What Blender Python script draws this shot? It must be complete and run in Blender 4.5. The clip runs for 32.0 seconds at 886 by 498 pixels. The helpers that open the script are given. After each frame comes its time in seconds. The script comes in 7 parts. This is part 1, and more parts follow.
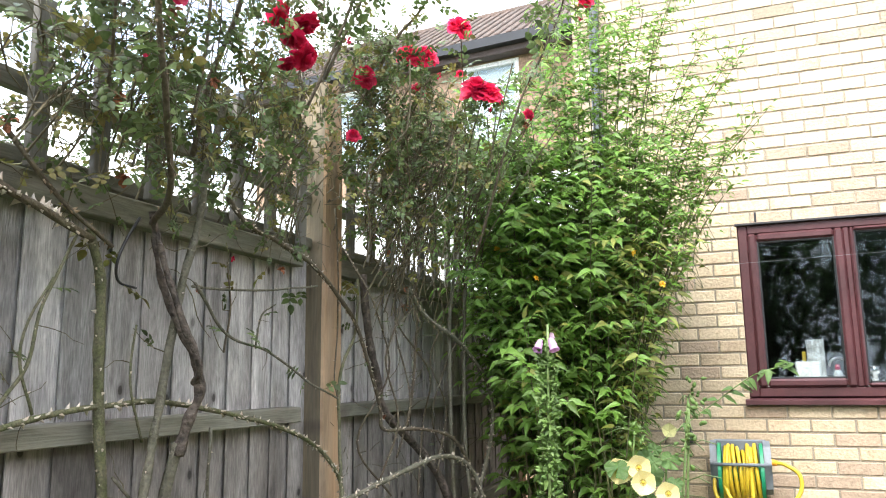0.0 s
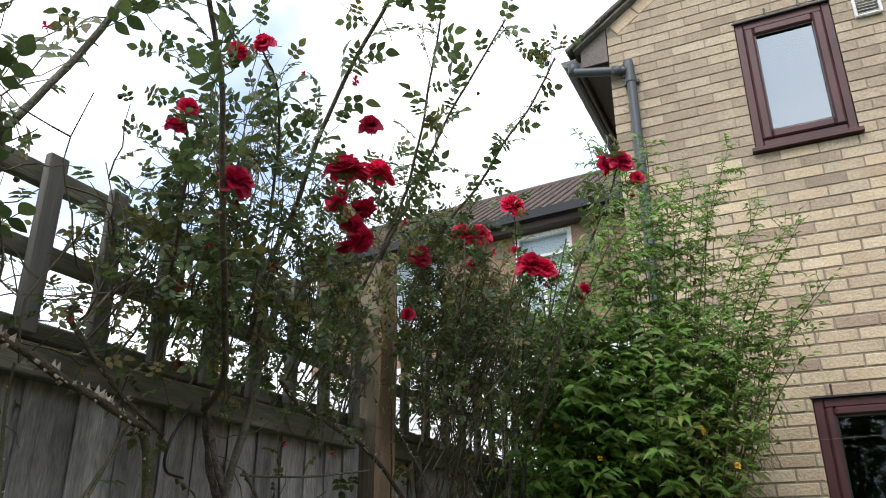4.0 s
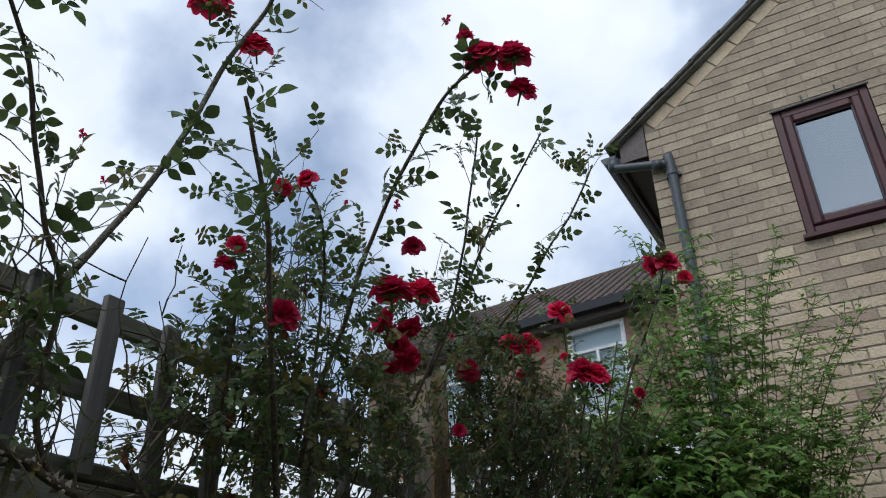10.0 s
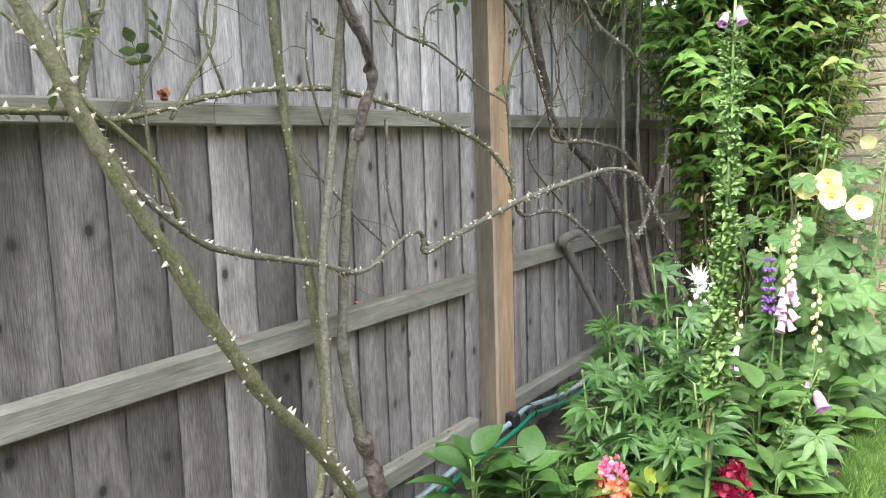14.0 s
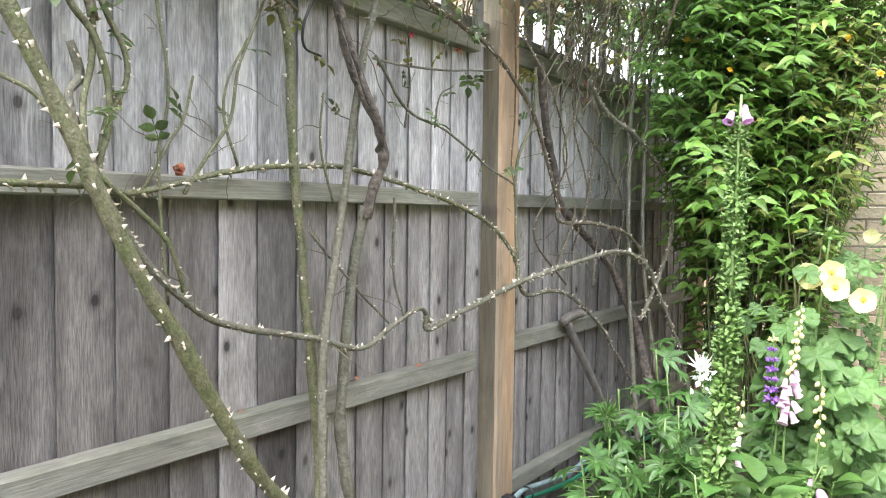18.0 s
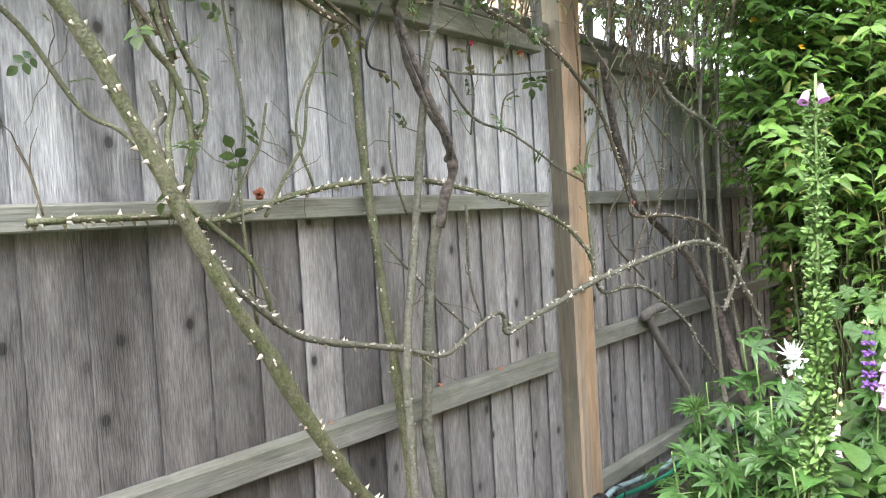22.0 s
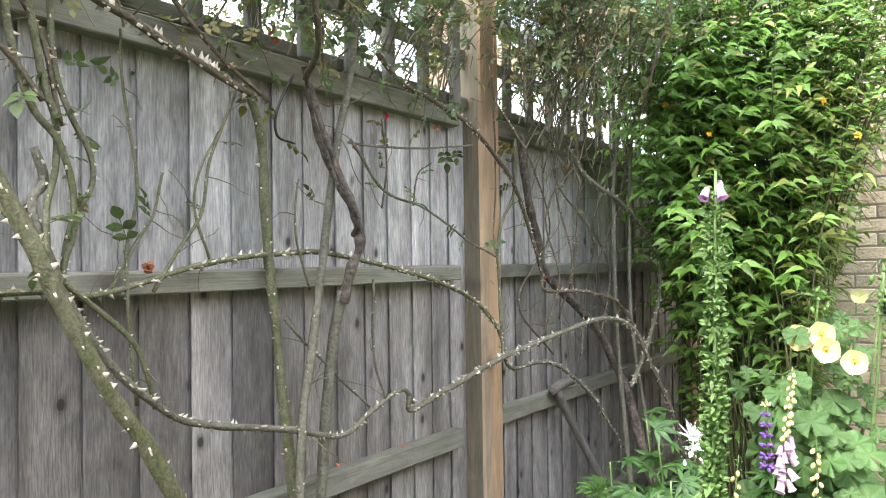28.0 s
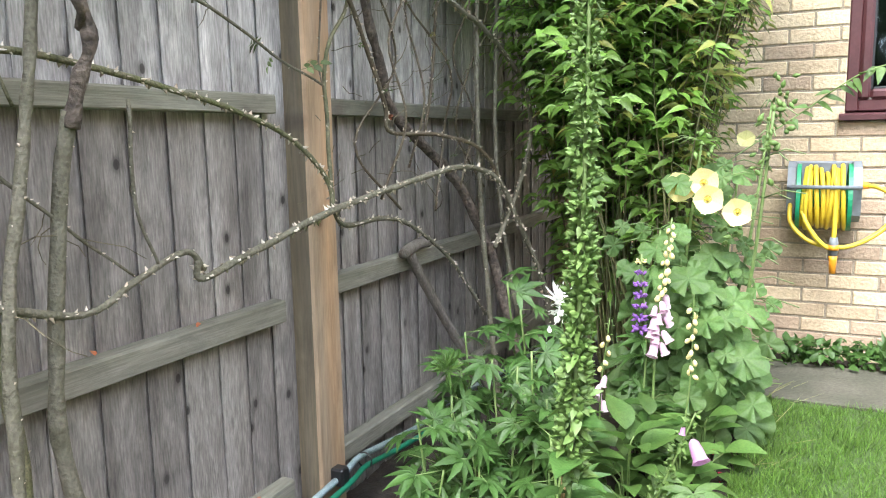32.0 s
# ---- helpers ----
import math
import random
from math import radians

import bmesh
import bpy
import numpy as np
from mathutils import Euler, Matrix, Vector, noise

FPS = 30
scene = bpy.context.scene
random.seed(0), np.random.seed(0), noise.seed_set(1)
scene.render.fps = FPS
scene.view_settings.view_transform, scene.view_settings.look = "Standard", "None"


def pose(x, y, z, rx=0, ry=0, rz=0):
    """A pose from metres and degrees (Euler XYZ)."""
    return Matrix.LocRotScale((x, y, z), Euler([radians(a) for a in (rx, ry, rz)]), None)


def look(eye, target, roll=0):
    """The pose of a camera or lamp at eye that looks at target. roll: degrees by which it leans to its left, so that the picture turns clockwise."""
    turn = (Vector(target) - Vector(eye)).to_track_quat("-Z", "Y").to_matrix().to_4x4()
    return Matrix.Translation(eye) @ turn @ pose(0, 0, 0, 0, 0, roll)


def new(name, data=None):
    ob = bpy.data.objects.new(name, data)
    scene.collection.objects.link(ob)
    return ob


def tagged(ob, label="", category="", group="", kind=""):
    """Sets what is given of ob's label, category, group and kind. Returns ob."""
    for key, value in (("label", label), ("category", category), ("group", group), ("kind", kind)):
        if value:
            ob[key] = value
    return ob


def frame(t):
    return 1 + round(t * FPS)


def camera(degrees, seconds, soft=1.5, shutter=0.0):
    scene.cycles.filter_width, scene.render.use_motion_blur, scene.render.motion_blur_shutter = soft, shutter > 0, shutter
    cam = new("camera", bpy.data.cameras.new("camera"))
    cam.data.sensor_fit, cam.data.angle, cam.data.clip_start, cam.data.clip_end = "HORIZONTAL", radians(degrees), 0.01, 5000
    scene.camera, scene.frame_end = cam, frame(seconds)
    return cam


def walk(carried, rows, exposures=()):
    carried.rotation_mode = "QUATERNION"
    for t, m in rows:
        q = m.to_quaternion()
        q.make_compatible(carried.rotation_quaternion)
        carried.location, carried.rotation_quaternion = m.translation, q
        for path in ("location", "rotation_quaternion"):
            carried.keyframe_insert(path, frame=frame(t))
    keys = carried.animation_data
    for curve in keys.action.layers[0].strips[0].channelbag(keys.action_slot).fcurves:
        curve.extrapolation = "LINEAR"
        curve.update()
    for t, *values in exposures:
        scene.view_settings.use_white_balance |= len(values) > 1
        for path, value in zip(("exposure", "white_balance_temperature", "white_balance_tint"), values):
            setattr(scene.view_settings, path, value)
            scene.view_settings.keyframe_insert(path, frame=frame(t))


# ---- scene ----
cam = camera(60.67, 32.0, 1.05)


def aim(x, y, z, left, up, lean=0):
    """A pose by the degrees turned left of +y, tilted up, and leaning."""
    return Matrix.Translation((x, y, z)) @ Matrix.Rotation(radians(left), 4, "Z") @ Matrix.Rotation(radians(90 + up), 4, "X") @ Matrix.Rotation(radians(lean), 4, "Z")


PATH = [
    (0.0, aim(1.453, 0.064, 1.221, 21.25, 9.74, -0.73)),
    (0.5, aim(1.448, 0.069, 1.255, 24.52, 16.61, -1.91)),
    (1.0, aim(1.455, 0.070, 1.262, 26.53, 20.60, -1.72)),
    (1.5, aim(1.456, 0.075, 1.269, 26.72, 22.70, -1.18)),
    (2.0, aim(1.449, 0.080, 1.266, 25.69, 22.40, -1.39)),
    (2.5, aim(1.444, 0.087, 1.269, 25.39, 22.41, -1.00)),
    (3.0, aim(1.448, 0.091, 1.268, 25.31, 21.83, -0.20)),
    (3.5, aim(1.446, 0.089, 1.269, 25.20, 22.01, -0.15)),
    (5.5, aim(1.426, 0.090, 1.285, 26.63, 22.60, -0.25)),
    (6.0, aim(1.441, 0.090, 1.279, 26.46, 22.20, -0.34)),
    (6.5, aim(1.437, 0.096, 1.279, 26.15, 21.37, -0.35)),
    (7.0, aim(1.438, 0.092, 1.282, 26.43, 21.96, -1.33)),
    (7.5, aim(1.447, 0.099, 1.290, 26.75, 22.34, -0.66)),
    (8.0, aim(1.447, 0.092, 1.303, 27.23, 23.20, -1.21)),
    (8.5, aim(1.456, 0.085, 1.313, 27.91, 25.03, -1.51)),
    (9.0, aim(1.471, 0.083, 1.319, 28.33, 26.84, -1.47)),
    (9.5, aim(1.470, 0.076, 1.328, 28.81, 28.28, -2.14)),
    (10.0, aim(1.471, 0.064, 1.328, 29.54, 29.31, -1.15)),
    (10.5, aim(1.466, 0.068, 1.282, 29.83, 23.04, -0.25)),
    (11.0, aim(1.461, 0.080, 1.233, 30.04, 15.90, -0.56)),
    (11.5, aim(1.456, 0.090, 1.183, 30.12, 8.43, -0.89)),
    (12.0, aim(1.453, 0.086, 1.133, 30.74, 3.36, -0.58)),
    (12.5, aim(1.443, 0.077, 1.095, 31.45, 0.57, -0.53)),
    (13.0, aim(1.439, 0.084, 1.061, 32.70, -2.58, -0.79)),
    (13.5, aim(1.442, 0.088, 1.031, 33.61, -5.31, -1.60)),
    (14.0, aim(1.439, 0.095, 1.014, 34.32, -7.56, -1.82)),
    (14.5, aim(1.447, 0.099, 0.996, 34.71, -8.82, -2.41)),
    (16.5, aim(1.436, 0.109, 0.976, 34.70, -10.83, -0.15)),
    (17.0, aim(1.439, 0.105, 0.995, 34.51, -9.28, -0.09)),
    (17.5, aim(1.436, 0.104, 1.020, 34.43, -6.54, -0.09)),
    (18.0, aim(1.439, 0.089, 1.058, 34.49, -2.73, 0.70)),
    (18.5, aim(1.455, 0.082, 1.090, 35.09, 0.55, 0.10)),
    (19.0, aim(1.458, 0.089, 1.066, 35.61, 0.92, -1.73)),
    (19.5, aim(1.449, 0.092, 1.049, 35.92, -1.22, -2.83)),
    (20.0, aim(1.450, 0.088, 1.050, 37.24, -2.34, -3.59)),
    (20.5, aim(1.458, 0.080, 1.046, 38.21, -2.26, -3.41)),
    (21.0, aim(1.460, 0.068, 1.054, 39.05, -2.58, -2.90)),
    (21.5, aim(1.460, 0.064, 1.057, 39.69, -2.70, -3.10)),
    (22.0, aim(1.447, 0.069, 1.067, 39.96, -2.39, -3.39)),
    (22.5, aim(1.440, 0.075, 1.122, 39.83, 2.18, -3.29)),
    (23.0, aim(1.413, 0.086, 1.190, 39.04, 8.66, -2.74)),
    (23.5, aim(1.443, 0.076, 1.241, 38.75, 16.77, -3.01)),
    (24.0, aim(1.461, 0.070, 1.274, 38.56, 20.84, -3.43)),
    (24.5, aim(1.459, 0.068, 1.306, 37.50, 23.06, -3.03)),
    (25.0, aim(1.468, 0.068, 1.301, 37.26, 24.32, -2.55)),
    (25.5, aim(1.455, 0.074, 1.289, 37.02, 22.57, -2.44)),
    (26.0, aim(1.451, 0.094, 1.231, 36.19, 16.92, -2.25)),
    (26.5, aim(1.423, 0.109, 1.185, 33.30, 9.91, -0.00)),
    (28.5, aim(1.486, 0.137, 1.115, 34.82, 0.07, -0.11)),
    (29.0, aim(1.493, 0.108, 1.075, 34.73, -1.53, 0.91)),
    (29.5, aim(1.465, 0.172, 1.056, 33.51, -4.93, 0.75)),
    (30.0, aim(1.414, 0.192, 1.026, 30.08, -5.41, 0.91)),
    (30.5, aim(1.423, 0.181, 1.011, 27.68, -5.92, -0.37)),
    (31.0, aim(1.396, 0.216, 0.968, 26.24, -5.01, -1.85)),
    (31.5, aim(1.365, 0.413, 0.956, 28.36, -3.95, -2.22)),
    (32.0, aim(1.347, 0.667, 1.015, 25.94, -8.49, -1.07)),
]
EXPOSURES = [(0.0, 1.25, 6450, 10), (0.5, 1.0, 6430, 10), (1.0, 0.6, 6400, 10), (1.5, 0.1, 6400, 10), (2.0, -0.2, 6400, 10), (7.5, -0.45, 6350, 10), (8.5, -0.65, 6200, 10),
             (9.5, -1.3, 5850, 10), (10.5, -1.35, 5850, 10), (11.2, -0.05, 6100, 10), (12.0, 1.25, 6200, 10), (13.0, 1.62, 6230, 10), (14.0, 1.85, 6230, 10), (17.0, 1.98, 6230, 10), (19.3, 2.02, 6220, 10), (21.0, 1.93, 6200, 10), (22.3, 1.95, 6180, 10), (23.3, 1.95, 6200, 10),
             (24.0, 1.8, 6230, 10), (24.6, 0.6, 6300, 10), (25.2, -0.25, 6350, 10), (26.2, -0.3, 6350, 10), (27.2, 0.85, 6250, 10), (28.5, 1.9, 6230, 10), (30.0, 1.9, 6240, 10), (32.0, 1.7, 6280, 10)]
walk(cam, PATH, EXPOSURES)

# ---- sky and sun ----
world = bpy.data.worlds.new("sky")
scene.world = world
world.use_nodes = True
wn, wl = world.node_tree.nodes, world.node_tree.links
wn.clear()
w_out = wn.new("ShaderNodeOutputWorld")
w_bg = wn.new("ShaderNodeBackground")
w_sky = wn.new("ShaderNodeTexSky")
w_sky.sky_type, w_sky.sun_disc = "NISHITA", False
w_sky.sun_elevation, w_sky.sun_rotation = radians(50), radians(183)
w_coord = wn.new("ShaderNodeTexCoord")
w_noise = wn.new("ShaderNodeTexNoise")
w_noise.inputs["Scale"].default_value, w_noise.inputs["Detail"].default_value = 2.3, 7
w_noise.inputs["Roughness"].default_value = 0.5
w_ramp = wn.new("ShaderNodeValToRGB")
w_ramp.color_ramp.elements[0].position, w_ramp.color_ramp.elements[1].position = 0.36, 0.52
w_ramp.color_ramp.elements[0].color = (0.25, 0.25, 0.25, 1)
w_tone = wn.new("ShaderNodeValToRGB")
w_tone.color_ramp.elements[0].color, w_tone.color_ramp.elements[1].color = (10.2, 11.4, 13.0, 1), (15.7, 15.7, 15.9, 1)
w_tone.color_ramp.elements[0].position, w_tone.color_ramp.elements[1].position = 0.4, 0.62
w_mix = wn.new("ShaderNodeMixRGB")
w_map = wn.new("ShaderNodeMapping")
w_map.inputs["Location"].default_value = (0.9, 0.35, 0.2)
w_map.inputs["Rotation"].default_value = (0, 0, radians(-16))
wl.new(w_coord.outputs["Generated"], w_map.inputs["Vector"])
wl.new(w_map.outputs["Vector"], w_noise.inputs["Vector"])
wl.new(w_noise.outputs["Fac"], w_ramp.inputs["Fac"])
wl.new(w_noise.outputs["Fac"], w_tone.inputs["Fac"])
wl.new(w_ramp.outputs["Color"], w_mix.inputs["Fac"])
w_gain = wn.new("ShaderNodeVectorMath")
w_gain.operation = "SCALE"
w_gain.inputs["Scale"].default_value = 2.2
wl.new(w_sky.outputs["Color"], w_gain.inputs[0])
wl.new(w_gain.outputs["Vector"], w_mix.inputs["Color1"])
wl.new(w_tone.outputs["Color"], w_mix.inputs["Color2"])
wl.new(w_mix.outputs["Color"], w_bg.inputs["Color"])
wl.new(w_bg.outputs["Background"], w_out.inputs["Surface"])
w_bg.inputs["Strength"].default_value = 0.165

sun = new("sun", bpy.data.lights.new("sun", "SUN"))
sun.data.energy, sun.data.angle, sun.data.color = 3.1, radians(30), (1.0, 0.95, 0.88)
sun.matrix_world = look((-0.3, -6.2, 7.4), (0, 0, 0))


# ---- materials ----
def material(name, base, rough=0.7, metal=0.0, spots=None, scale=6.0, stretch=(1, 1, 1), bump=0.0, bump_scale=60.0, vary=0.0, fine=0.25, island=False, through_light=0.0, spec=0.5):
    """A surface with colour that wanders between base and spots, fine grain, relief, and a tint of its own for each piece."""
    m = bpy.data.materials.new(name)
    m.use_nodes = True
    n, l = m.node_tree.nodes, m.node_tree.links
    b = n["Principled BSDF"]
    b.inputs["Roughness"].default_value, b.inputs["Metallic"].default_value = rough, metal
    b.inputs["Specular IOR Level"].default_value = spec
    spots = spots or tuple(c * 0.7 for c in base)
    co = n.new("ShaderNodeTexCoord")
    mp = n.new("ShaderNodeMapping")
    mp.inputs["Scale"].default_value = stretch
    l.new(co.outputs["Object"], mp.inputs["Vector"])
    where = mp.outputs["Vector"]
    if vary:
        src = n.new("ShaderNodeNewGeometry" if island else "ShaderNodeObjectInfo").outputs["Random Per Island" if island else "Random"]
        off = n.new("ShaderNodeVectorMath")
        off.operation = "MULTIPLY_ADD"
        off.inputs[1].default_value = (37.0, 53.0, 71.0)
        l.new(src, off.inputs[0])
        l.new(where, off.inputs[2])
        where = off.outputs["Vector"]
    big = n.new("ShaderNodeTexNoise")
    big.inputs["Scale"].default_value, big.inputs["Detail"].default_value = scale, 5
    l.new(where, big.inputs["Vector"])
    ramp = n.new("ShaderNodeValToRGB")
    ramp.color_ramp.elements[0].position, ramp.color_ramp.elements[1].position = 0.35, 0.68
    ramp.color_ramp.elements[0].color, ramp.color_ramp.elements[1].color = (*base, 1), (*spots, 1)
    l.new(big.outputs["Fac"], ramp.inputs["Fac"])
    small = n.new("ShaderNodeTexNoise")
    small.inputs["Scale"].default_value, small.inputs["Detail"].default_value = bump_scale, 4
    l.new(where, small.inputs["Vector"])
    grain = n.new("ShaderNodeMapRange")
    grain.inputs["To Min"].default_value, grain.inputs["To Max"].default_value = 1 - fine, 1 + fine
    grain.inputs["From Min"].default_value, grain.inputs["From Max"].default_value = 0.3, 0.7
    l.new(small.outputs["Fac"], grain.inputs["Value"])
    hsv = n.new("ShaderNodeHueSaturation")
    l.new(ramp.outputs["Color"], hsv.inputs["Color"])
    value = grain.outputs["Result"]
    if vary:
        tint = n.new("ShaderNodeMapRange")
        tint.inputs["To Min"].default_value, tint.inputs["To Max"].default_value = 1 - vary, 1 + vary
        l.new(src, tint.inputs["Value"])
        mul = n.new("ShaderNodeMath")
        mul.operation = "MULTIPLY"
        l.new(tint.outputs["Result"], mul.inputs[0])
        l.new(value, mul.inputs[1])
        value = mul.outputs["Value"]
    l.new(value, hsv.inputs["Value"])
    l.new(hsv.outputs["Color"], b.inputs["Base Color"])
    if bump:
        bp = n.new("ShaderNodeBump")
        bp.inputs["Strength"].default_value, bp.inputs["Distance"].default_value = bump, 0.01
        l.new(small.outputs["Fac"], bp.inputs["Height"])
        l.new(bp.outputs["Normal"], b.inputs["Normal"])
    if through_light:
        tr = n.new("ShaderNodeBsdfTranslucent")
        l.new(hsv.outputs["Color"], tr.inputs["Color"])
        mix = n.new("ShaderNodeMixShader")
        mix.inputs["Fac"].default_value = through_light
        l.new(b.outputs["BSDF"], mix.inputs[1])
        l.new(tr.outputs["BSDF"], mix.inputs[2])
        l.new(mix.outputs["Shader"], n["Material Output"].inputs["Surface"])
    return m


def knots(m, size=2.2, colour=(0.045, 0.038, 0.035), along=2):
    """Dark round knots set into a timber material."""
    n, l = m.node_tree.nodes, m.node_tree.links
    b = n["Principled BSDF"]
    old = b.inputs["Base Color"].links[0].from_socket
    src = [x for x in n if x.bl_idname == "ShaderNodeVectorMath"]
    co = [x for x in n if x.bl_idname == "ShaderNodeTexCoord"][0]
    cut = n.new("ShaderNodeSeparateXYZ")
    l.new(co.outputs["Object"], cut.inputs["Vector"])
    flat = n.new("ShaderNodeCombineXYZ")
    l.new(cut.outputs[1 if along == 2 else 2], flat.inputs[0])
    l.new(cut.outputs[along], flat.inputs[1])
    mp = n.new("ShaderNodeMapping")
    mp.inputs["Scale"].default_value = (size * 1.3, size * 0.88, 1)
    l.new(flat.outputs["Vector"], mp.inputs["Vector"])
    where = mp.outputs["Vector"]
    if src:
        add = n.new("ShaderNodeVectorMath")
        add.operation = "MULTIPLY_ADD"
        add.inputs[1].default_value = (31.0, 47.0, 83.0)
        l.new(src[0].inputs[0].links[0].from_socket, add.inputs[0])
        l.new(where, add.inputs[2])
        where = add.outputs["Vector"]
    vor = n.new("ShaderNodeTexVoronoi")
    vor.voronoi_dimensions = "2D"
    vor.inputs["Scale"].default_value = 1.0
    l.new(where, vor.inputs["Vector"])
    ramp = n.new("ShaderNodeValToRGB")
    stops = ((0.0, 1.0), (0.042, 0.95), (0.052, 0.55), (0.07, 0.42), (0.095, 0.14), (0.16, 0.0))
    while len(ramp.color_ramp.elements) < len(stops):
        ramp.color_ramp.elements.new(0.5)
    for e, (at, v) in zip(ramp.color_ramp.elements, stops):
        e.position, e.color = at, (v, v, v, 1)
    l.new(vor.outputs["Distance"], ramp.inputs["Fac"])
    pick = n.new("ShaderNodeSeparateColor")
    l.new(vor.outputs["Color"], pick.inputs["Color"])
    keep = n.new("ShaderNodeMapRange")
    keep.inputs["From Min"].default_value, keep.inputs["From Max"].default_value = 0.30, 0.58
    l.new(pick.outputs[0], keep.inputs["Value"])
    dim = n.new("ShaderNodeMath")
    dim.operation = "MULTIPLY"
    l.new(ramp.outputs["Color"], dim.inputs[0])
    l.new(keep.outputs["Result"], dim.inputs[1])
    mix = n.new("ShaderNodeMixRGB")
    mix.inputs["Color2"].default_value = (*colour, 1)
    l.new(dim.outputs["Value"], mix.inputs["Fac"])
    l.new(old, mix.inputs["Color1"])
    l.new(mix.outputs["Color"], b.inputs["Base Color"])
    return m


def mottled(m, scale=24.0, low=0.62, high=1.26, stretch=(1, 1, 0.35)):
    """Blotches of weather and fine specks over the grain."""
    n, l = m.node_tree.nodes, m.node_tree.links
    b = n["Principled BSDF"]
    old = b.inputs["Base Color"].links[0].from_socket
    co = [x for x in n if x.bl_idname == "ShaderNodeTexCoord"][0]
    src = [x for x in n if x.bl_idname == "ShaderNodeObjectInfo"]
    mp = n.new("ShaderNodeMapping")
    mp.inputs["Scale"].default_value = stretch
    l.new(co.outputs["Object"], mp.inputs["Vector"])
    where = mp.outputs["Vector"]
    if src:
        add = n.new("ShaderNodeVectorMath")
        add.operation = "MULTIPLY_ADD"
        add.inputs[1].default_value = (19.0, 61.0, 43.0)
        l.new(src[0].outputs["Random"], add.inputs[0])
        l.new(where, add.inputs[2])
        where = add.outputs["Vector"]
    blot = n.new("ShaderNodeTexNoise")
    blot.inputs["Scale"].default_value, blot.inputs["Detail"].default_value = scale, 8
    blot.inputs["Roughness"].default_value = 0.7
    blot.inputs["Distortion"].default_value = 0.6
    l.new(where, blot.inputs["Vector"])
    span = n.new("ShaderNodeMapRange")
    span.inputs["From Min"].default_value, span.inputs["From Max"].default_value = 0.32, 0.68
    span.inputs["To Min"].default_value, span.inputs["To Max"].default_value = low, high
    l.new(blot.outputs["Fac"], span.inputs["Value"])
    mul = n.new("ShaderNodeVectorMath")
    mul.operation = "SCALE"
    l.new(old, mul.inputs[0])
    l.new(span.outputs["Result"], mul.inputs["Scale"])
    l.new(mul.outputs["Vector"], b.inputs["Base Color"])
    return m


GRAIN = (9, 9, 0.30)


def brown_shaded_below(m, top, colour=(0.52, 0.475, 0.44)):
    """Brown unbleached timber plus painted low-fence shade, below a height with an uneven edge."""
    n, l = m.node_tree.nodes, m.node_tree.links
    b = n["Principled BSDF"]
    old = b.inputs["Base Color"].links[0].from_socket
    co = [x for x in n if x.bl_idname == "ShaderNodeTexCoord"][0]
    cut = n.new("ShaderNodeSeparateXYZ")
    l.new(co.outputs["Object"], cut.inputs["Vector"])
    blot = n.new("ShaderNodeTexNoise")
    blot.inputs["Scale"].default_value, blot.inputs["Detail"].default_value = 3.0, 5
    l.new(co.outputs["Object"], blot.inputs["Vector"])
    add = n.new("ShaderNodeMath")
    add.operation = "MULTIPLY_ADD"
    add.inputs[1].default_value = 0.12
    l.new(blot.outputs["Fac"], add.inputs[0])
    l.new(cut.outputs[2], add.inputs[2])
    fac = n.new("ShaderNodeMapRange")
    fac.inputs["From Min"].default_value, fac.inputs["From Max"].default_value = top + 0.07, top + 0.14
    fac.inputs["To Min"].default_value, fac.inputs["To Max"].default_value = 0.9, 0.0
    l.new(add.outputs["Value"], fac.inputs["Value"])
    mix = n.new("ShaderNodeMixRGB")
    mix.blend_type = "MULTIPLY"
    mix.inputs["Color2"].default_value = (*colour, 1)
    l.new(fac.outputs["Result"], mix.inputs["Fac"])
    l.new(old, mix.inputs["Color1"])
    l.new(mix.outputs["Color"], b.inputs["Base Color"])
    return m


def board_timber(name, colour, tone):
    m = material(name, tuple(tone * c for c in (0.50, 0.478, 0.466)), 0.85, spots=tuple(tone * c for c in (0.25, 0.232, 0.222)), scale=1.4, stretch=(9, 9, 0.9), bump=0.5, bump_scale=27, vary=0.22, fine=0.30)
    return brown_shaded_below(mottled(knots(m, 4.6)), 1.25, colour)


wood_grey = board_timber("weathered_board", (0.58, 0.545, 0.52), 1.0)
# near boards: darker tone overall, with brown and painted shade below the rail
wood_brown = board_timber("brown_shaded_board", (0.40, 0.365, 0.342), 0.76)
wood_rail = mottled(knots(material("weathered_rail", (0.205, 0.193, 0.16), 0.88, spots=(0.13, 0.128, 0.094), scale=2.0, stretch=(9, 0.4, 9), bump=0.25, bump_scale=24, vary=0.15, fine=0.16), 2.2, (0.09, 0.075, 0.06), 1), 22, 0.72, 1.2, (1, 0.3, 1))
wood_mossy = mottled(material("mossy_rail", (0.185, 0.172, 0.138), 0.9, spots=(0.12, 0.12, 0.08), scale=3, stretch=(9, 0.6, 9), bump=0.3, bump_scale=24, vary=0.15, fine=0.15), 18, 0.65, 1.25, (1, 0.35, 1))
wood_batten = knots(material("trellis_batten", (0.175, 0.165, 0.15), 0.88, spots=(0.11, 0.104, 0.092), scale=2, stretch=GRAIN, bump=0.2, bump_scale=26, vary=0.25, fine=0.14))
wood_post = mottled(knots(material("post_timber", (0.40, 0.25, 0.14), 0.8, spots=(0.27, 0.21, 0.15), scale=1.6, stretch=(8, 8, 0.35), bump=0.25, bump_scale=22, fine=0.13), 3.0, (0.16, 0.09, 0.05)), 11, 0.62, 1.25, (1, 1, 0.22))
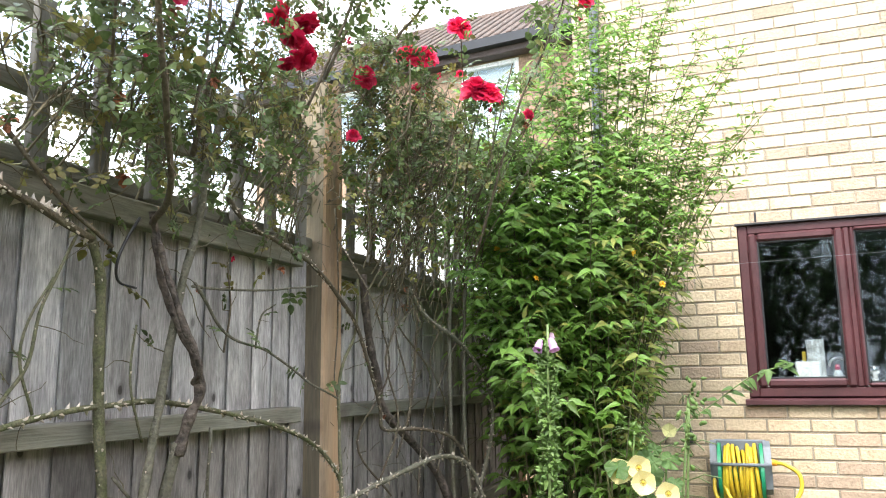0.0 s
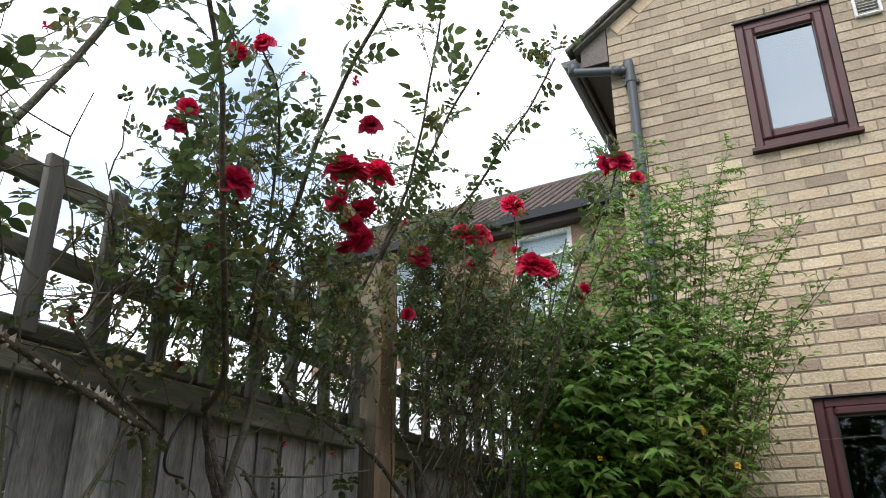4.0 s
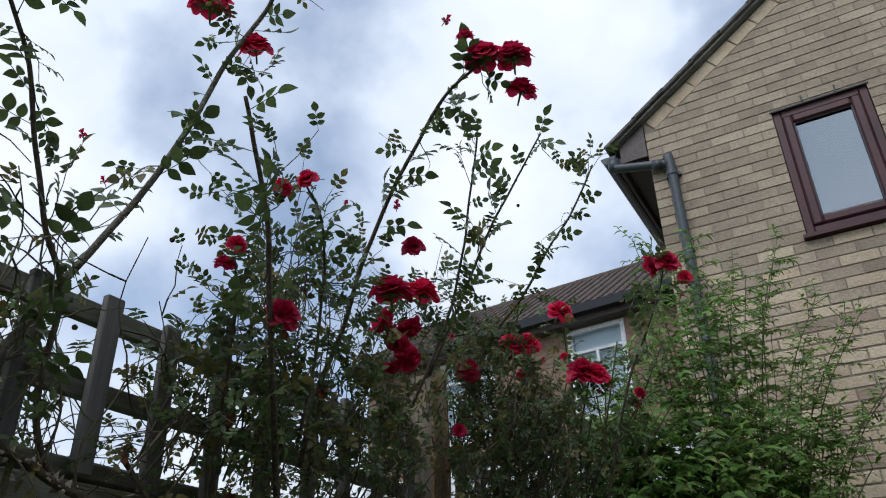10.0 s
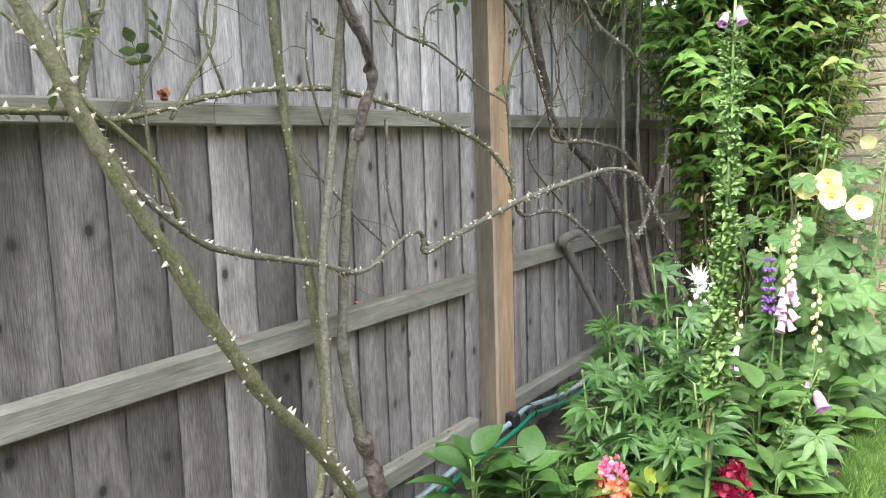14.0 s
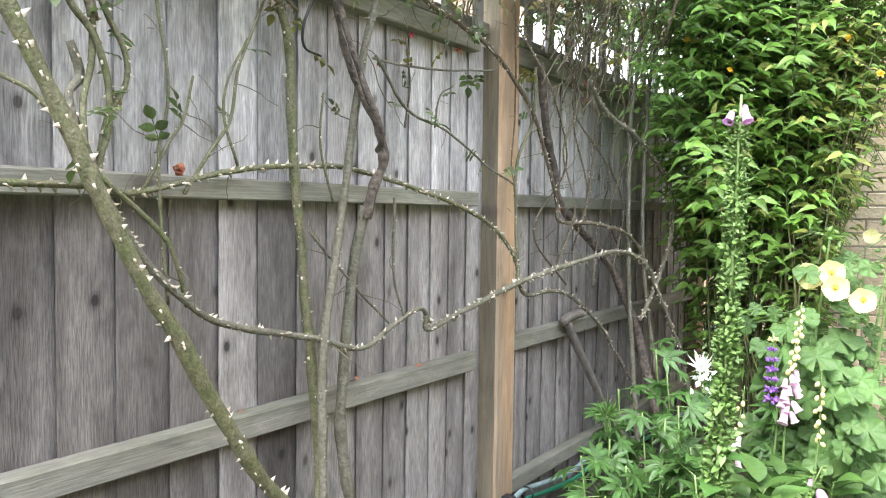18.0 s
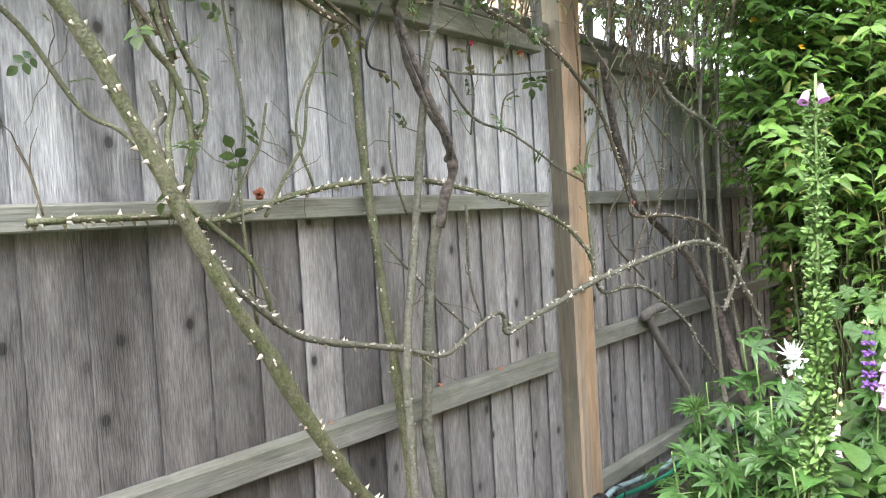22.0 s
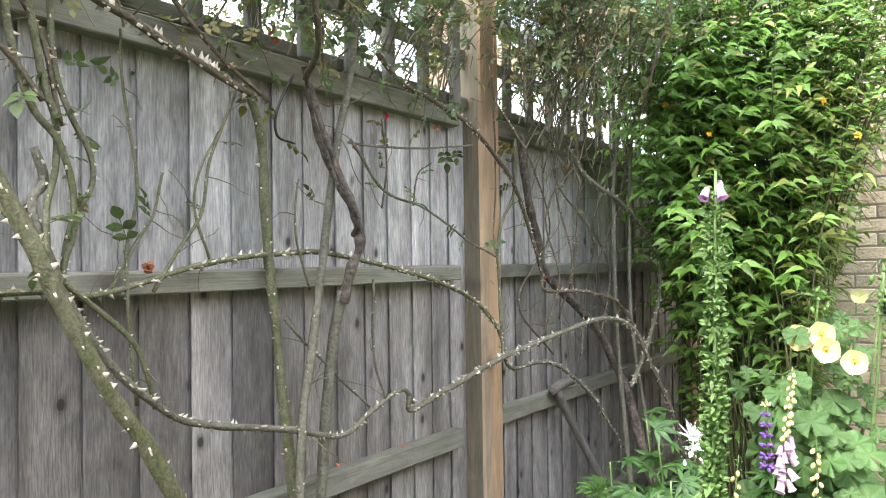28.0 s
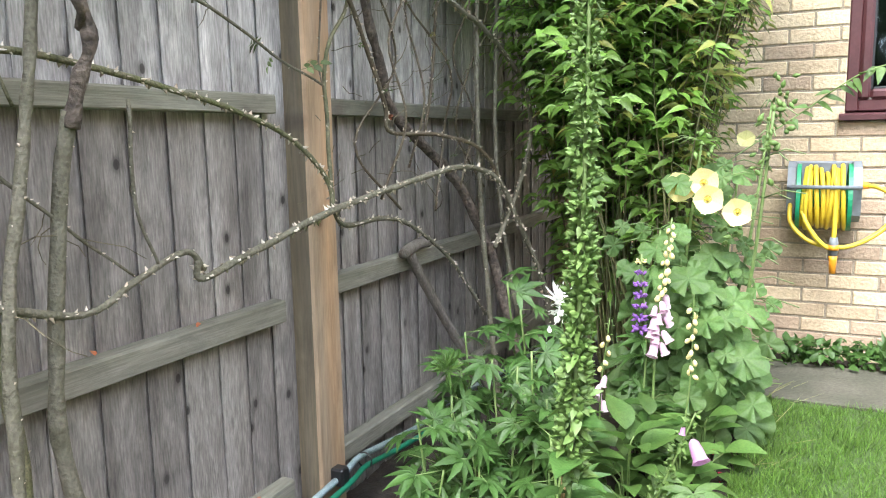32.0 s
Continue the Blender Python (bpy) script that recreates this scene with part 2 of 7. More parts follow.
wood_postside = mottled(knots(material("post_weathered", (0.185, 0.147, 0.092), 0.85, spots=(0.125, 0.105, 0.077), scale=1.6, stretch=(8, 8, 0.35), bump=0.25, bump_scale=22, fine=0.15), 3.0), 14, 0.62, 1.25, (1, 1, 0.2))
brick_mat = material("buff_brick", (0.55, 0.45, 0.312), 0.9, spots=(0.46, 0.35, 0.235), scale=3.5, bump=0.6, bump_scale=70, vary=0.14, fine=0.16)
brick_warm = material("pinkish_brick", (0.40, 0.30, 0.215), 0.9, spots=(0.33, 0.25, 0.18), scale=4, bump=0.6, bump_scale=70, vary=0.12, fine=0.16)
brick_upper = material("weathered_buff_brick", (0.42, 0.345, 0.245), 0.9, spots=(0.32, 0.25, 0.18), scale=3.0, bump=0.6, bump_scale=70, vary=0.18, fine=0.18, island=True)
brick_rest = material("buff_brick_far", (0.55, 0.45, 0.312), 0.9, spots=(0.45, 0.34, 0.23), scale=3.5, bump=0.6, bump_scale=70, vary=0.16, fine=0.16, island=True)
mortar = material("mortar", (0.32, 0.275, 0.21), 0.95, spots=(0.24, 0.205, 0.16), scale=5, bump=0.6, bump_scale=150)
maroon = material("maroon_frame", (0.08, 0.026, 0.029), 0.45, spots=(0.05, 0.017, 0.019), scale=4, bump=0.06, bump_scale=90, fine=0.1, spec=0.35)
dark_lead = material("lead_tray", (0.03, 0.028, 0.03), 0.6)
pipe_grey = material("grey_plastic", (0.05, 0.058, 0.066), 0.45, spots=(0.06, 0.07, 0.075), scale=5, fine=0.1)
black_plastic = material("black_plastic", (0.015, 0.015, 0.017), 0.4, fine=0.1)
roof_tile = material("roof_tile", (0.095, 0.064, 0.05), 0.9, spots=(0.065, 0.05, 0.04), scale=4, bump=0.5, bump_scale=60, vary=0.15, island=True)
verge_mat = material("concrete_verge", (0.17, 0.155, 0.14), 0.9, spots=(0.10, 0.095, 0.08), scale=5, bump=0.6, bump_scale=50, vary=0.12)
eave_grey = material("eave_board", (0.135, 0.11, 0.10), 0.7, spots=(0.10, 0.085, 0.075), scale=5)
soffit_brown = material("brown_soffit", (0.06, 0.042, 0.036), 0.6, spots=(0.06, 0.04, 0.035), scale=4)
neighbour_brick = material("brown_brick_far", (0.27, 0.18, 0.12), 0.9, spots=(0.2, 0.135, 0.09), scale=6, bump=0.4, bump_scale=40, vary=0.16, island=True)
white_frame = material("white_frame", (0.75, 0.76, 0.76), 0.45, spots=(0.7, 0.7, 0.7))
soil = material("soil", (0.03, 0.022, 0.017), 0.95, spots=(0.018, 0.0135, 0.0105), scale=14, bump=1.0, bump_scale=45)
turf = material("turf", (0.045, 0.085, 0.016), 0.9, spots=(0.032, 0.06, 0.012), scale=8, bump=0.8, bump_scale=90)
slab_mat = material("paving", (0.085, 0.08, 0.062), 0.9, spots=(0.05, 0.052, 0.036), scale=5, bump=0.5, bump_scale=80, vary=0.1)
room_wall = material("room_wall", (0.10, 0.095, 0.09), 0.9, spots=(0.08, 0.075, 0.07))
white_gloss = material("white_ceramic", (0.78, 0.78, 0.76), 0.3, spots=(0.74, 0.74, 0.72))
chrome = material("chrome", (0.7, 0.7, 0.7), 0.15, 1.0, spots=(0.66, 0.66, 0.66), fine=0.05)
steel_grey = material("grey_reel_plastic", (0.17, 0.19, 0.215), 0.5, spots=(0.14, 0.16, 0.18), fine=0.08)
hose_yellow = material("yellow_hose", (0.66, 0.48, 0.035), 0.42, spots=(0.58, 0.42, 0.03), fine=0.08)
hose_orange = material("orange_connector", (0.80, 0.33, 0.02), 0.4, spots=(0.75, 0.3, 0.02), fine=0.06)
reel_green = material("green_plastic", (0.012, 0.25, 0.115), 0.42, spots=(0.01, 0.2, 0.09), fine=0.08)
hose_green = material("dark_green_hose", (0.006, 0.135, 0.075), 0.4, spots=(0.005, 0.11, 0.06), fine=0.08)
hose_clear = material("braided_clear_hose", (0.24, 0.30, 0.31), 0.35, spots=(0.16, 0.22, 0.23), scale=30, stretch=(1, 1, 1), bump=0.4, bump_scale=260)


def glass(name, tint, sheen):
    m = bpy.data.materials.new(name)
    m.use_nodes = True
    n, l = m.node_tree.nodes, m.node_tree.links
    n.remove(n["Principled BSDF"])
    clear = n.new("ShaderNodeBsdfTransparent")
    clear.inputs["Color"].default_value = (*tint, 1)
    gloss = n.new("ShaderNodeBsdfGlossy")
    gloss.inputs["Roughness"].default_value = 0.02
    gloss.inputs["Color"].default_value = (0.80, 0.90, 1.0, 1)
    fres = n.new("ShaderNodeFresnel")
    fres.inputs["IOR"].default_value = sheen
    mix = n.new("ShaderNodeMixShader")
    l.new(fres.outputs["Fac"], mix.inputs["Fac"])
    l.new(clear.outputs["BSDF"], mix.inputs[1])
    l.new(gloss.outputs["BSDF"], mix.inputs[2])
    l.new(mix.outputs["Shader"], n["Material Output"].inputs["Surface"])
    return m


pane_glass = glass("window_glass", (0.78, 0.82, 0.82), 1.38)
pane_bright = glass("coated_window_glass", (0.7, 0.74, 0.76), 3.9)


# ---- building blocks ----
class Geo:
    """Loose vertices and faces, gathered before they become one mesh."""

    def __init__(self):
        self.v, self.f = [], []

    def add(self, verts, faces):
        k = len(self.v)
        self.v.extend(tuple(p) for p in verts)
        self.f.extend(tuple(i + k for i in q) for q in faces)
        return self

    def block(self, x0, x1, y0, y1, z0, z1, b=0.003, m=None):
        """A box with chamfered edges."""
        c, h = ((x0 + x1) / 2, (y0 + y1) / 2, (z0 + z1) / 2), ((x1 - x0) / 2, (y1 - y0) / 2, (z1 - z0) / 2)
        b = min(b, min(h) * 0.9)
        vs, ix = [], {}
        for sx in (-1, 1):
            for sy in (-1, 1):
                for sz in (-1, 1):
                    for a in range(3):
                        s = (sx, sy, sz)
                        ix[(s, a)] = len(vs)
                        vs.append(tuple(c[k] + s[k] * (h[k] - (b if k != a else 0)) for k in range(3)))
        fs = []
        for a in range(3):
            u, w = (a + 1) % 3, (a + 2) % 3
            for s in (-1, 1):
                q = []
                for su, sw in ((-1, -1), (1, -1), (1, 1), (-1, 1)):
                    t = [0, 0, 0]
                    t[a], t[u], t[w] = s, su, sw
                    q.append(ix[(tuple(t), a)])
                fs.append(q if s > 0 else q[::-1])
            for su in (-1, 1):
                for sw in (-1, 1):
                    lo, hi = [0, 0, 0], [0, 0, 0]
                    lo[a], hi[a], lo[u], hi[u], lo[w], hi[w] = -1, 1, su, su, sw, sw
                    lo, hi = tuple(lo), tuple(hi)
                    q = [ix[(lo, u)], ix[(hi, u)], ix[(hi, w)], ix[(lo, w)]]
                    fs.append(q if su * sw < 0 else q[::-1])
        for sx in (-1, 1):
            for sy in (-1, 1):
                for sz in (-1, 1):
                    s = (sx, sy, sz)
                    q = [ix[(s, 0)], ix[(s, 1)], ix[(s, 2)]]
                    fs.append(q if sx * sy * sz > 0 else q[::-1])
        if m is not None:
            vs = [tuple(m @ Vector(p)) for p in vs]
        return self.add(vs, fs)

    def tube(self, pts, radii, n=7, caps=True):
        """A round rod along points, with a radius at each."""
        pts = [Vector(p) for p in pts]
        if not hasattr(radii, "__len__"):
            radii = [radii] * len(pts)
        vs, fs, side = [], [], None
        for i, p in enumerate(pts):
            d = (pts[min(i + 1, len(pts) - 1)] - pts[max(i - 1, 0)]).normalized()
            if side is None:
                side = d.orthogonal().normalized()
            side = (side - d * side.dot(d)).normalized()
            up = d.cross(side)
            for k in range(n):
                a = 2 * math.pi * k / n
                vs.append(p + (side * math.cos(a) + up * math.sin(a)) * radii[i])
        for i in range(len(pts) - 1):
            for k in range(n):
                a, b = i * n + k, i * n + (k + 1) % n
                fs.append((a, b, b + n, a + n))
        if caps:
            fs.append(tuple(range(n))[::-1])
            fs.append(tuple((len(pts) - 1) * n + k for k in range(n)))
        return self.add(vs, fs)

    def prism(self, outline, a, b, axis=1):
        """An outline in the other two axes, drawn out from a to b along axis."""
        n = len(outline)
        place = {0: lambda u, w, t: (t, u, w), 1: lambda u, w, t: (u, t, w), 2: lambda u, w, t: (u, w, t)}[axis]
        vs = [place(u, w, t) for t in (a, b) for u, w in outline]
        fs = [tuple(range(n)), tuple(range(2 * n - 1, n - 1, -1))] + [(i, i + n, (i + 1) % n + n, (i + 1) % n) for i in range(n)]
        return self.add(vs, fs)

    def welded(self):
        """Joins corners that lie in one place."""
        seen, vs, to = {}, [], []
        for p in self.v:
            key = tuple(round(c, 4) for c in p)
            if key not in seen:
                seen[key] = len(vs)
                vs.append(p)
            to.append(seen[key])
        self.v, self.f = vs, [tuple(to[i] for i in q) for q in self.f]
        return self

    def mesh(self, name, mat, smooth=False):
        me = bpy.data.meshes.new(name)
        me.from_pydata(self.v, [], self.f)
        if len(self.f) < 20000 and not smooth:
            bm = bmesh.new()
            bm.from_mesh(me)
            bmesh.ops.recalc_face_normals(bm, faces=bm.faces)
            bm.to_mesh(me)
            bm.free()
        me.materials.append(mat)
        if smooth:
            me.polygons.foreach_set("use_smooth", [True] * len(me.polygons))
        me.update()
        return me


def spline(pts, step=5):
    """A smooth line through a few points."""
    pts = [Vector(p) for p in pts]
    p = [pts[0] * 2 - pts[1]] + pts + [pts[-1] * 2 - pts[-2]]
    out = []
    for i in range(1, len(p) - 2):
        for k in range(step):
            t = k / step
            out.append(0.5 * (2 * p[i] + (p[i + 1] - p[i - 1]) * t + (2 * p[i - 1] - 5 * p[i] + 4 * p[i + 1] - p[i + 2]) * t * t + (3 * p[i] - p[i - 1] - 3 * p[i + 1] + p[i + 2]) * t ** 3))
    return out + [pts[-1]]


def thing(name, place=(0, 0, 0), label="", category="", group="", kind=""):
    ob = new(name)
    ob.empty_display_size = 0.05
    ob.location = place
    return tagged(ob, label, category, group, kind)


def world_place(ob):
    m = Vector((0, 0, 0))
    while ob is not None:
        m += ob.location
        ob = ob.parent
    return m


def part(name, geo, mat, parent, label="", smooth=False, kind=""):
    """Links one mesh under a thing or a part; geo in world places."""
    me = geo.mesh(name, mat, smooth)
    ob = new(name, me)
    at = world_place(parent)
    me.transform(Matrix.Translation(-at))
    ob.parent = parent
    return tagged(ob, label, "", "", kind)


def solid(name, geo, mat, label="", category="", kind="", smooth=False, group=""):
    """One mesh that is a thing or a piece of the setting by itself."""
    return tagged(new(name, geo.mesh(name, mat, smooth)), label, category, group, kind)


def piece(name, mesh, parent, place, scale=(1, 1, 1), turn=(0, 0, 0)):
    """A repeat on shared mesh data, under its thing."""
    ob = new(name, mesh)
    ob.parent = parent
    ob.location = Vector(place) - world_place(parent)
    ob.scale = scale
    ob.rotation_euler = turn
    return ob


rnd = random.Random(7)
FLOOR = -0.16

# ---- ground ----
g = Geo()
g.add([(-60, -60, FLOOR - 0.06), (60, -60, FLOOR - 0.06), (60, 60, FLOOR - 0.06), (-60, 60, FLOOR - 0.06)], [(0, 1, 2, 3)])
solid("ground", g, turf, "open grassy ground reaching away behind the gardens", "ground", "structure")


def uneven_sheet(x0, x1, y0, y1, z, nx, ny, amp, skirt=0.05, edge=0.0):
    g = Geo()
    vs, fs = [], []
    for j in range(ny + 1):
        for i in range(nx + 1):
            x, y = x0 + (x1 - x0) * i / nx, y0 + (y1 - y0) * j / ny
            if i == nx and edge:
                x += edge * noise.noise((0, y * 3, 2))
            vs.append((x, y, z + amp * noise.noise((x * 6, y * 6, 1)) + amp * 0.6 * noise.noise((x * 19, y * 19, 4))))
    for j in range(ny):
        for i in range(nx):
            a = j * (nx + 1) + i
            fs.append((a, a + 1, a + nx + 2, a + nx + 1))
    return g.add(vs, fs)


solid("flower_bed", uneven_sheet(-0.05, 1.19, -2.6, 4.86, FLOOR, 60, 240, 0.02), soil, "dark crumbly soil bed along the fence", "soil", "structure", True)
solid("lawn", uneven_sheet(1.18, 9.0, -6.0, 4.06, FLOOR + 0.035, 80, 100, 0.008), turf, "short green lawn beside the flower bed", "lawn", "structure", True)

# ---- house: gable wall, roof edge, rainwater pipe ----
WALL_Y, LEFT_X = 4.83, 0.55
COURSE, BRICK = 0.075, 0.225
LW = (1.48, 3.25, 1.05, 2.10)
UW = (1.425, 2.025, 3.675, 4.70)
EAVE_Z, PITCH = 4.97, 0.706


def gable(x):
    """The underside of the verge over x."""
    return EAVE_Z + min(x - LEFT_X, 8.6 - x) * PITCH


house = thing("house", (LEFT_X, WALL_Y, FLOOR), "buff brick house gable with maroon windows and a tiled verge", "house")
g = Geo()
back = 0.006
strips = [(LEFT_X, UW[0]), (UW[0], LW[0]), (LW[0], UW[1]), (UW[1], LW[1]), (LW[1], 8.6)]
for x0, x1 in strips:
    holes = sorted([w[2:] for w in (LW, UW) if w[0] - 0.001 <= x0 and x1 <= w[1] + 0.001])
    z = FLOOR - 0.1
    for a, b in holes:
        g.prism([(x0, z), (x1, z), (x1, a), (x0, a)], WALL_Y + back, WALL_Y + 0.26)
        z = b
    if x0 < 4.575 < x1:
        top = [(x1, gable(x1)), (4.575, gable(4.575)), (x0, gable(x0))]
    else:
        top = [(x1, gable(x1)), (x0, gable(x0))]
    g.prism([(x0, z), (x1, z)] + top, WALL_Y + back, WALL_Y + 0.26)
wall_main = part("wall", g.welded(), mortar, house, "recessed mortar bed")
g = Geo().block(LEFT_X + 0.004, LEFT_X + 0.26, WALL_Y + 0.263, 12.0, FLOOR - 0.1, EAVE_Z - 0.1)
part("side_wall", g, neighbour_brick, house, "brick side wall")

# verge: sloping tile edge, soldier bricks under it, eave box
def along_verge(s, up, y0, y1, length, thick, b=0.004):
    """A block laid on the slope: s metres up from the eave, up metres off the wall line."""
    m = Matrix.Translation((LEFT_X, 0, EAVE_Z)) @ Matrix.Rotation(-math.atan(PITCH), 4, "Y")
    return Geo().block(s, s + length, y0, y1, up, up + thick, b, m)


part("verge_undercloak", along_verge(-0.30, 0.0, WALL_Y - 0.06, WALL_Y + 0.2, 5.24, 0.022), verge_mat, house)
for i in range(17):
    part("verge_tile", along_verge(-0.34 + i * 0.30, 0.024 + 0.006 * (i % 2), WALL_Y - 0.085, WALL_Y + 0.25, 0.33, 0.030, 0.006), verge_mat, house)
g = Geo()
for i in range(16):
    m = Matrix.Translation((LEFT_X, 0, EAVE_Z)) @ Matrix.Rotation(-math.atan(PITCH), 4, "Y")
    g.block(-0.34 + i * 0.32, -0.34 + i * 0.32 + 0.34, WALL_Y + 0.26, 11.8, 0.03 + 0.008 * (i % 2), 0.06 + 0.008 * (i % 2), 0.004, m)
part("roof", g, roof_tile, house, "rows of brown concrete tiles")
for i in range(24):
    part("verge_brick", along_verge(0.02 + i * 0.216, -0.112, WALL_Y - 0.005, WALL_Y + 0.05, 0.206, 0.106, 0.004), brick_mat, house)
SOFFIT_Z, OUT = 4.67, 0.205
g = Geo().prism([(LEFT_X - OUT, SOFFIT_Z), (LEFT_X - 0.006, SOFFIT_Z), (LEFT_X - 0.006, EAVE_Z - 0.015), (LEFT_X - OUT, EAVE_Z - 0.15)], WALL_Y - 0.01, WALL_Y + 0.02)
part("eave_end_board", g, eave_grey, house, "grey-brown board closing the eave")
part("soffit", Geo().block(LEFT_X - OUT + 0.01, LEFT_X - 0.002, WALL_Y + 0.02, 11.8, SOFFIT_Z - 0.015, SOFFIT_Z - 0.002), soffit_brown, house)
part("fascia", Geo().block(LEFT_X - OUT - 0.022, LEFT_X - OUT + 0.001, WALL_Y + 0.0, 11.8, SOFFIT_Z - 0.07, SOFFIT_Z + 0.06), soffit_brown, house)
gut = [(math.cos(a) * 0.056, math.sin(a) * 0.056) for a in [math.pi + k * math.pi / 8 for k in range(9)]]
gx, gz = LEFT_X - OUT - 0.085, 4.73
outline = [(gx + x, gz + z) for x, z in gut] + [(gx + x * 0.93, gz + z * 0.93) for x, z in gut[::-1]]
gutter = part("gutter", Geo().prism(outline, WALL_Y - 0.05, 11.8), black_plastic, house, "dark plastic half-round gutter")
part("stop_end", Geo().prism([(gx + x * 1.06, gz + z * 1.06) for x, z in gut], WALL_Y - 0.058, WALL_Y - 0.045), pipe_grey, gutter)
PIPE_X, PIPE_Y = 0.70, WALL_Y - 0.05
downpipe = part("downpipe", Geo().tube(spline([(gx + 0.03, PIPE_Y + 0.01, gz - 0.10), (gx + 0.08, PIPE_Y, gz - 0.125), (PIPE_X - 0.1, PIPE_Y, gz - 0.19), (PIPE_X - 0.03, PIPE_Y, gz - 0.21), (PIPE_X, PIPE_Y, gz - 0.27), (PIPE_X, PIPE_Y, 2.9), (PIPE_X, PIPE_Y, 1.2), (PIPE_X, PIPE_Y, FLOOR)], 6), 0.034, 12), pipe_grey, house, "grey plastic rainwater pipe", True)
part("outlet", Geo().tube([(gx + 0.03, PIPE_Y + 0.01, gz - 0.03), (gx + 0.03, PIPE_Y + 0.01, gz - 0.13)], [0.045, 0.04], 12), pipe_grey, downpipe, "", True)
for z in (gz - 0.30, 2.7, 1.0):
    part("pipe_clip", Geo().tube([(PIPE_X, PIPE_Y, z - 0.02), (PIPE_X, PIPE_Y, z + 0.02)], 0.04, 12).block(PIPE_X - 0.055, PIPE_X + 0.055, PIPE_Y + 0.018, PIPE_Y + 0.048, z - 0.015, z + 0.015), pipe_grey, downpipe)
part("pipe_socket", Geo().tube([(PIPE_X - 0.12, PIPE_Y, gz - 0.186), (PIPE_X - 0.055, PIPE_Y, gz - 0.203)], 0.04, 12), pipe_grey, downpipe, "", True)


def frame_ring(x0, x1, z0, z1, w, y0, y1, b=0.006):
    """Four bars round an opening, butted end to end."""
    g = Geo()
    g.block(x0, x0 + w, y0, y1, z0, z1, b)
    g.block(x1 - w, x1, y0, y1, z0, z1, b)
    g.block(x0 + w, x1 - w, y0, y1, z0, z0 + w, b)
    g.block(x0 + w, x1 - w, y0, y1, z1 - w, z1, b)
    return g


def window(name, x0, x1, z0, z1, lights, label, sill):
    win = thing(name, (x0, WALL_Y, z0), label, "window", "", "structure")
    zs = z0 + 0.045
    part("outer_frame", frame_ring(x0, x1, zs, z1, 0.055, WALL_Y + 0.018, WALL_Y + 0.085), maroon, win)
    part("window_sill", Geo().prism([(WALL_Y - 0.045, z0 + 0.004), (WALL_Y - 0.045, z0 + 0.028), (WALL_Y - 0.035, z0 + 0.034), (WALL_Y + 0.085, z0 + 0.044), (WALL_Y + 0.085, z0 + 0.004)], x0 - sill, x1 + sill, 0), maroon, win, "projecting maroon sill")
    part("head_flashing", Geo().block(x0 - 0.012, x1 + 0.012, WALL_Y - 0.006, WALL_Y + 0.02, z1 - 0.003, z1 + 0.010, 0.002), dark_lead, win, "thin dark strip over the frame")
    n = len(lights)
    for i, (a, b) in enumerate(lights):
        if i:
            part("mullion", Geo().block(a - 0.02, a + 0.012, WALL_Y + 0.016, WALL_Y + 0.083, zs + 0.055, z1 - 0.055, 0.006), maroon, win)
        a2 = a + (0.055 if i == 0 else 0.012)
        b2 = b - (0.055 if i == n - 1 else 0.02)
        fw = (0.062 if n == 1 else 0.048) if i == 0 else 0.022
        sash = part("casement" if i == 0 else "fixed_light", frame_ring(a2, b2, zs + 0.055, z1 - 0.055, fw, WALL_Y + 0.004, WALL_Y + 0.062, 0.012), maroon, win)
        inner = (a2 + fw, b2 - fw, zs + 0.055 + fw, z1 - 0.055 - fw)
        part("glazing_bead", frame_ring(inner[0] - 0.002, inner[1] + 0.002, inner[2] - 0.002, inner[3] + 0.002, 0.012, WALL_Y + 0.022, WALL_Y + 0.036, 0.003), black_plastic, sash)
        pane = part("pane", Geo().block(inner[0] + 0.002, inner[1] - 0.002, WALL_Y + 0.04, WALL_Y + 0.046, inner[2] + 0.002, inner[3] - 0.002, 0.001), pane_bright if n == 1 else pane_glass, sash, "clear glass")
        pane.visible_shadow = False
    return win


window("window_1", *LW, [(LW[0], 2.06), (2.06, 2.66), (2.66, LW[1])], "maroon framed kitchen window with dark panes", 0.025)
window("window_2", *UW, [(UW[0], UW[1])], "maroon framed upstairs window reflecting the sky", 0.02)
for w in (LW, UW):
    for k in ((0.10, 1.0) if w is LW else (0.20, 0.41)):
        x = w[0] + k
        part("weep_vent", Geo().block(x, x + 0.012, WALL_Y - 0.005, WALL_Y + 0.02, w[3] + 0.012, w[3] + 0.072, 0.002), black_plastic, house)

# rooms behind the panes; their dimness is put into a dark wall colour
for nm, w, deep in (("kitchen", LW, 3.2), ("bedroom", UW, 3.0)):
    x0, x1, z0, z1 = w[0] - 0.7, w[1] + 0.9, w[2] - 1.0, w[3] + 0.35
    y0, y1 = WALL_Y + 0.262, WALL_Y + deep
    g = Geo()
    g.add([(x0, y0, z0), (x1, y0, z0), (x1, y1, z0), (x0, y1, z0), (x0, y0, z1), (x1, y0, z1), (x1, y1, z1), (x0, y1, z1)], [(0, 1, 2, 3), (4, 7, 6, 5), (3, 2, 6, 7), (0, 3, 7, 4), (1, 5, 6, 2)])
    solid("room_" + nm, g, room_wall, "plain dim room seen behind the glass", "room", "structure")

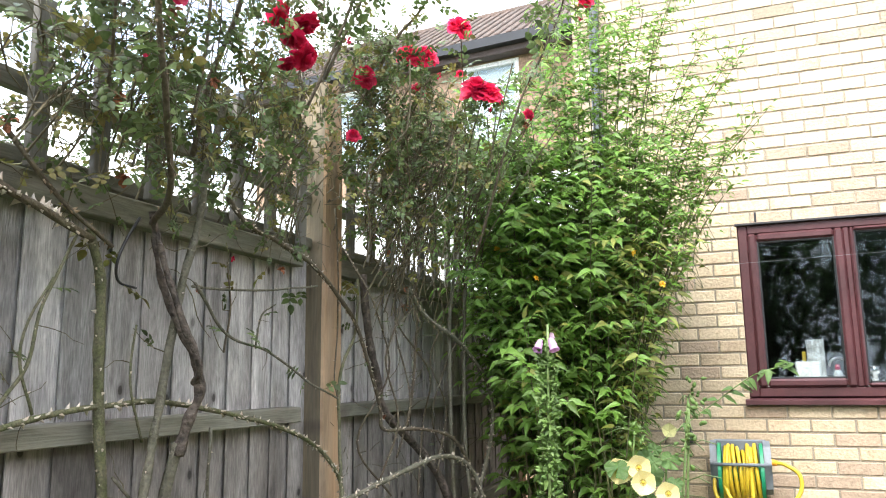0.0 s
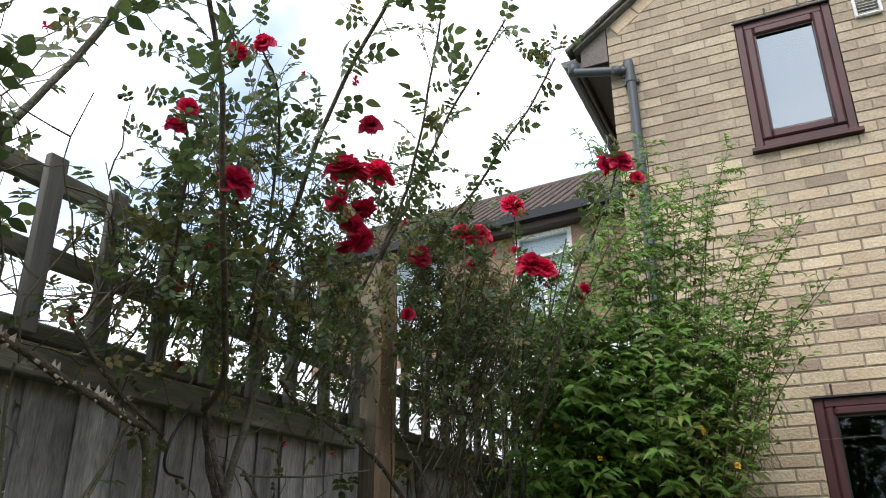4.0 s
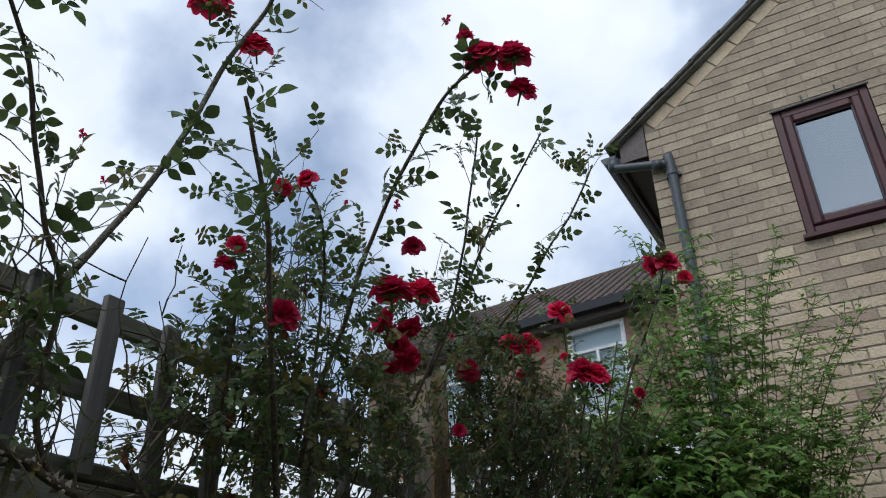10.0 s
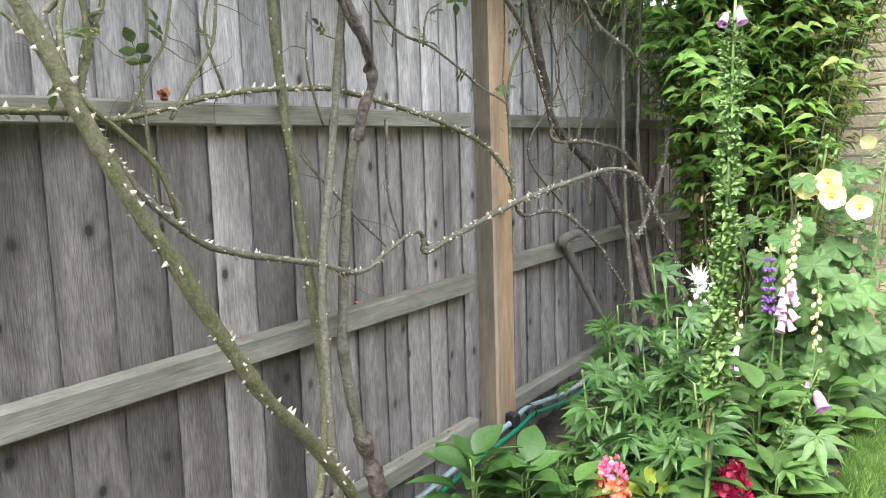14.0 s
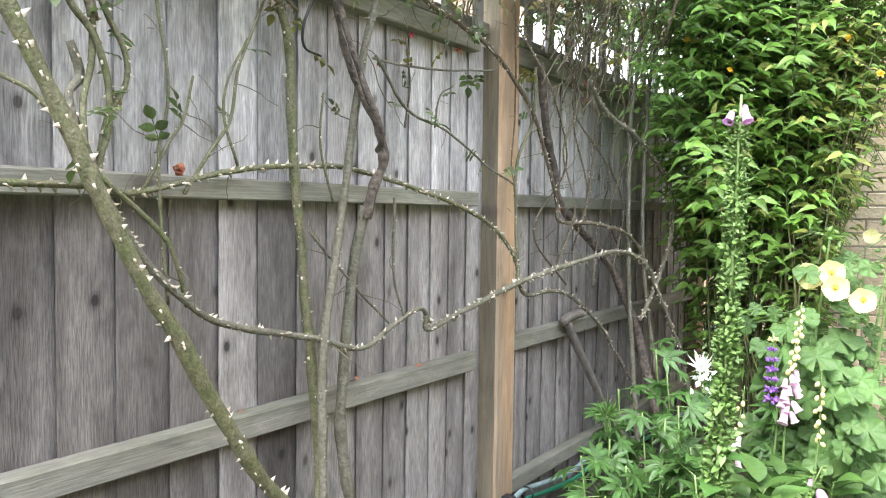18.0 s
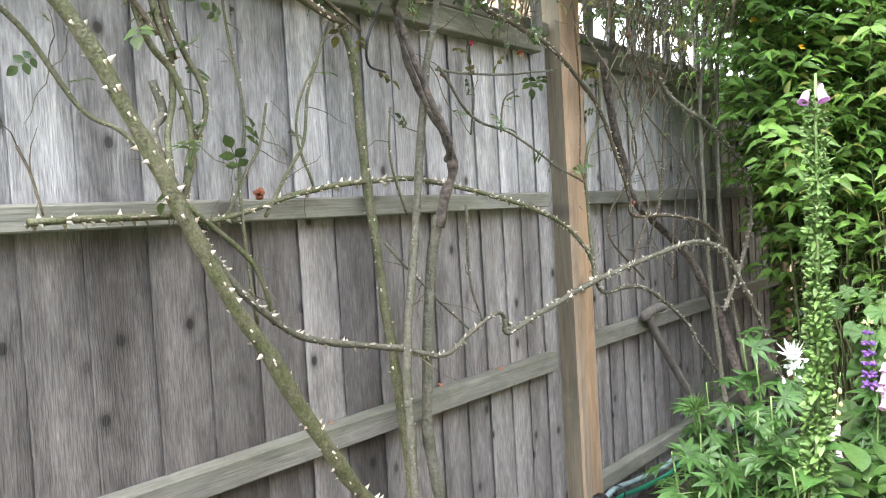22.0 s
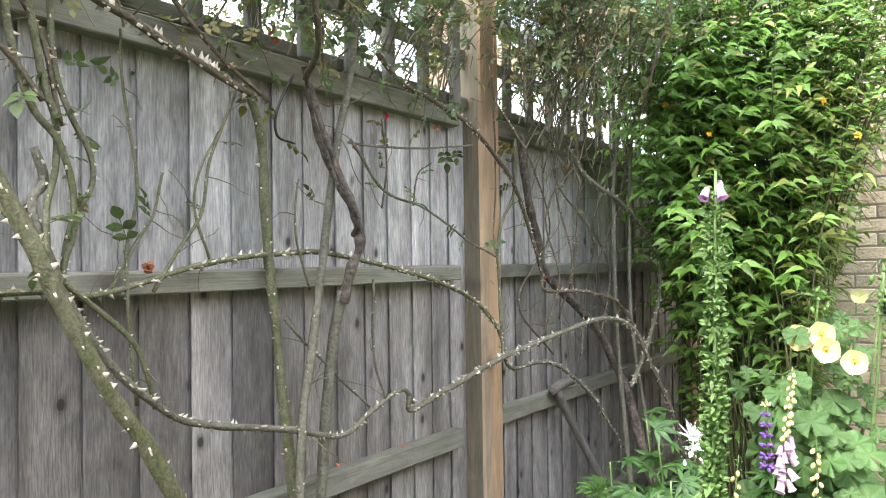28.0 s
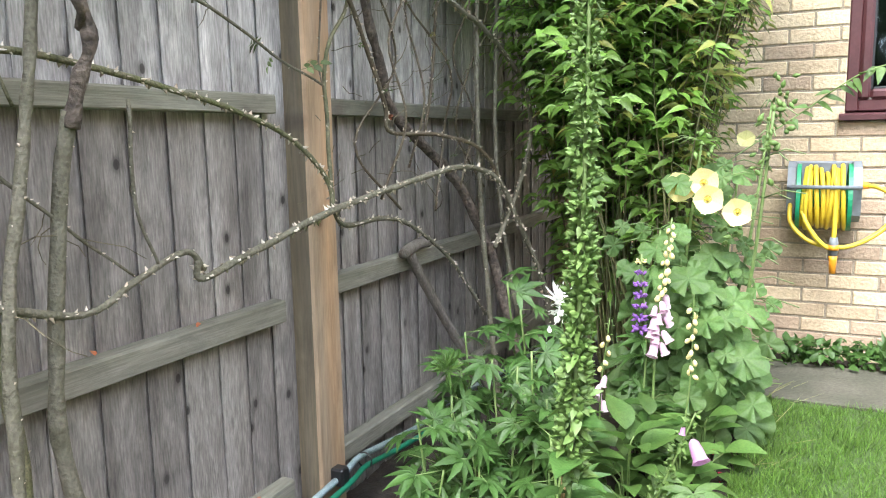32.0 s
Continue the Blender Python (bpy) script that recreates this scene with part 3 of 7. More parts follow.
vent_box = thing("extractor_vent", (2.14, WALL_Y, 4.5), "small white louvred vent cover on the brick wall", "vent")
part("cover", frame_ring(2.145, 2.305, 4.49, 4.645, 0.018, WALL_Y - 0.03, WALL_Y + 0.0), white_frame, vent_box)
for i in range(5):
    part("slat", Geo().prism([(WALL_Y - 0.026, 4.512 + i * 0.023), (WALL_Y - 0.003, 4.528 + i * 0.023), (WALL_Y - 0.003, 4.531 + i * 0.023), (WALL_Y - 0.026, 4.515 + i * 0.023)], 2.164, 2.286, 0), white_frame, vent_box)

# ---- neighbour's house beyond the fence ----
NY = 0.0
neighbour = thing("neighbour_house", (0, 0, 0), "brown brick house with a low tiled roof beyond the fence", "house")
nw = (1.05, 1.84, 4.0, 5.20)
g = Geo()
nw2 = (-0.98, -0.08, 4.0, 5.20)
for x0, x1, z0, z1 in ((-2.3, nw2[0], FLOOR, 5.45), (nw2[1], nw[0], FLOOR, 5.45), (nw2[0], nw2[1], FLOOR, nw2[2]), (nw2[0], nw2[1], nw2[3], 5.45), (nw[1], 4.2, FLOOR, 5.45), (nw[0], nw[1], FLOOR, nw[2]), (nw[0], nw[1], nw[3], 5.45)):
    g.prism([(x0, z0), (x1, z0), (x1, z1), (x0, z1)], NY, NY + 0.25)
g.prism([(NY + 0.25, FLOOR), (NY + 3.2, FLOOR), (NY + 3.2, 5.45), (NY + 1.6, 6.5), (NY + 0.25, 5.45)], -2.3, -2.05, 0)
part("wall", g.welded(), neighbour_brick, neighbour)
blind_mat = material("pale_blind", (0.74, 0.77, 0.78), 0.8, spots=(0.6, 0.66, 0.68), scale=3)
far_glass = glass("plain_glass", (0.92, 0.94, 0.94), 1.35)
for w in (nw, nw2):
    nwin = part("window_frame", frame_ring(*w, 0.06, NY - 0.01, NY + 0.07), white_frame, neighbour, "white window frame")
    part("transom", Geo().block(w[0] + 0.06, w[1] - 0.06, NY - 0.006, NY + 0.066, 4.86, 4.90), white_frame, nwin)
    part("mullion", Geo().block((w[0] + w[1]) / 2 - 0.02, (w[0] + w[1]) / 2 + 0.02, NY - 0.004, NY + 0.064, w[2] + 0.06, 4.86), white_frame, nwin)
    part("pane", Geo().block(w[0] + 0.06, w[1] - 0.06, NY + 0.03, NY + 0.036, w[2] + 0.06, w[3] - 0.06), far_glass, nwin)
    part("blind", Geo().block(w[0] + 0.05, w[1] - 0.05, NY + 0.10, NY + 0.11, w[2] + 0.03, w[3] - 0.03), blind_mat, nwin, "pale drawn blind")
for k in range(12):
    z = 2.0 + k * 0.138
    part("cladding_board", Geo().prism([(NY - 0.035, z), (NY - 0.018, z + 0.142), (NY - 0.004, z + 0.142), (NY - 0.004, z)], -2.3, 4.2, 0), white_frame, neighbour, "white weatherboard")
slope = math.atan(0.70)
g = Geo()
for r in range(8):
    for c in range(44):
        m = Matrix.Translation((-2.52 + c * 0.155, NY - 0.22 + r * 0.262 * math.cos(slope), 5.42 + r * 0.262 * math.sin(slope))) @ Matrix.Rotation(slope, 4, "X")
        g.block(0.003, 0.10, 0, 0.29, 0.0, 0.024, 0.006, m)
        g.block(0.10, 0.152, 0, 0.29, 0.012, 0.045, 0.01, m)
part("roof", g, roof_tile, neighbour, "red-brown ribbed roof tiles")
part("ridge", Geo().tube([(-2.5, NY + 1.56, 6.64), (4.3, NY + 1.56, 6.64)], 0.09, 10), roof_tile, neighbour, "", True)
part("gutter", Geo().prism([(NY - 0.29, 5.30), (NY - 0.18, 5.30), (NY - 0.18, 5.41), (NY - 0.30, 5.41)], -2.5, 4.2, 0), black_plastic, neighbour, "black gutter")
part("fascia", Geo().block(-2.48, 4.2, NY - 0.178, NY - 0.0, 5.22, 5.44), soffit_brown, neighbour)

neighbour.location = (-2.72, 8.95, 0)
neighbour.rotation_euler = (0, 0, radians(-5))

# ---- fence: boards, rails, post ----
TOP = 1.655
bays = [(-2.45, -0.14, "near"), (-0.0, 2.42, "mid"), (2.56, 4.93, "far")]
# where each board's overlapping edge shows along the fence
EDGES = [-2.44 + 0.121 * k for k in range(19)] + [-0.05, 0.01, 0.125, 0.245, 0.37, 0.49, 0.612, 0.730, 0.862, 0.987, 1.119, 1.25, 1.368, 1.502, 1.615, 1.745, 1.872, 1.985, 2.108, 2.212, 2.325,
         2.52, 2.575, 2.685, 2.79, 2.92, 3.06, 3.20, 3.355, 3.495, 3.645] + [3.77 + 0.125 * k for k in range(10)]
board_meshes = []
for k in range(5):
    w, top = 0.137, TOP - FLOOR + 0.05
    r = random.Random(40 + k)
    out = r.uniform(-0.002, 0.002)
    prof = [(0.0085 + out, 0.0), (0.009 + out, 0.003), (-0.002, w), (-0.014, w), (-0.008, 0.026), (0.003, 0.002)]
    g = Geo()
    rows, np_ = 7, len(prof)
    vs, fs = [], []
    for j in range(rows + 1):
        z = top * j / rows
        wob = 0.0022 * noise.noise((k * 3.1, z * 1.3, 0.5))
        bow = 0.0025 * noise.noise((k * 5.7, z * 0.8, 9.5))
        vs += [(x + bow, y + wob, z) for x, y in prof]
    for j in range(rows):
        for i in range(np_):
            a, b = j * np_ + i, j * np_ + (i + 1) % np_
            fs.append((a, b, b + np_, a + np_))
    fs += [tuple(range(np_ - 1, -1, -1)), tuple(rows * np_ + i for i in range(np_))]
    g.add(vs, fs)
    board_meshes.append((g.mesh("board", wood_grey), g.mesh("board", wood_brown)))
for y0, y1, nm in bays:
    fence = thing("board_fence", (0, y0, FLOOR), "grey weathered featheredge board fence panel with four rails", "fence", "fence panels along the bed")
    edges = [e for e in EDGES if y0 - 0.09 < e < y1 - 0.03] + [y1 + 0.05]
    for e, after in zip(edges, edges[1:]):
        width = after - e + 0.024
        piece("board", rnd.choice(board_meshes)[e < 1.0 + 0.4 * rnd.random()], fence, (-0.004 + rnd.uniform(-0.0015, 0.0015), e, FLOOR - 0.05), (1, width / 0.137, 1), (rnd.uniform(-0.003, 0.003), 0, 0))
    e0, e1 = y0 + 0.03, y1 - (0.085 if nm == "mid" else 0.0)
    dz = 0.025 if nm == "far" else 0.0
    for z0, z1, mat in ((-0.02, 0.042, wood_rail), (0.508 + dz, 0.572 + dz, wood_rail), (1.082, 1.135, wood_rail), (1.615, 1.685, wood_mossy)):
        part("rail", Geo().prism([(0.003, z0), (0.041, z0 + 0.001), (0.044, z0 + 0.004), (0.044, z1 - 0.007), (0.040, z1 - 0.002), (0.003, z1)], e0, e1, 1), mat, fence)
    part("capping", Geo().block(-0.02, 0.028, e0 - 0.02, y1, 1.690, 1.732, 0.005), wood_mossy, fence, "mossy dark top strip")
    trellis = thing("trellis", (0.02, y0, 1.732), "weathered square timber trellis fixed above the fence", "trellis", "trellis panels on the fence")
    for z0, z1 in ((1.858, 1.902), (2.028, 2.078)):
        part("trellis_rail", Geo().block(-0.004, 0.022, y0, y1, z0, z1, 0.003), wood_mossy, trellis)
    bat = Geo().block(0, 0.020, -0.024, 0.024, 0, 0.395, 0.003).mesh("batten", wood_batten)
    off = {"near": -0.05, "mid": 0.685, "far": 2.65}[nm]
    k0 = {"near": -12, "mid": -3, "far": 0}[nm]
    for k in range(k0, 14):
        yy = off + k * 0.1785
        if y0 + 0.02 < yy < y1 - 0.03:
            piece("batten", bat, trellis, (0.046, yy + rnd.uniform(-0.006, 0.006), 1.690 + rnd.uniform(-0.012, 0.006)), (1, 1, 1), (rnd.uniform(-0.02, 0.02), 0, 0))


def fence_post(y0, y1, top, label):
    post = thing("fence_post", ((-0.03 + 0.075) / 2, (y0 + y1) / 2, FLOOR), label, "post", "fence posts")
    g = Geo()
    rows = 9
    for j in range(rows):
        z = FLOOR + (top - FLOOR) * j / (rows - 1)
        i = 0.012 if j == rows - 1 else 0.0
        w = 0.002 * noise.noise((y0, z * 2, 3))
        g.v += [(-0.035, y0 + 0.004 + i, z), (0.066 + w, y0 + i, z), (0.074 + w - i, y0 + 0.008 + i, z), (0.075 + w - i, y1 - 0.008 - i, z + (0.02 if i else 0)), (0.067 + w, y1 - i, z + (0.02 if i else 0)), (-0.035, y1 - 0.004 - i, z)]
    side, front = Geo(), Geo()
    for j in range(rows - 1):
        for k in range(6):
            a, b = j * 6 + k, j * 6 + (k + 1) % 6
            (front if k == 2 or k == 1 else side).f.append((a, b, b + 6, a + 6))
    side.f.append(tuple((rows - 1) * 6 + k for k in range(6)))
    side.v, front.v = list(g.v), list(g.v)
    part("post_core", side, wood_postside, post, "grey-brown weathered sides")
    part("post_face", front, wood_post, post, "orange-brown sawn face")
    return post


fence_post(2.425, 2.56, 2.335, "tall square timber post with an orange-brown face")
fence_post(-0.135, -0.005, 2.30, "tall square timber post with a weathered face")
fence_post(4.935, 5.06, 2.30, "tall square timber post at the fence end")

# ---- plants: leaf shapes and scattering ----
def leafmat(name, base, spots, vary=0.25, rough=0.5, light=0.35):
    return material(name, base, rough, spots=spots, scale=20, bump=0.2, bump_scale=140, vary=vary, fine=0.15, island=True, through_light=light)


rose_leaf_mat = leafmat("rose_leaf", (0.084, 0.13, 0.042), (0.12, 0.16, 0.055), 0.45, 0.45, 0.34)
rose_leaf_pale = leafmat("rose_leaf_yellowing", (0.165, 0.185, 0.045), (0.19, 0.14, 0.05), 0.35)
bush_leaf_mat = leafmat("shrub_leaf", (0.14, 0.27, 0.047), (0.18, 0.31, 0.062), 0.45, 0.42, 0.48)
bush_leaf_pale = leafmat("shrub_leaf_yellowish", (0.20, 0.25, 0.05), (0.26, 0.26, 0.065), 0.25)
holly_leaf_mat = leafmat("hollyhock_leaf", (0.072, 0.150, 0.038), (0.105, 0.185, 0.052), 0.22, 0.6)
bed_leaf_mat = leafmat("bed_leaf", (0.050, 0.118, 0.026), (0.07, 0.145, 0.034), 0.25, 0.45)
bed_leaf_light = leafmat("light_bed_leaf", (0.074, 0.152, 0.034), (0.10, 0.18, 0.042), 0.28, 0.5)
bed_lime = leafmat("lime_bed_leaf", (0.26, 0.36, 0.04), (0.36, 0.38, 0.06), 0.2, 0.5)
grass_mat = leafmat("grass_blade", (0.075, 0.17, 0.024), (0.12, 0.205, 0.036), 0.6, 0.6)
straw_mat = leafmat("dry_grass", (0.36, 0.34, 0.16), (0.28, 0.30, 0.12), 0.3, 0.7)
cane_green = mottled(material("green_cane", (0.088, 0.096, 0.036), 0.65, spots=(0.145, 0.13, 0.078), scale=30, bump=0.4, bump_scale=190, fine=0.35), 70, 0.55, 1.25, (1, 1, 0.6))
cane_grey = material("grey_cane", (0.14, 0.128, 0.095), 0.8, spots=(0.09, 0.085, 0.055), scale=22, bump=0.7, bump_scale=110, fine=0.3)
cane_dark = material("dark_cane", (0.075, 0.055, 0.035), 0.7, spots=(0.105, 0.085, 0.05), scale=25, bump=0.6, bump_scale=120, fine=0.3)
bark_mat = material("rough_bark", (0.12, 0.095, 0.076), 0.9, spots=(0.042, 0.032, 0.027), scale=34, bump=1.0, bump_scale=75, fine=0.5)
thorn_mat = material("pale_thorn", (0.60, 0.54, 0.46), 0.6, spots=(0.44, 0.35, 0.26), scale=40, vary=0.2, island=True)
thorn_dark = material("brown_thorn", (0.22, 0.14, 0.085), 0.6, spots=(0.34, 0.26, 0.18), scale=40, vary=0.35, island=True)
twig_mat = material("thin_twig", (0.085, 0.07, 0.04), 0.75, spots=(0.12, 0.10, 0.055), scale=20, vary=0.35, island=True)
green_stem = material("green_stem", (0.12, 0.20, 0.055), 0.55, spots=(0.16, 0.22, 0.08), scale=20, vary=0.15)
shrub_stem = material("shrub_stem", (0.085, 0.115, 0.035), 0.6, spots=(0.12, 0.095, 0.05), scale=14, vary=0.3, island=True)
red_petal = material("red_petal", (0.62, 0.010, 0.065), 0.5, spots=(0.74, 0.035, 0.13), scale=30, bump=0.2, bump_scale=120, vary=0.22, fine=0.12, through_light=0.4)
wilted = material("wilted_petal", (0.36, 0.09, 0.035), 0.8, spots=(0.25, 0.13, 0.07), scale=40, bump=0.5, bump_scale=120, vary=0.3)


def leaf_shape(w=0.5, droop=0.25, fold=0.12, wide=0.38):
    """One pointed leaf along +y, a metre long: vertices and triangles."""
    v = [(0, 0, 0), (-w * 0.42, 0.2, fold), (0, 0.22, 0), (w * 0.42, 0.2, fold), (-w * 0.5, wide + 0.08, fold - droop * 0.2), (0, wide + 0.1, -droop * 0.2), (w * 0.5, wide + 0.08, fold - droop * 0.2),
         (-w * 0.28, 0.74, fold * 0.6 - droop * 0.55), (0, 0.76, -droop * 0.55), (w * 0.28, 0.74, fold * 0.6 - droop * 0.55), (0, 1.0, -droop)]
    t = [(0, 2, 1), (0, 3, 2), (1, 2, 5), (1, 5, 4), (2, 3, 6), (2, 6, 5), (4, 5, 8), (4, 8, 7), (5, 6, 9), (5, 9, 8), (7, 8, 10), (8, 9, 10)]
    return np.array(v, float), np.array(t, int)


def fine_leaf(w=0.6, droop=0.3, fold=0.1):
    """A rounder leaf with a soft outline."""
    rows = ((0.08, 0.24), (0.2, 0.41), (0.36, 0.5), (0.54, 0.47), (0.72, 0.33), (0.88, 0.14))
    v, t = [(0, 0, 0)], []
    for y, half in rows:
        z = -droop * y * y
        v += [(-w * half, y + 0.02, z + fold * half * 2), (0, y, z), (w * half, y + 0.02, z + fold * half * 2)]
    v.append((0, 1.0, -droop))
    t += [(0, 2, 1), (0, 3, 2)]
    for i in range(len(rows) - 1):
        a = 1 + 3 * i
        t += [(a, a + 1, a + 4), (a, a + 4, a + 3), (a + 1, a + 2, a + 5), (a + 1, a + 5, a + 4)]
    a = 1 + 3 * (len(rows) - 1)
    t += [(a, a + 1, a + 3), (a + 1, a + 2, a + 3)]
    return np.array(v, float), np.array(t, int)


def merged(parts):
    """Several placed shapes as one: (shape, place, turn about z, lift, size)."""
    vs, ts, k = [], [], 0
    for (v, t), place, turn, lift, size in parts:
        m = np.array(Euler((lift, 0, turn)).to_matrix())
        vs.append(v * size @ m.T + np.array(place))
        ts.append(t + k)
        k += len(v)
    return np.concatenate(vs), np.concatenate(ts)


def rod_shape(a, b, r):
    a, b = np.array(a, float), np.array(b, float)
    d = b - a
    s = np.cross(d, (0.3, 0.2, 1.0))
    s /= np.linalg.norm(s)
    u = np.cross(d, s)
    u /= np.linalg.norm(u)
    v = [p + r * (s * math.cos(q) + u * math.sin(q)) for p in (a, b) for q in (0, 2.1, 4.2)]
    t = [(0, 1, 4), (0, 4, 3), (1, 2, 5), (1, 5, 4), (2, 0, 3), (2, 3, 5)]
    return np.array(v), np.array(t, int)


LEAFLET = fine_leaf(0.64, 0.2, 0.09)
stalk = (rod_shape((0, 0, 0), (0, 0.72, 0.0), 0.010), (0, 0, 0), 0, 0, 1)
ROSE_LEAF = merged([stalk] + [(LEAFLET, (0, 0.68, 0), 0, -0.15, 0.42), (LEAFLET, (0, 0.46, 0), 1.15, 0, 0.36), (LEAFLET, (0, 0.46, 0), -1.15, 0, 0.36), (LEAFLET, (0, 0.24, 0), 1.25, 0, 0.30), (LEAFLET, (0, 0.24, 0), -1.25, 0, 0.30)])
SHRUB_LEAF = leaf_shape(0.44, 0.32, 0.10, 0.30)
PALM_LEAF = merged([(leaf_shape(0.27, 0.30, 0.06, 0.42), (0, 0, 0), a, 0.1, 1 - 0.14 * abs(a)) for a in (-1.9, -1.25, -0.62, 0, 0.62, 1.25, 1.9)])
BROAD_LEAF = fine_leaf(0.62, 0.35, 0.10)


def round_leaf(lobes=7, deep=0.27, n=42):
    """A wavy round leaf with its stalk at the notch."""
    v, t = [(0, 0, 0)], []
    for ring, rr in ((1, 0.5), (2, 1.0)):
        for i in range(n):
            a = math.pi * (-1.5 + 0.06 + (2 - 0.12) * i / (n - 1))
            wave = abs(math.sin((a + 1.5 * math.pi) * lobes / 4.0))
            r = 0.5 * rr * (1 - deep * (1 - wave) * (ring == 2))
            v.append((r * math.cos(a), 0.08 + r * math.sin(a), 0.07 * rr * math.sin(a * lobes) * 0.6 + 0.10 * rr - 0.12 * rr * rr))
    for i in range(n - 1):
        t.append((0, 1 + i, 2 + i))
        t += [(1 + i, 1 + n + i, 2 + n + i), (1 + i, 2 + n + i, 2 + i)]
    return np.array(v, float), np.array(t, int)


ROUND_LEAF = round_leaf()
rng = np.random.default_rng(11)


def scatter(shape, spots):
    """Many copies of a shape in one mesh: spots are (place, along, normal, size)."""
    V, T = shape
    P = np.array([s[0] for s in spots], float)
    D = np.array([s[1] for s in spots], float)
    N = np.array([s[2] for s in spots], float)
    S = np.array([s[3] for s in spots], float)
    D /= np.linalg.norm(D, axis=1)[:, None] + 1e-9
    X = np.cross(D, N)
    X /= np.linalg.norm(X, axis=1)[:, None] + 1e-9
    Z = np.cross(X, D)
    W = P[:, None, :] + S[:, None, None] * (V[None, :, 0, None] * X[:, None, :] + V[None, :, 1, None] * D[:, None, :] + V[None, :, 2, None] * Z[:, None, :])
    F = T[None] + (np.arange(len(P)) * len(V))[:, None, None]
    return W.reshape(-1, 3), F.reshape(-1, 3)


def fast_mesh(name, pieces, mat, smooth=True):
    """A mesh out of arrays of vertices and triangles."""
    vs, fs, k = [], [], 0
    for v, f in pieces:
        vs.append(v)
        fs.append(f + k)
        k += len(v)
    v, f = np.concatenate(vs), np.concatenate(fs)
    me = bpy.data.meshes.new(name)
    me.vertices.add(len(v))
    me.vertices.foreach_set("co", v.astype(np.float32).ravel())
    me.loops.add(f.size)
    me.loops.foreach_set("vertex_index", f.astype(np.int32).ravel())
    me.polygons.add(len(f))
    me.polygons.foreach_set("loop_start", np.arange(0, f.size, 3, dtype=np.int32))
    me.polygons.foreach_set("loop_total", np.full(len(f), 3, dtype=np.int32))
    me.polygons.foreach_set("use_smooth", np.full(len(f), smooth))
    me.materials.append(mat)
    me.update()
    me.validate()
    return me


def leafy(name, pieces, mat, parent, label="", kind="stuff"):
    me = fast_mesh(name, pieces, mat)
    ob = new(name, me)
    me.transform(Matrix.Translation(-world_place(parent)))
    ob.parent = parent
    return tagged(ob, label, "", "", kind)


def rand_dir(up=0.0):
    d = rng.normal(size=3)
    d[2] += up
    return d / np.linalg.norm(d)


def cane_line(pts, step=6, wobble=0.0):
    out = spline(pts, step)
    if wobble:
        out = [p + wobble * Vector((noise.noise(p * 9), noise.noise(p * 9 + Vector((7, 1, 3))), noise.noise(p * 9 + Vector((2, 9, 5))))) for p in out]
    return out


THORN = (np.array([(-0.16, -0.38, -0.05), (0.16, -0.38, -0.05), (0.16, 0.38, -0.05), (-0.16, 0.38, -0.05), (0.0, -0.32, 1.0)]), np.array([(0, 1, 4), (1, 2, 4), (2, 3, 4), (3, 0, 4)]))


def cane(parent, pts, r0, r1, mat, thorn=0.0, gap=0.03, thorn_material=None, label="", sides=8, bumpy=0.0):
    """One rose cane with its thorns; returns the line for twigs and leaves."""
    line = cane_line(pts, 6, 0.004)
    n = len(line)
    radii = [r0 + (r1 - r0) * i / (n - 1) for i in range(n)]
    if bumpy:
        radii = [r * (1 + bumpy * noise.noise(p * 22)) for r, p in zip(radii, line)]
    ob = part("cane", Geo().tube(line, radii, sides), mat, parent, label, True)
    if thorn:
        spots, run = [], 0.0
        for i in range(n - 1):
            run += (line[i + 1] - line[i]).length
            while run > gap:
                run -= gap * rng.uniform(0.5, 1.5)
                d = (line[i + 1] - line[i]).normalized()
                out = Vector(rand_dir())
                out = (out - d * out.dot(d)).normalized()
                p = line[i].lerp(line[i + 1], rng.random()) + out * radii[i] * 0.8
                spots.append((p, np.array(d) * -1, np.array(out), thorn * rng.uniform(0.6, 1.25)))
        if spots:
            leafy("thorn_cover", [scatter(THORN, spots)], thorn_material or thorn_mat, ob, "pale pointed thorns")
    return line


def leaves_along(line, every, size, spots, spread=0.02, start=0.0, up=0.2):
    """Puts compound leaves along a cane into a list."""
    run, total, gone = 0.0, sum((b - a).length for a, b in zip(line, line[1:])), 0.0
    for a, b in zip(line, line[1:]):
        step = (b - a).length
        run += step
        gone += step
        while run > every:
            run -= every * rng.uniform(0.6, 1.4)
            if gone / total < start:
                continue
            d = (b - a).normalized()
            out = Vector(rand_dir())
            out = (out - d * out.dot(d) * 0.7 + d * 0.35 + Vector((0, 0, up))).normalized()
            spots.append((a + out * spread * rng.random(), np.array(out), rand_dir(1.6), size * rng.uniform(0.6, 1.25)))


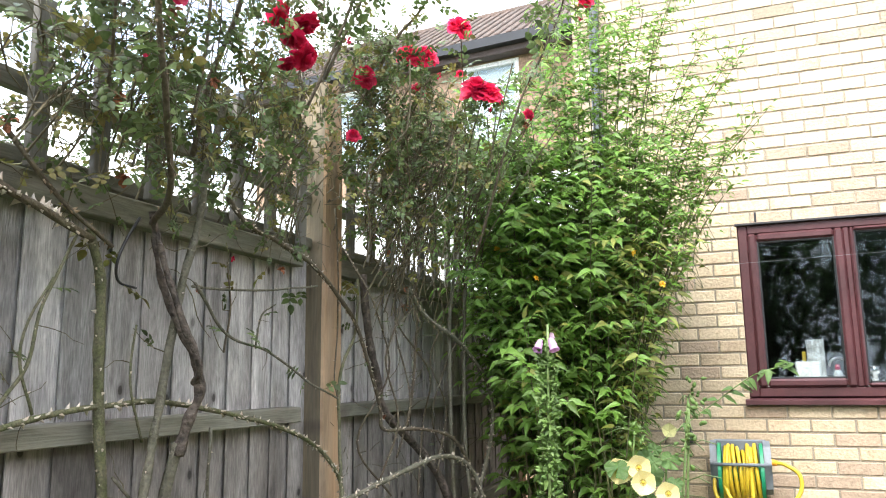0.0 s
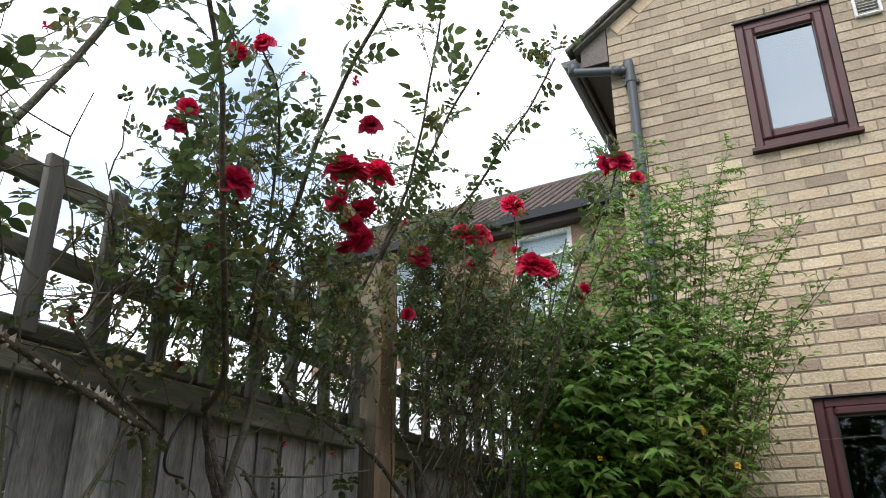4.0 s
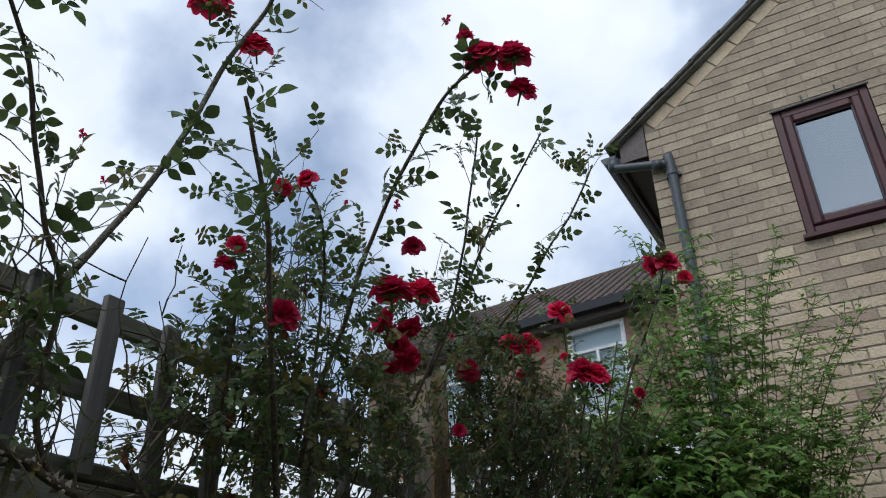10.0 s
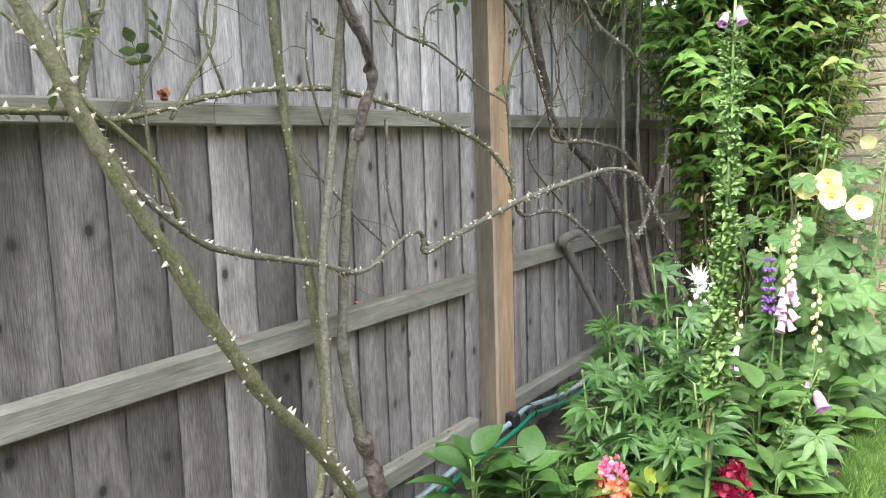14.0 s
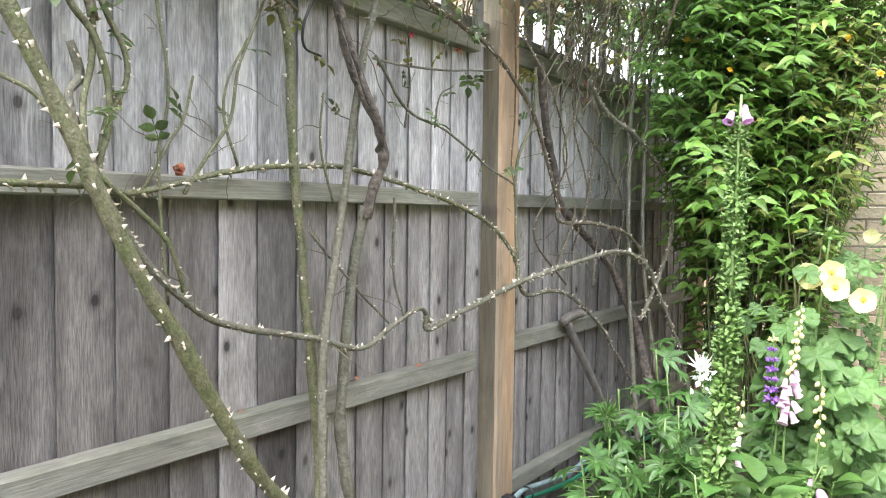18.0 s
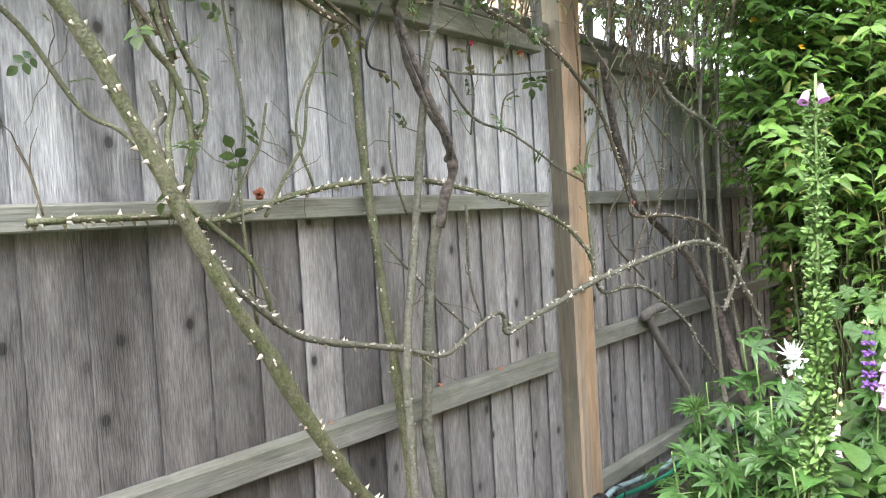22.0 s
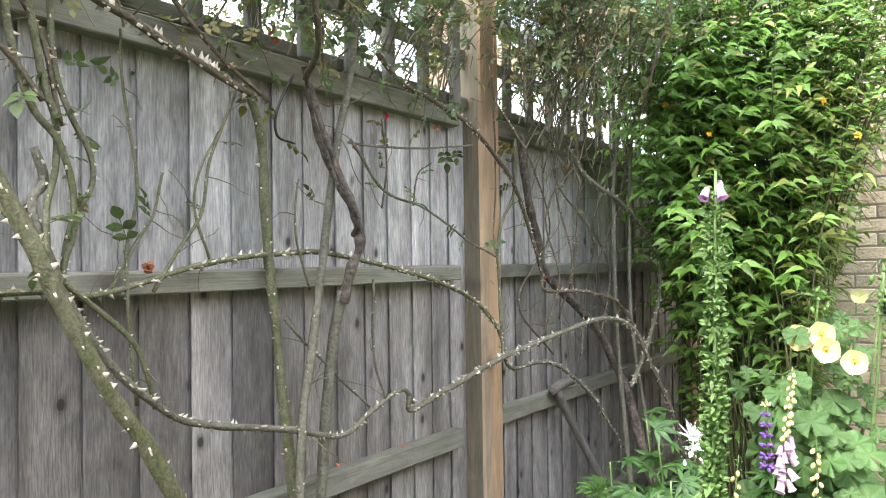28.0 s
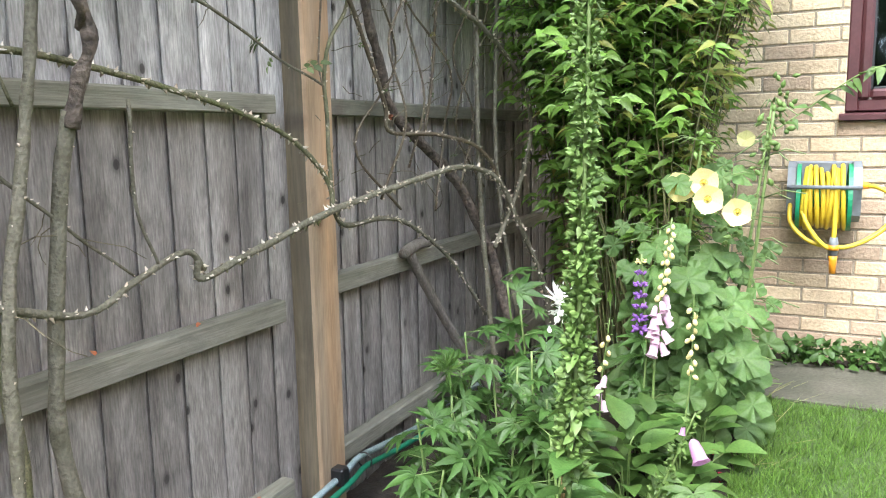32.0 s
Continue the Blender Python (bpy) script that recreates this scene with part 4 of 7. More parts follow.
def bloom_shape(seed, petals=62):
    """An open double rose, one unit across, facing +z."""
    r = random.Random(seed)
    g = Geo()
    g.v.append((0, 0, 0))
    for i in range(petals):
        f = i / (petals - 1)
        turn = i * 2.399 + r.uniform(-0.3, 0.3)
        tilt = 0.05 + 1.72 * f ** 0.9 + r.uniform(-0.2, 0.2)
        ln, wd = (0.36 + 0.12 * f) * r.uniform(0.88, 1.12), 0.10 + 0.09 * f + r.uniform(0, 0.05)
        m = Matrix.Rotation(turn, 4, "Z") @ Matrix.Translation((0.02 + 0.05 * f, 0, 0.05 * (1 - f))) @ Matrix.Rotation(tilt, 4, "Y")
        vs, fs = [], []
        for j in range(4):
            for k in range(4):
                u, w = j / 3, k / 3 - 0.5
                x = 0.10 * (w * 2) ** 2 * -1 + 0.06 * (u - 0.6) ** 2 * (1 if f > 0.5 else -1) + (0.09 * f * (u > 0.9))
                vs.append(m @ Vector((x, wd * w * 2 * (0.2, 0.70, 1.0, 0.95)[j], ln * u * (1 - 0.20 * (w * 2) ** 2) + r.uniform(-0.022, 0.022))))
        for j in range(3):
            for k in range(3):
                a = j * 4 + k
                fs.append((a, a + 1, a + 5, a + 4) if j else (a + 5, a + 4, -1))
        base = len(g.v) - 4
        g.v.extend(tuple(p) for p in vs[4:])
        g.f.extend(tuple(0 if i < 0 else i + base for i in q) for q in fs)
    return g


BLOOMS = [bloom_shape(3 + k).mesh("bloom", red_petal, True) for k in range(3)]
BUD = bloom_shape(9, 9)
BUD.v = [(x * 0.6, y * 0.6, z * 1.25) for x, y, z in BUD.v]
BUD = BUD.mesh("bud", red_petal, True)
WILT = bloom_shape(21, 12)
WILT.v = [(x * 0.8, y * 0.8, z * 0.8 - 0.5 * (x * x + y * y)) for x, y, z in WILT.v]
WILT = WILT.mesh("wilted_bloom", wilted, True)
SEPALS = Geo()
for k in range(5):
    m = Matrix.Rotation(k * 1.2566, 4, "Z")
    SEPALS.add([m @ Vector(p) for p in ((0.0, 0, -0.08), (0.16, 0.07, -0.03), (0.16, -0.07, -0.03), (0.36, 0, -0.08))], [(0, 1, 3, 2)])
SEPALS.tube([(0, 0, -0.45), (0, 0, -0.12), (0, 0, -0.02)], [0.028, 0.035, 0.10], 6)
SEPALS = SEPALS.mesh("calyx", green_stem, True)


def bloom(parent, x, y, z, size, mesh=None, face=None):
    """A flower facing outwards on its plant."""
    me = mesh or (BLOOMS[int(rng.integers(3))] if size > 0.045 else BUD)
    to = Vector(face or (0.52 + rng.normal() * 0.3, -0.62 + rng.normal() * 0.35, 0.55 + rng.normal() * 0.4))
    turn = to.to_track_quat("Z", "Y").to_euler()
    ob = piece("bloom", me, parent, (x, y, z), (size * (1.06 if size > 0.07 else 0.95),) * 3, turn)
    if me is not WILT:
        s = new("calyx", SEPALS)
        s.parent = ob
    return ob


def twigs(lines, count, reach, thick, leaf_spots=None, leaf_size=0.07, bias=(0, 0, 0.2), leaf_chance=0.6, xmin=0.075, low=0.0):
    """Thin crooked side twigs growing off the given lines: triangles, and leaf places into leaf_spots."""
    shapes = []
    for _ in range(count):
        line = lines[int(rng.integers(len(lines)))]
        p = np.array(line[int(rng.integers(int(low * len(line)), len(line)))], float)
        d = rand_dir() * np.array((0.7, 1.0, 0.8)) + np.array(bias)
        d /= np.linalg.norm(d)
        n = int(rng.integers(3, 7))
        for k in range(n):
            q = p + d * reach / n * rng.uniform(0.6, 1.3)
            q[0] = max(q[0], xmin)
            shapes.append(rod_shape(p, q, thick * (1 - 0.6 * k / n)))
            if leaf_spots is not None and rng.random() < leaf_chance:
                leaf_spots.append((q, d + rand_dir() * 0.8, rand_dir(1.4), leaf_size * rng.uniform(0.55, 1.25)))
            p = q
            d = d + rand_dir() * 0.45
            d /= np.linalg.norm(d)
    return shapes


# ---- climbing rose by the middle of the fence ----
rose = thing("climbing_rose", (0.15, 1.63, FLOOR), "thorny climbing rose with red blooms against the fence and trellis", "rose", "climbing roses")
lines_low = []
lines_low.append(cane(rose, [(0.15, 1.72, -0.17), (0.16, 1.645, -0.07), (0.19, 1.355, 0.31), (0.20, 1.18, 0.51), (0.20, 1.02, 0.77), (0.20, 0.89, 0.98), (0.20, 0.81, 1.14), (0.20, 0.69, 1.37), (0.19, 0.61, 1.49), (0.13, 0.57, 1.64)], 0.019, 0.013, cane_green, 0.0155, 0.018, None, "stout green-brown leaning cane", 10, 0.25))
lines_low.append(cane(rose, [(0.10, 0.84, 1.36), (0.10, 0.86, 1.30), (0.12, 0.83, 1.24), (0.15, 0.91, 1.03), (0.15, 1.05, 0.87), (0.14, 1.20, 0.80), (0.12, 1.42, 0.75), (0.11, 1.64, 0.69), (0.10, 1.78, 0.73), (0.10, 1.92, 0.77), (0.10, 1.975, 0.72)], 0.0085, 0.0075, cane_grey, 0.011, 0.014, None, "", 8, 0.2))
lines_low.append(cane(rose, [(0.14, 1.40, -0.16), (0.14, 1.37, 0.01), (0.10, 1.49, 0.32), (0.08, 1.48, 0.67), (0.07, 1.46, 0.89), (0.08, 1.41, 1.25), (0.10, 1.38, 1.45), (0.12, 1.32, 1.56)], 0.015, 0.011, cane_green, 0.011, 0.03, None, "upright green cane", 9, 0.2))
lines_low.append(cane(rose, [(0.12, 1.33, 1.54), (0.13, 1.14, 1.59), (0.13, 0.99, 1.64), (0.14, 0.84, 1.68), (0.15, 0.62, 1.70), (0.15, 0.40, 1.72), (0.16, 0.10, 1.74)], 0.0095, 0.0095, cane_dark, 0.016, 0.007, None, "very thorny cane along the fence top", 8, 0.2))
lines_low.append(cane(rose, [(0.17, 1.50, -0.14), (0.17, 1.44, 0.2), (0.13, 1.47, 0.67), (0.12, 1.52, 0.91), (0.12, 1.57, 1.18), (0.14, 1.59, 1.40), (0.17, 1.62, 1.63), (0.20, 1.62, 1.80), (0.22, 1.66, 2.0)], 0.013, 0.009, cane_grey, 0.007, 0.05, None, "", 8, 0.25))
lines_low.append(cane(rose, [(0.14, 1.70, -0.18), (0.14, 1.68, -0.05), (0.145, 1.645, 0.06), (0.13, 1.63, 0.15), (0.125, 1.60, 0.24)], 0.033, 0.020, bark_mat, 0.0, 0.03, None, "thick rough bark-covered base", 12, 0.8))
lines_low.append(cane(rose, [(0.128, 1.60, 0.21), (0.115, 1.585, 0.31), (0.10, 1.57, 0.51), (0.10, 1.61, 0.88), (0.13, 1.63, 1.07)], 0.0155, 0.0145, cane_grey, 0.005, 0.08, None, "smooth grey-green stem", 9, 0.25))
lines_low.append(cane(rose, [(0.13, 1.63, 1.04), (0.15, 1.64, 1.13), (0.17, 1.65, 1.20), (0.17, 1.62, 1.30), (0.15, 1.57, 1.38), (0.14, 1.52, 1.50), (0.15, 1.48, 1.63)], 0.0150, 0.0075, bark_mat, 0.0, 0.03, None, "old knotted bark-covered stem", 12, 0.75))
lines_low.append(cane(rose, [(0.16, 1.64, 1.22), (0.20, 1.61, 1.26), (0.19, 1.56, 1.36), (0.17, 1.52, 1.48), (0.14, 1.49, 1.62)], 0.009, 0.008, bark_mat, 0.0, 0.03, None, "", 8, 0.5))
lines_low.append(cane(rose, [(0.10, 0.60, 1.10), (0.10, 0.86, 1.10), (0.09, 0.98, 1.09), (0.08, 1.24, 1.15), (0.08, 1.45, 1.17), (0.09, 1.64, 1.17), (0.12, 2.06, 1.09), (0.15, 2.28, 1.00), (0.16, 2.40, 0.89), (0.17, 2.40, 0.82)], 0.0068, 0.007, cane_green, 0.012, 0.009, None, "green cane arching along the rail", 8, 0.15))
lines_thin = []
for pts, r, mt in (
    ([(0.12, 1.67, 1.47), (0.10, 1.83, 1.48), (0.10, 2.06, 1.50), (0.12, 2.30, 1.54)], 0.004, cane_grey),
    ([(0.12, 1.68, 1.48), (0.12, 1.82, 1.35), (0.12, 2.02, 1.31), (0.13, 2.26, 1.21), (0.14, 2.42, 1.16)], 0.0045, cane_grey),
    ([(0.12, 0.80, 1.70), (0.12, 0.85, 1.49), (0.12, 0.87, 1.41), (0.12, 0.87, 1.32), (0.13, 0.85, 1.25), (0.17, 0.83, 1.16), (0.19, 0.82, 1.12)], 0.0075, cane_green),
    ([(0.09, 0.99, 1.09), (0.08, 1.06, 1.19), (0.08, 1.10, 1.25), (0.08, 1.12, 1.34)], 0.004, cane_green),
    ([(0.09, 1.09, 1.09), (0.08, 1.17, 1.19), (0.08, 1.22, 1.26), (0.08, 1.25, 1.39), (0.09, 1.32, 1.56)], 0.0045, cane_green),
    ([(0.09, 1.05, 0.86), (0.09, 1.03, 1.14), (0.07, 1.07, 1.30), (0.07, 1.04, 1.51), (0.09, 1.02, 1.62)], 0.004, cane_green),
    ([(0.08, 1.24, 1.16), (0.08, 1.20, 1.30), (0.08, 1.27, 1.45)], 0.0035, cane_green),
    ([(0.10, 0.50, 1.50), (0.10, 0.61, 1.43), (0.10, 0.70, 1.30), (0.14, 0.76, 1.25), (0.18, 0.84, 1.13)], 0.0055, cane_green),
    ([(0.08, 0.60, 1.23), (0.08, 0.62, 1.18), (0.09, 0.63, 1.11)], 0.003, cane_dark),
    ([(0.10, 1.45, 1.01), (0.10, 1.54, 0.93), (0.10, 1.67, 0.82), (0.10, 1.77, 0.74)], 0.004, cane_grey),
    ([(0.10, 1.79, 1.10), (0.10, 1.79, 0.89), (0.10, 1.84, 0.75)], 0.0045, cane_grey),
    ([(0.15, 0.87, 1.12), (0.16, 0.98, 1.02), (0.16, 1.02, 0.96), (0.15, 1.05, 0.86)], 0.006, cane_green),
    ([(0.09, 1.55, 1.08), (0.09, 1.50, 1.22), (0.08, 1.52, 1.36)], 0.0035, cane_green),
    ([(0.10, 1.49, 1.62), (0.10, 1.43, 1.52), (0.09, 1.44, 1.46), (0.09, 1.50, 1.45)], 0.004, black_plastic),
    ([(0.10, 1.83, 1.30), (0.10, 1.86, 1.42), (0.10, 1.84, 1.56)], 0.003, cane_dark),
    ([(0.09, 2.00, 1.32), (0.09, 2.03, 1.42), (0.09, 2.10, 1.46)], 0.003, cane_grey),
    ([(0.11, 2.44, 1.84), (0.10, 2.48, 1.66), (0.09, 2.50, 1.44), (0.10, 2.46, 1.25), (0.14, 2.42, 1.16)], 0.0035, cane_dark),
):
    lines_thin.append(cane(rose, pts, r, r * 0.75, mt, 0.006 if mt is not black_plastic else 0.0, 0.05))

# dark thorny tangle over the fence top, and a looped green cane
for pts, r, mt in (
    ([(0.14, 0.52, 1.63), (0.14, 0.60, 1.60), (0.14, 0.69, 1.57), (0.14, 0.78, 1.51), (0.14, 0.84, 1.44)], 0.007, cane_dark),
    ([(0.12, 0.72, 1.72), (0.12, 0.76, 1.67), (0.12, 0.82, 1.60), (0.12, 0.86, 1.52), (0.12, 0.88, 1.40)], 0.006, cane_dark),
    ([(0.12, 1.10, 1.72), (0.13, 1.15, 1.67), (0.13, 1.24, 1.60), (0.13, 1.38, 1.53)], 0.006, cane_dark),
    ([(0.12, 0.50, 1.82), (0.12, 0.56, 1.87), (0.12, 0.68, 1.95), (0.12, 0.74, 1.97), (0.12, 0.81, 1.97), (0.12, 0.88, 1.95)], 0.006, cane_dark),
    ([(0.10, 0.70, 1.70), (0.10, 0.71, 1.75), (0.10, 0.73, 1.81), (0.10, 0.75, 1.91), (0.10, 0.76, 1.99)], 0.004, cane_dark),
    ([(0.14, 0.20, 1.66), (0.13, 0.32, 1.60), (0.12, 0.47, 1.66), (0.12, 0.62, 1.74)], 0.006, cane_dark),
    ([(0.14, 0.76, 1.69), (0.13, 0.78, 1.58), (0.13, 0.80, 1.50), (0.13, 0.83, 1.42), (0.13, 0.87, 1.37), (0.13, 0.9, 1.29), (0.13, 0.9, 1.21), (0.13, 0.88, 1.15), (0.14, 0.88, 1.08), (0.155, 0.93, 1.0)], 0.0075, cane_green),
    ([(0.14, 0.85, 1.685), (0.12, 0.86, 1.62), (0.12, 0.87, 1.52), (0.12, 0.9, 1.42), (0.12, 0.94, 1.35), (0.12, 0.94, 1.29), (0.12, 0.9, 1.22), (0.125, 0.88, 1.15), (0.14, 0.88, 1.08)], 0.0065, cane_green),
):
    lines_thin.append(cane(rose, pts, r, r * 0.8, mt, 0.010, 0.02, thorn_dark if mt is cane_dark else None))

# tall shoots standing against the sky
lines_up = []
for pts, r in (
    ([(0.15, 1.48, 1.60), (0.25, 1.42, 1.66), (0.37, 1.25, 1.86), (0.43, 1.15, 2.01), (0.49, 1.05, 2.17), (0.52, 0.96, 2.29), (0.54, 0.90, 2.36)], 0.007),
    ([(0.16, 1.60, 1.80), (0.20, 1.60, 1.99), (0.28, 1.59, 2.14), (0.37, 1.55, 2.31), (0.50, 1.51, 2.50), (0.64, 1.47, 2.65), (0.73, 1.45, 2.72), (0.82, 1.45, 2.76)], 0.0065),
    ([(0.145, 0.64, 1.70), (0.15, 0.69, 1.72), (0.18, 0.76, 1.84), (0.19, 0.84, 2.02), (0.23, 0.92, 2.22), (0.29, 0.97, 2.42), (0.35, 1.00, 2.62), (0.43, 1.02, 2.75), (0.48, 1.01, 2.82)], 0.010),
    ([(0.13, 1.00, 1.64), (0.135, 0.92, 1.68), (0.16, 0.86, 1.78), (0.21, 0.82, 1.97), (0.23, 0.75, 2.07), (0.26, 0.68, 2.18), (0.32, 0.59, 2.30), (0.35, 0.52, 2.37), (0.38, 0.45, 2.43)], 0.006),
    ([(0.25, 2.00, 2.05), (0.38, 2.01, 2.33), (0.48, 1.95, 2.54), (0.55, 1.88, 2.70), (0.63, 1.79, 2.85)], 0.0045),
    ([(0.30, 2.02, 2.15), (0.42, 2.05, 2.42), (0.56, 2.00, 2.61), (0.68, 2.00, 2.79), (0.76, 2.00, 2.91)], 0.0045),
    ([(0.28, 2.28, 2.15), (0.41, 2.31, 2.38), (0.51, 2.31, 2.48), (0.64, 2.28, 2.63), (0.75, 2.29, 2.77), (0.84, 2.28, 2.92)], 0.005),
    ([(0.22, 1.52, 1.85), (0.28, 1.49, 2.06), (0.34, 1.43, 2.25), (0.43, 1.29, 2.32), (0.46, 1.20, 2.34)], 0.004),
    ([(0.22, 1.25, 1.85), (0.31, 1.17, 2.03), (0.34, 1.12, 2.15)], 0.0035),
    ([(0.15, 0.60, 1.72), (0.22, 0.56, 1.92), (0.30, 0.50, 2.06)], 0.006),
):
    dark = r < 0.009
    r *= 1.25 if dark else 1.0
    lines_up.append(cane(rose, pts, r, r * 0.5, cane_dark if dark else cane_grey, 0.009, 0.045, thorn_dark, "long thorny shoot", 7))
green, pale = [], []
for ln in lines_up:
    leaves_along(ln, 0.042, 0.10, green, 0.01, 0.15)
for ln in lines_thin:
    leaves_along(ln, 0.11, 0.075, green if rng.random() < 0.75 else pale, 0.01, 0.2)
frame_lines, behind = [], []


def wiggly(a, b, amount=0.05):
    """A crooked twig line between two places."""
    return spline([a] + [a.lerp(b, q) + Vector(rand_dir()) * amount * rng.uniform(0.5, 1.2) for q in (0.25, 0.5, 0.75)] + [b], 3)


for k in range(46):
    y = rng.uniform(1.2, 2.45)
    z1 = 2.13 + 0.22 * rng.random() + 0.05 * rng.normal()
    base = Vector((0.11 + 0.05 * rng.random(), y + 0.15 * rng.normal(), 1.64 + 0.12 * rng.random()))
    tip = Vector((0.16 + 0.24 * rng.random(), y + 0.12 * rng.normal(), z1))
    frame_lines.append(wiggly(base, tip))
for k in range(16):
    y = rng.uniform(1.85, 2.5)
    base = Vector((0.14 + 0.1 * rng.random(), y + 0.1 * rng.normal(), 1.95 + 0.1 * rng.random()))
    tip = Vector((0.22 + 0.24 * rng.random(), y - 0.1 + 0.12 * rng.normal(), 2.33 + 0.08 * rng.random()))
    frame_lines.append(wiggly(base, tip))
for k in range(13):
    y = rng.uniform(0.4, 1.3)
    base = Vector((0.11 + 0.05 * rng.random(), y, 1.60 + 0.16 * rng.random()))
    tip = base + Vector((0.06 * rng.normal() + 0.07, 0.18 * rng.normal(), 0.30 + 0.25 * rng.random()))
    frame_lines.append(wiggly(base, tip, 0.05))
for k in range(32):
    y = rng.uniform(0.1, 2.35)
    base = Vector((-0.12 - 0.12 * rng.random(), y + 0.1 * rng.normal(), 1.50))
    tip = Vector((-0.10 - 0.2 * rng.random(), y + 0.22 * rng.normal(), 1.98 + 0.2 * rng.random()))
    behind.append(wiggly(base, tip, 0.06))
twig_shapes = []
for ln in frame_lines + behind:
    for i, (a, b) in enumerate(zip(ln, ln[1:])):
        twig_shapes.append(rod_shape(a, b, 0.0034 - 0.0024 * i / len(ln)))
tw_green = []
twig_shapes += twigs(frame_lines[:62], 980, 0.19, 0.0017, tw_green, 0.053, (0.05, -0.05, 0.1), 0.6, 0.085, 0.12)
twig_shapes += twigs(frame_lines[62:], 70, 0.20, 0.0022, tw_green, 0.066, (0.03, 0, 0.1), 0.26, 0.10)
twig_shapes += twigs(behind, 580, 0.2, 0.0018, tw_green, 0.055, (-0.05, 0, 0.2), 0.5, -9.0)
twig_shapes += twigs(lines_up, 90, 0.13, 0.0016, tw_green, 0.07, (0, 0, 0.1), 0.6)
twig_shapes += twigs(lines_low[3:5], 26, 0.18, 0.0018, tw_green, 0.06, (0, 0, -0.1), 0.3)
twig_shapes += twigs(lines_thin, 55, 0.12, 0.0014, pale, 0.045, (0.0, 0, 0.1), 0.12)


def open_by_post(p):
    """The bare gap that leaves the post showing."""
    return p[2] < 2.30 and abs(p[1] - (2.45 - 1.72 * (p[0] - 0.07))) < 0.165 and rng.random() < 0.86


tw_green = [s for s in tw_green if not open_by_post(s[0])]
twig_shapes = [s for s in twig_shapes if not open_by_post(s[0][0])]
for s in tw_green:
    (pale if rng.random() < 0.27 else green).append(s)
green, pale = [[q for q in heap if q[0][2] > 1.62 or (q[0][2] > 1.14 and rng.random() < 0.6)] for heap in (green, pale)]
leafy("foliage", [scatter(ROSE_LEAF, green)], rose_leaf_mat, rose, "dark green compound leaves")
leafy("yellowing_foliage", [scatter(ROSE_LEAF, pale)], rose_leaf_pale, rose, "yellow-green spotted leaves")
leafy("twig_tangle", twig_shapes, twig_mat, rose)
for b in ((0.39, 1.67, 2.27, 0.115), (0.44, 1.75, 2.29, 0.10), (0.43, 1.19, 2.01, 0.075), (0.35, 1.11, 2.17, 0.05), (0.32, 1.11, 2.13, 0.05)):
    bloom(rose, *b)
for b in ((0.35, 1.68, 2.20, 0.075), (0.39, 1.76, 2.205, 0.078), (0.38, 1.72, 2.15, 0.078), (0.37, 1.79, 2.12, 0.08), (0.34, 1.75, 2.09, 0.06)):
    bloom(rose, *b, None, (0.3 + 0.5 * rng.normal(), 0.1 + 0.6 * rng.normal(), -0.8))
for b in ((0.43, 1.15, 2.32, 0.05), (0.48, 1.18, 2.34, 0.058), (0.49, 1.54, 2.46, 0.044), (0.50, 1.61, 2.36, 0.07), (0.38, 2.14, 2.19, 0.076), (0.29, 1.28, 1.93, 0.03), (0.35, 2.08, 2.29, 0.042), (0.32, 2.18, 2.01, 0.052), (0.82, 1.45, 2.77, 0.10), (0.88, 1.52, 2.80, 0.10), (0.87, 1.58, 2.73, 0.085)):
    bloom(rose, *b)
for b in ((0.39, 1.05, 2.69, 0.08), (0.38, 0.90, 2.71, 0.095), (0.77, 1.34, 2.84, 0.043), (0.80, 1.39, 2.81, 0.05), (0.32, 0.72, 2.23, 0.03), (0.28, 0.81, 2.19, 0.028), (0.43, 1.39, 2.41, 0.024), (0.32, 0.47, 2.09, 0.07), (0.32, 0.51, 2.07, 0.055), (0.33, 0.49, 2.18, 0.03), (0.10, 1.86, 1.57, 0.028)):
    bloom(rose, *b)
for b in ((0.11, 0.62, 1.62, 0.05), (0.12, 1.10, 1.74, 0.055), (0.09, 1.08, 1.14, 0.035), (0.12, 0.88, 1.36, 0.03), (0.11, 1.42, 1.70, 0.045), (0.11, 2.10, 1.57, 0.035), (0.10, 1.72, 1.47, 0.03), (0.30, 1.35, 2.06, 0.05), (0.26, 1.55, 1.97, 0.04), (0.20, 1.30, 1.85, 0.045)):
    bloom(rose, *b, WILT)
HIP = Geo().tube([(0, 0, -0.5), (0, 0, -0.25), (0, 0, 0.1), (0, 0, 0.4), (0, 0, 0.5)], [0.15, 0.45, 0.5, 0.25, 0.1], 7).mesh("hip", cane_dark, True)
for k in range(60):
    ln = (lines_up + frame_lines)[int(rng.integers(len(lines_up) + len(frame_lines)))]
    p = Vector(ln[int(rng.integers(3, len(ln)))]) + Vector(rand_dir(0.8)) * 0.05
    p.x = max(p.x, 0.09)
    piece("hip", HIP, rose, p, (0.012,) * 3, tuple(rand_dir()))

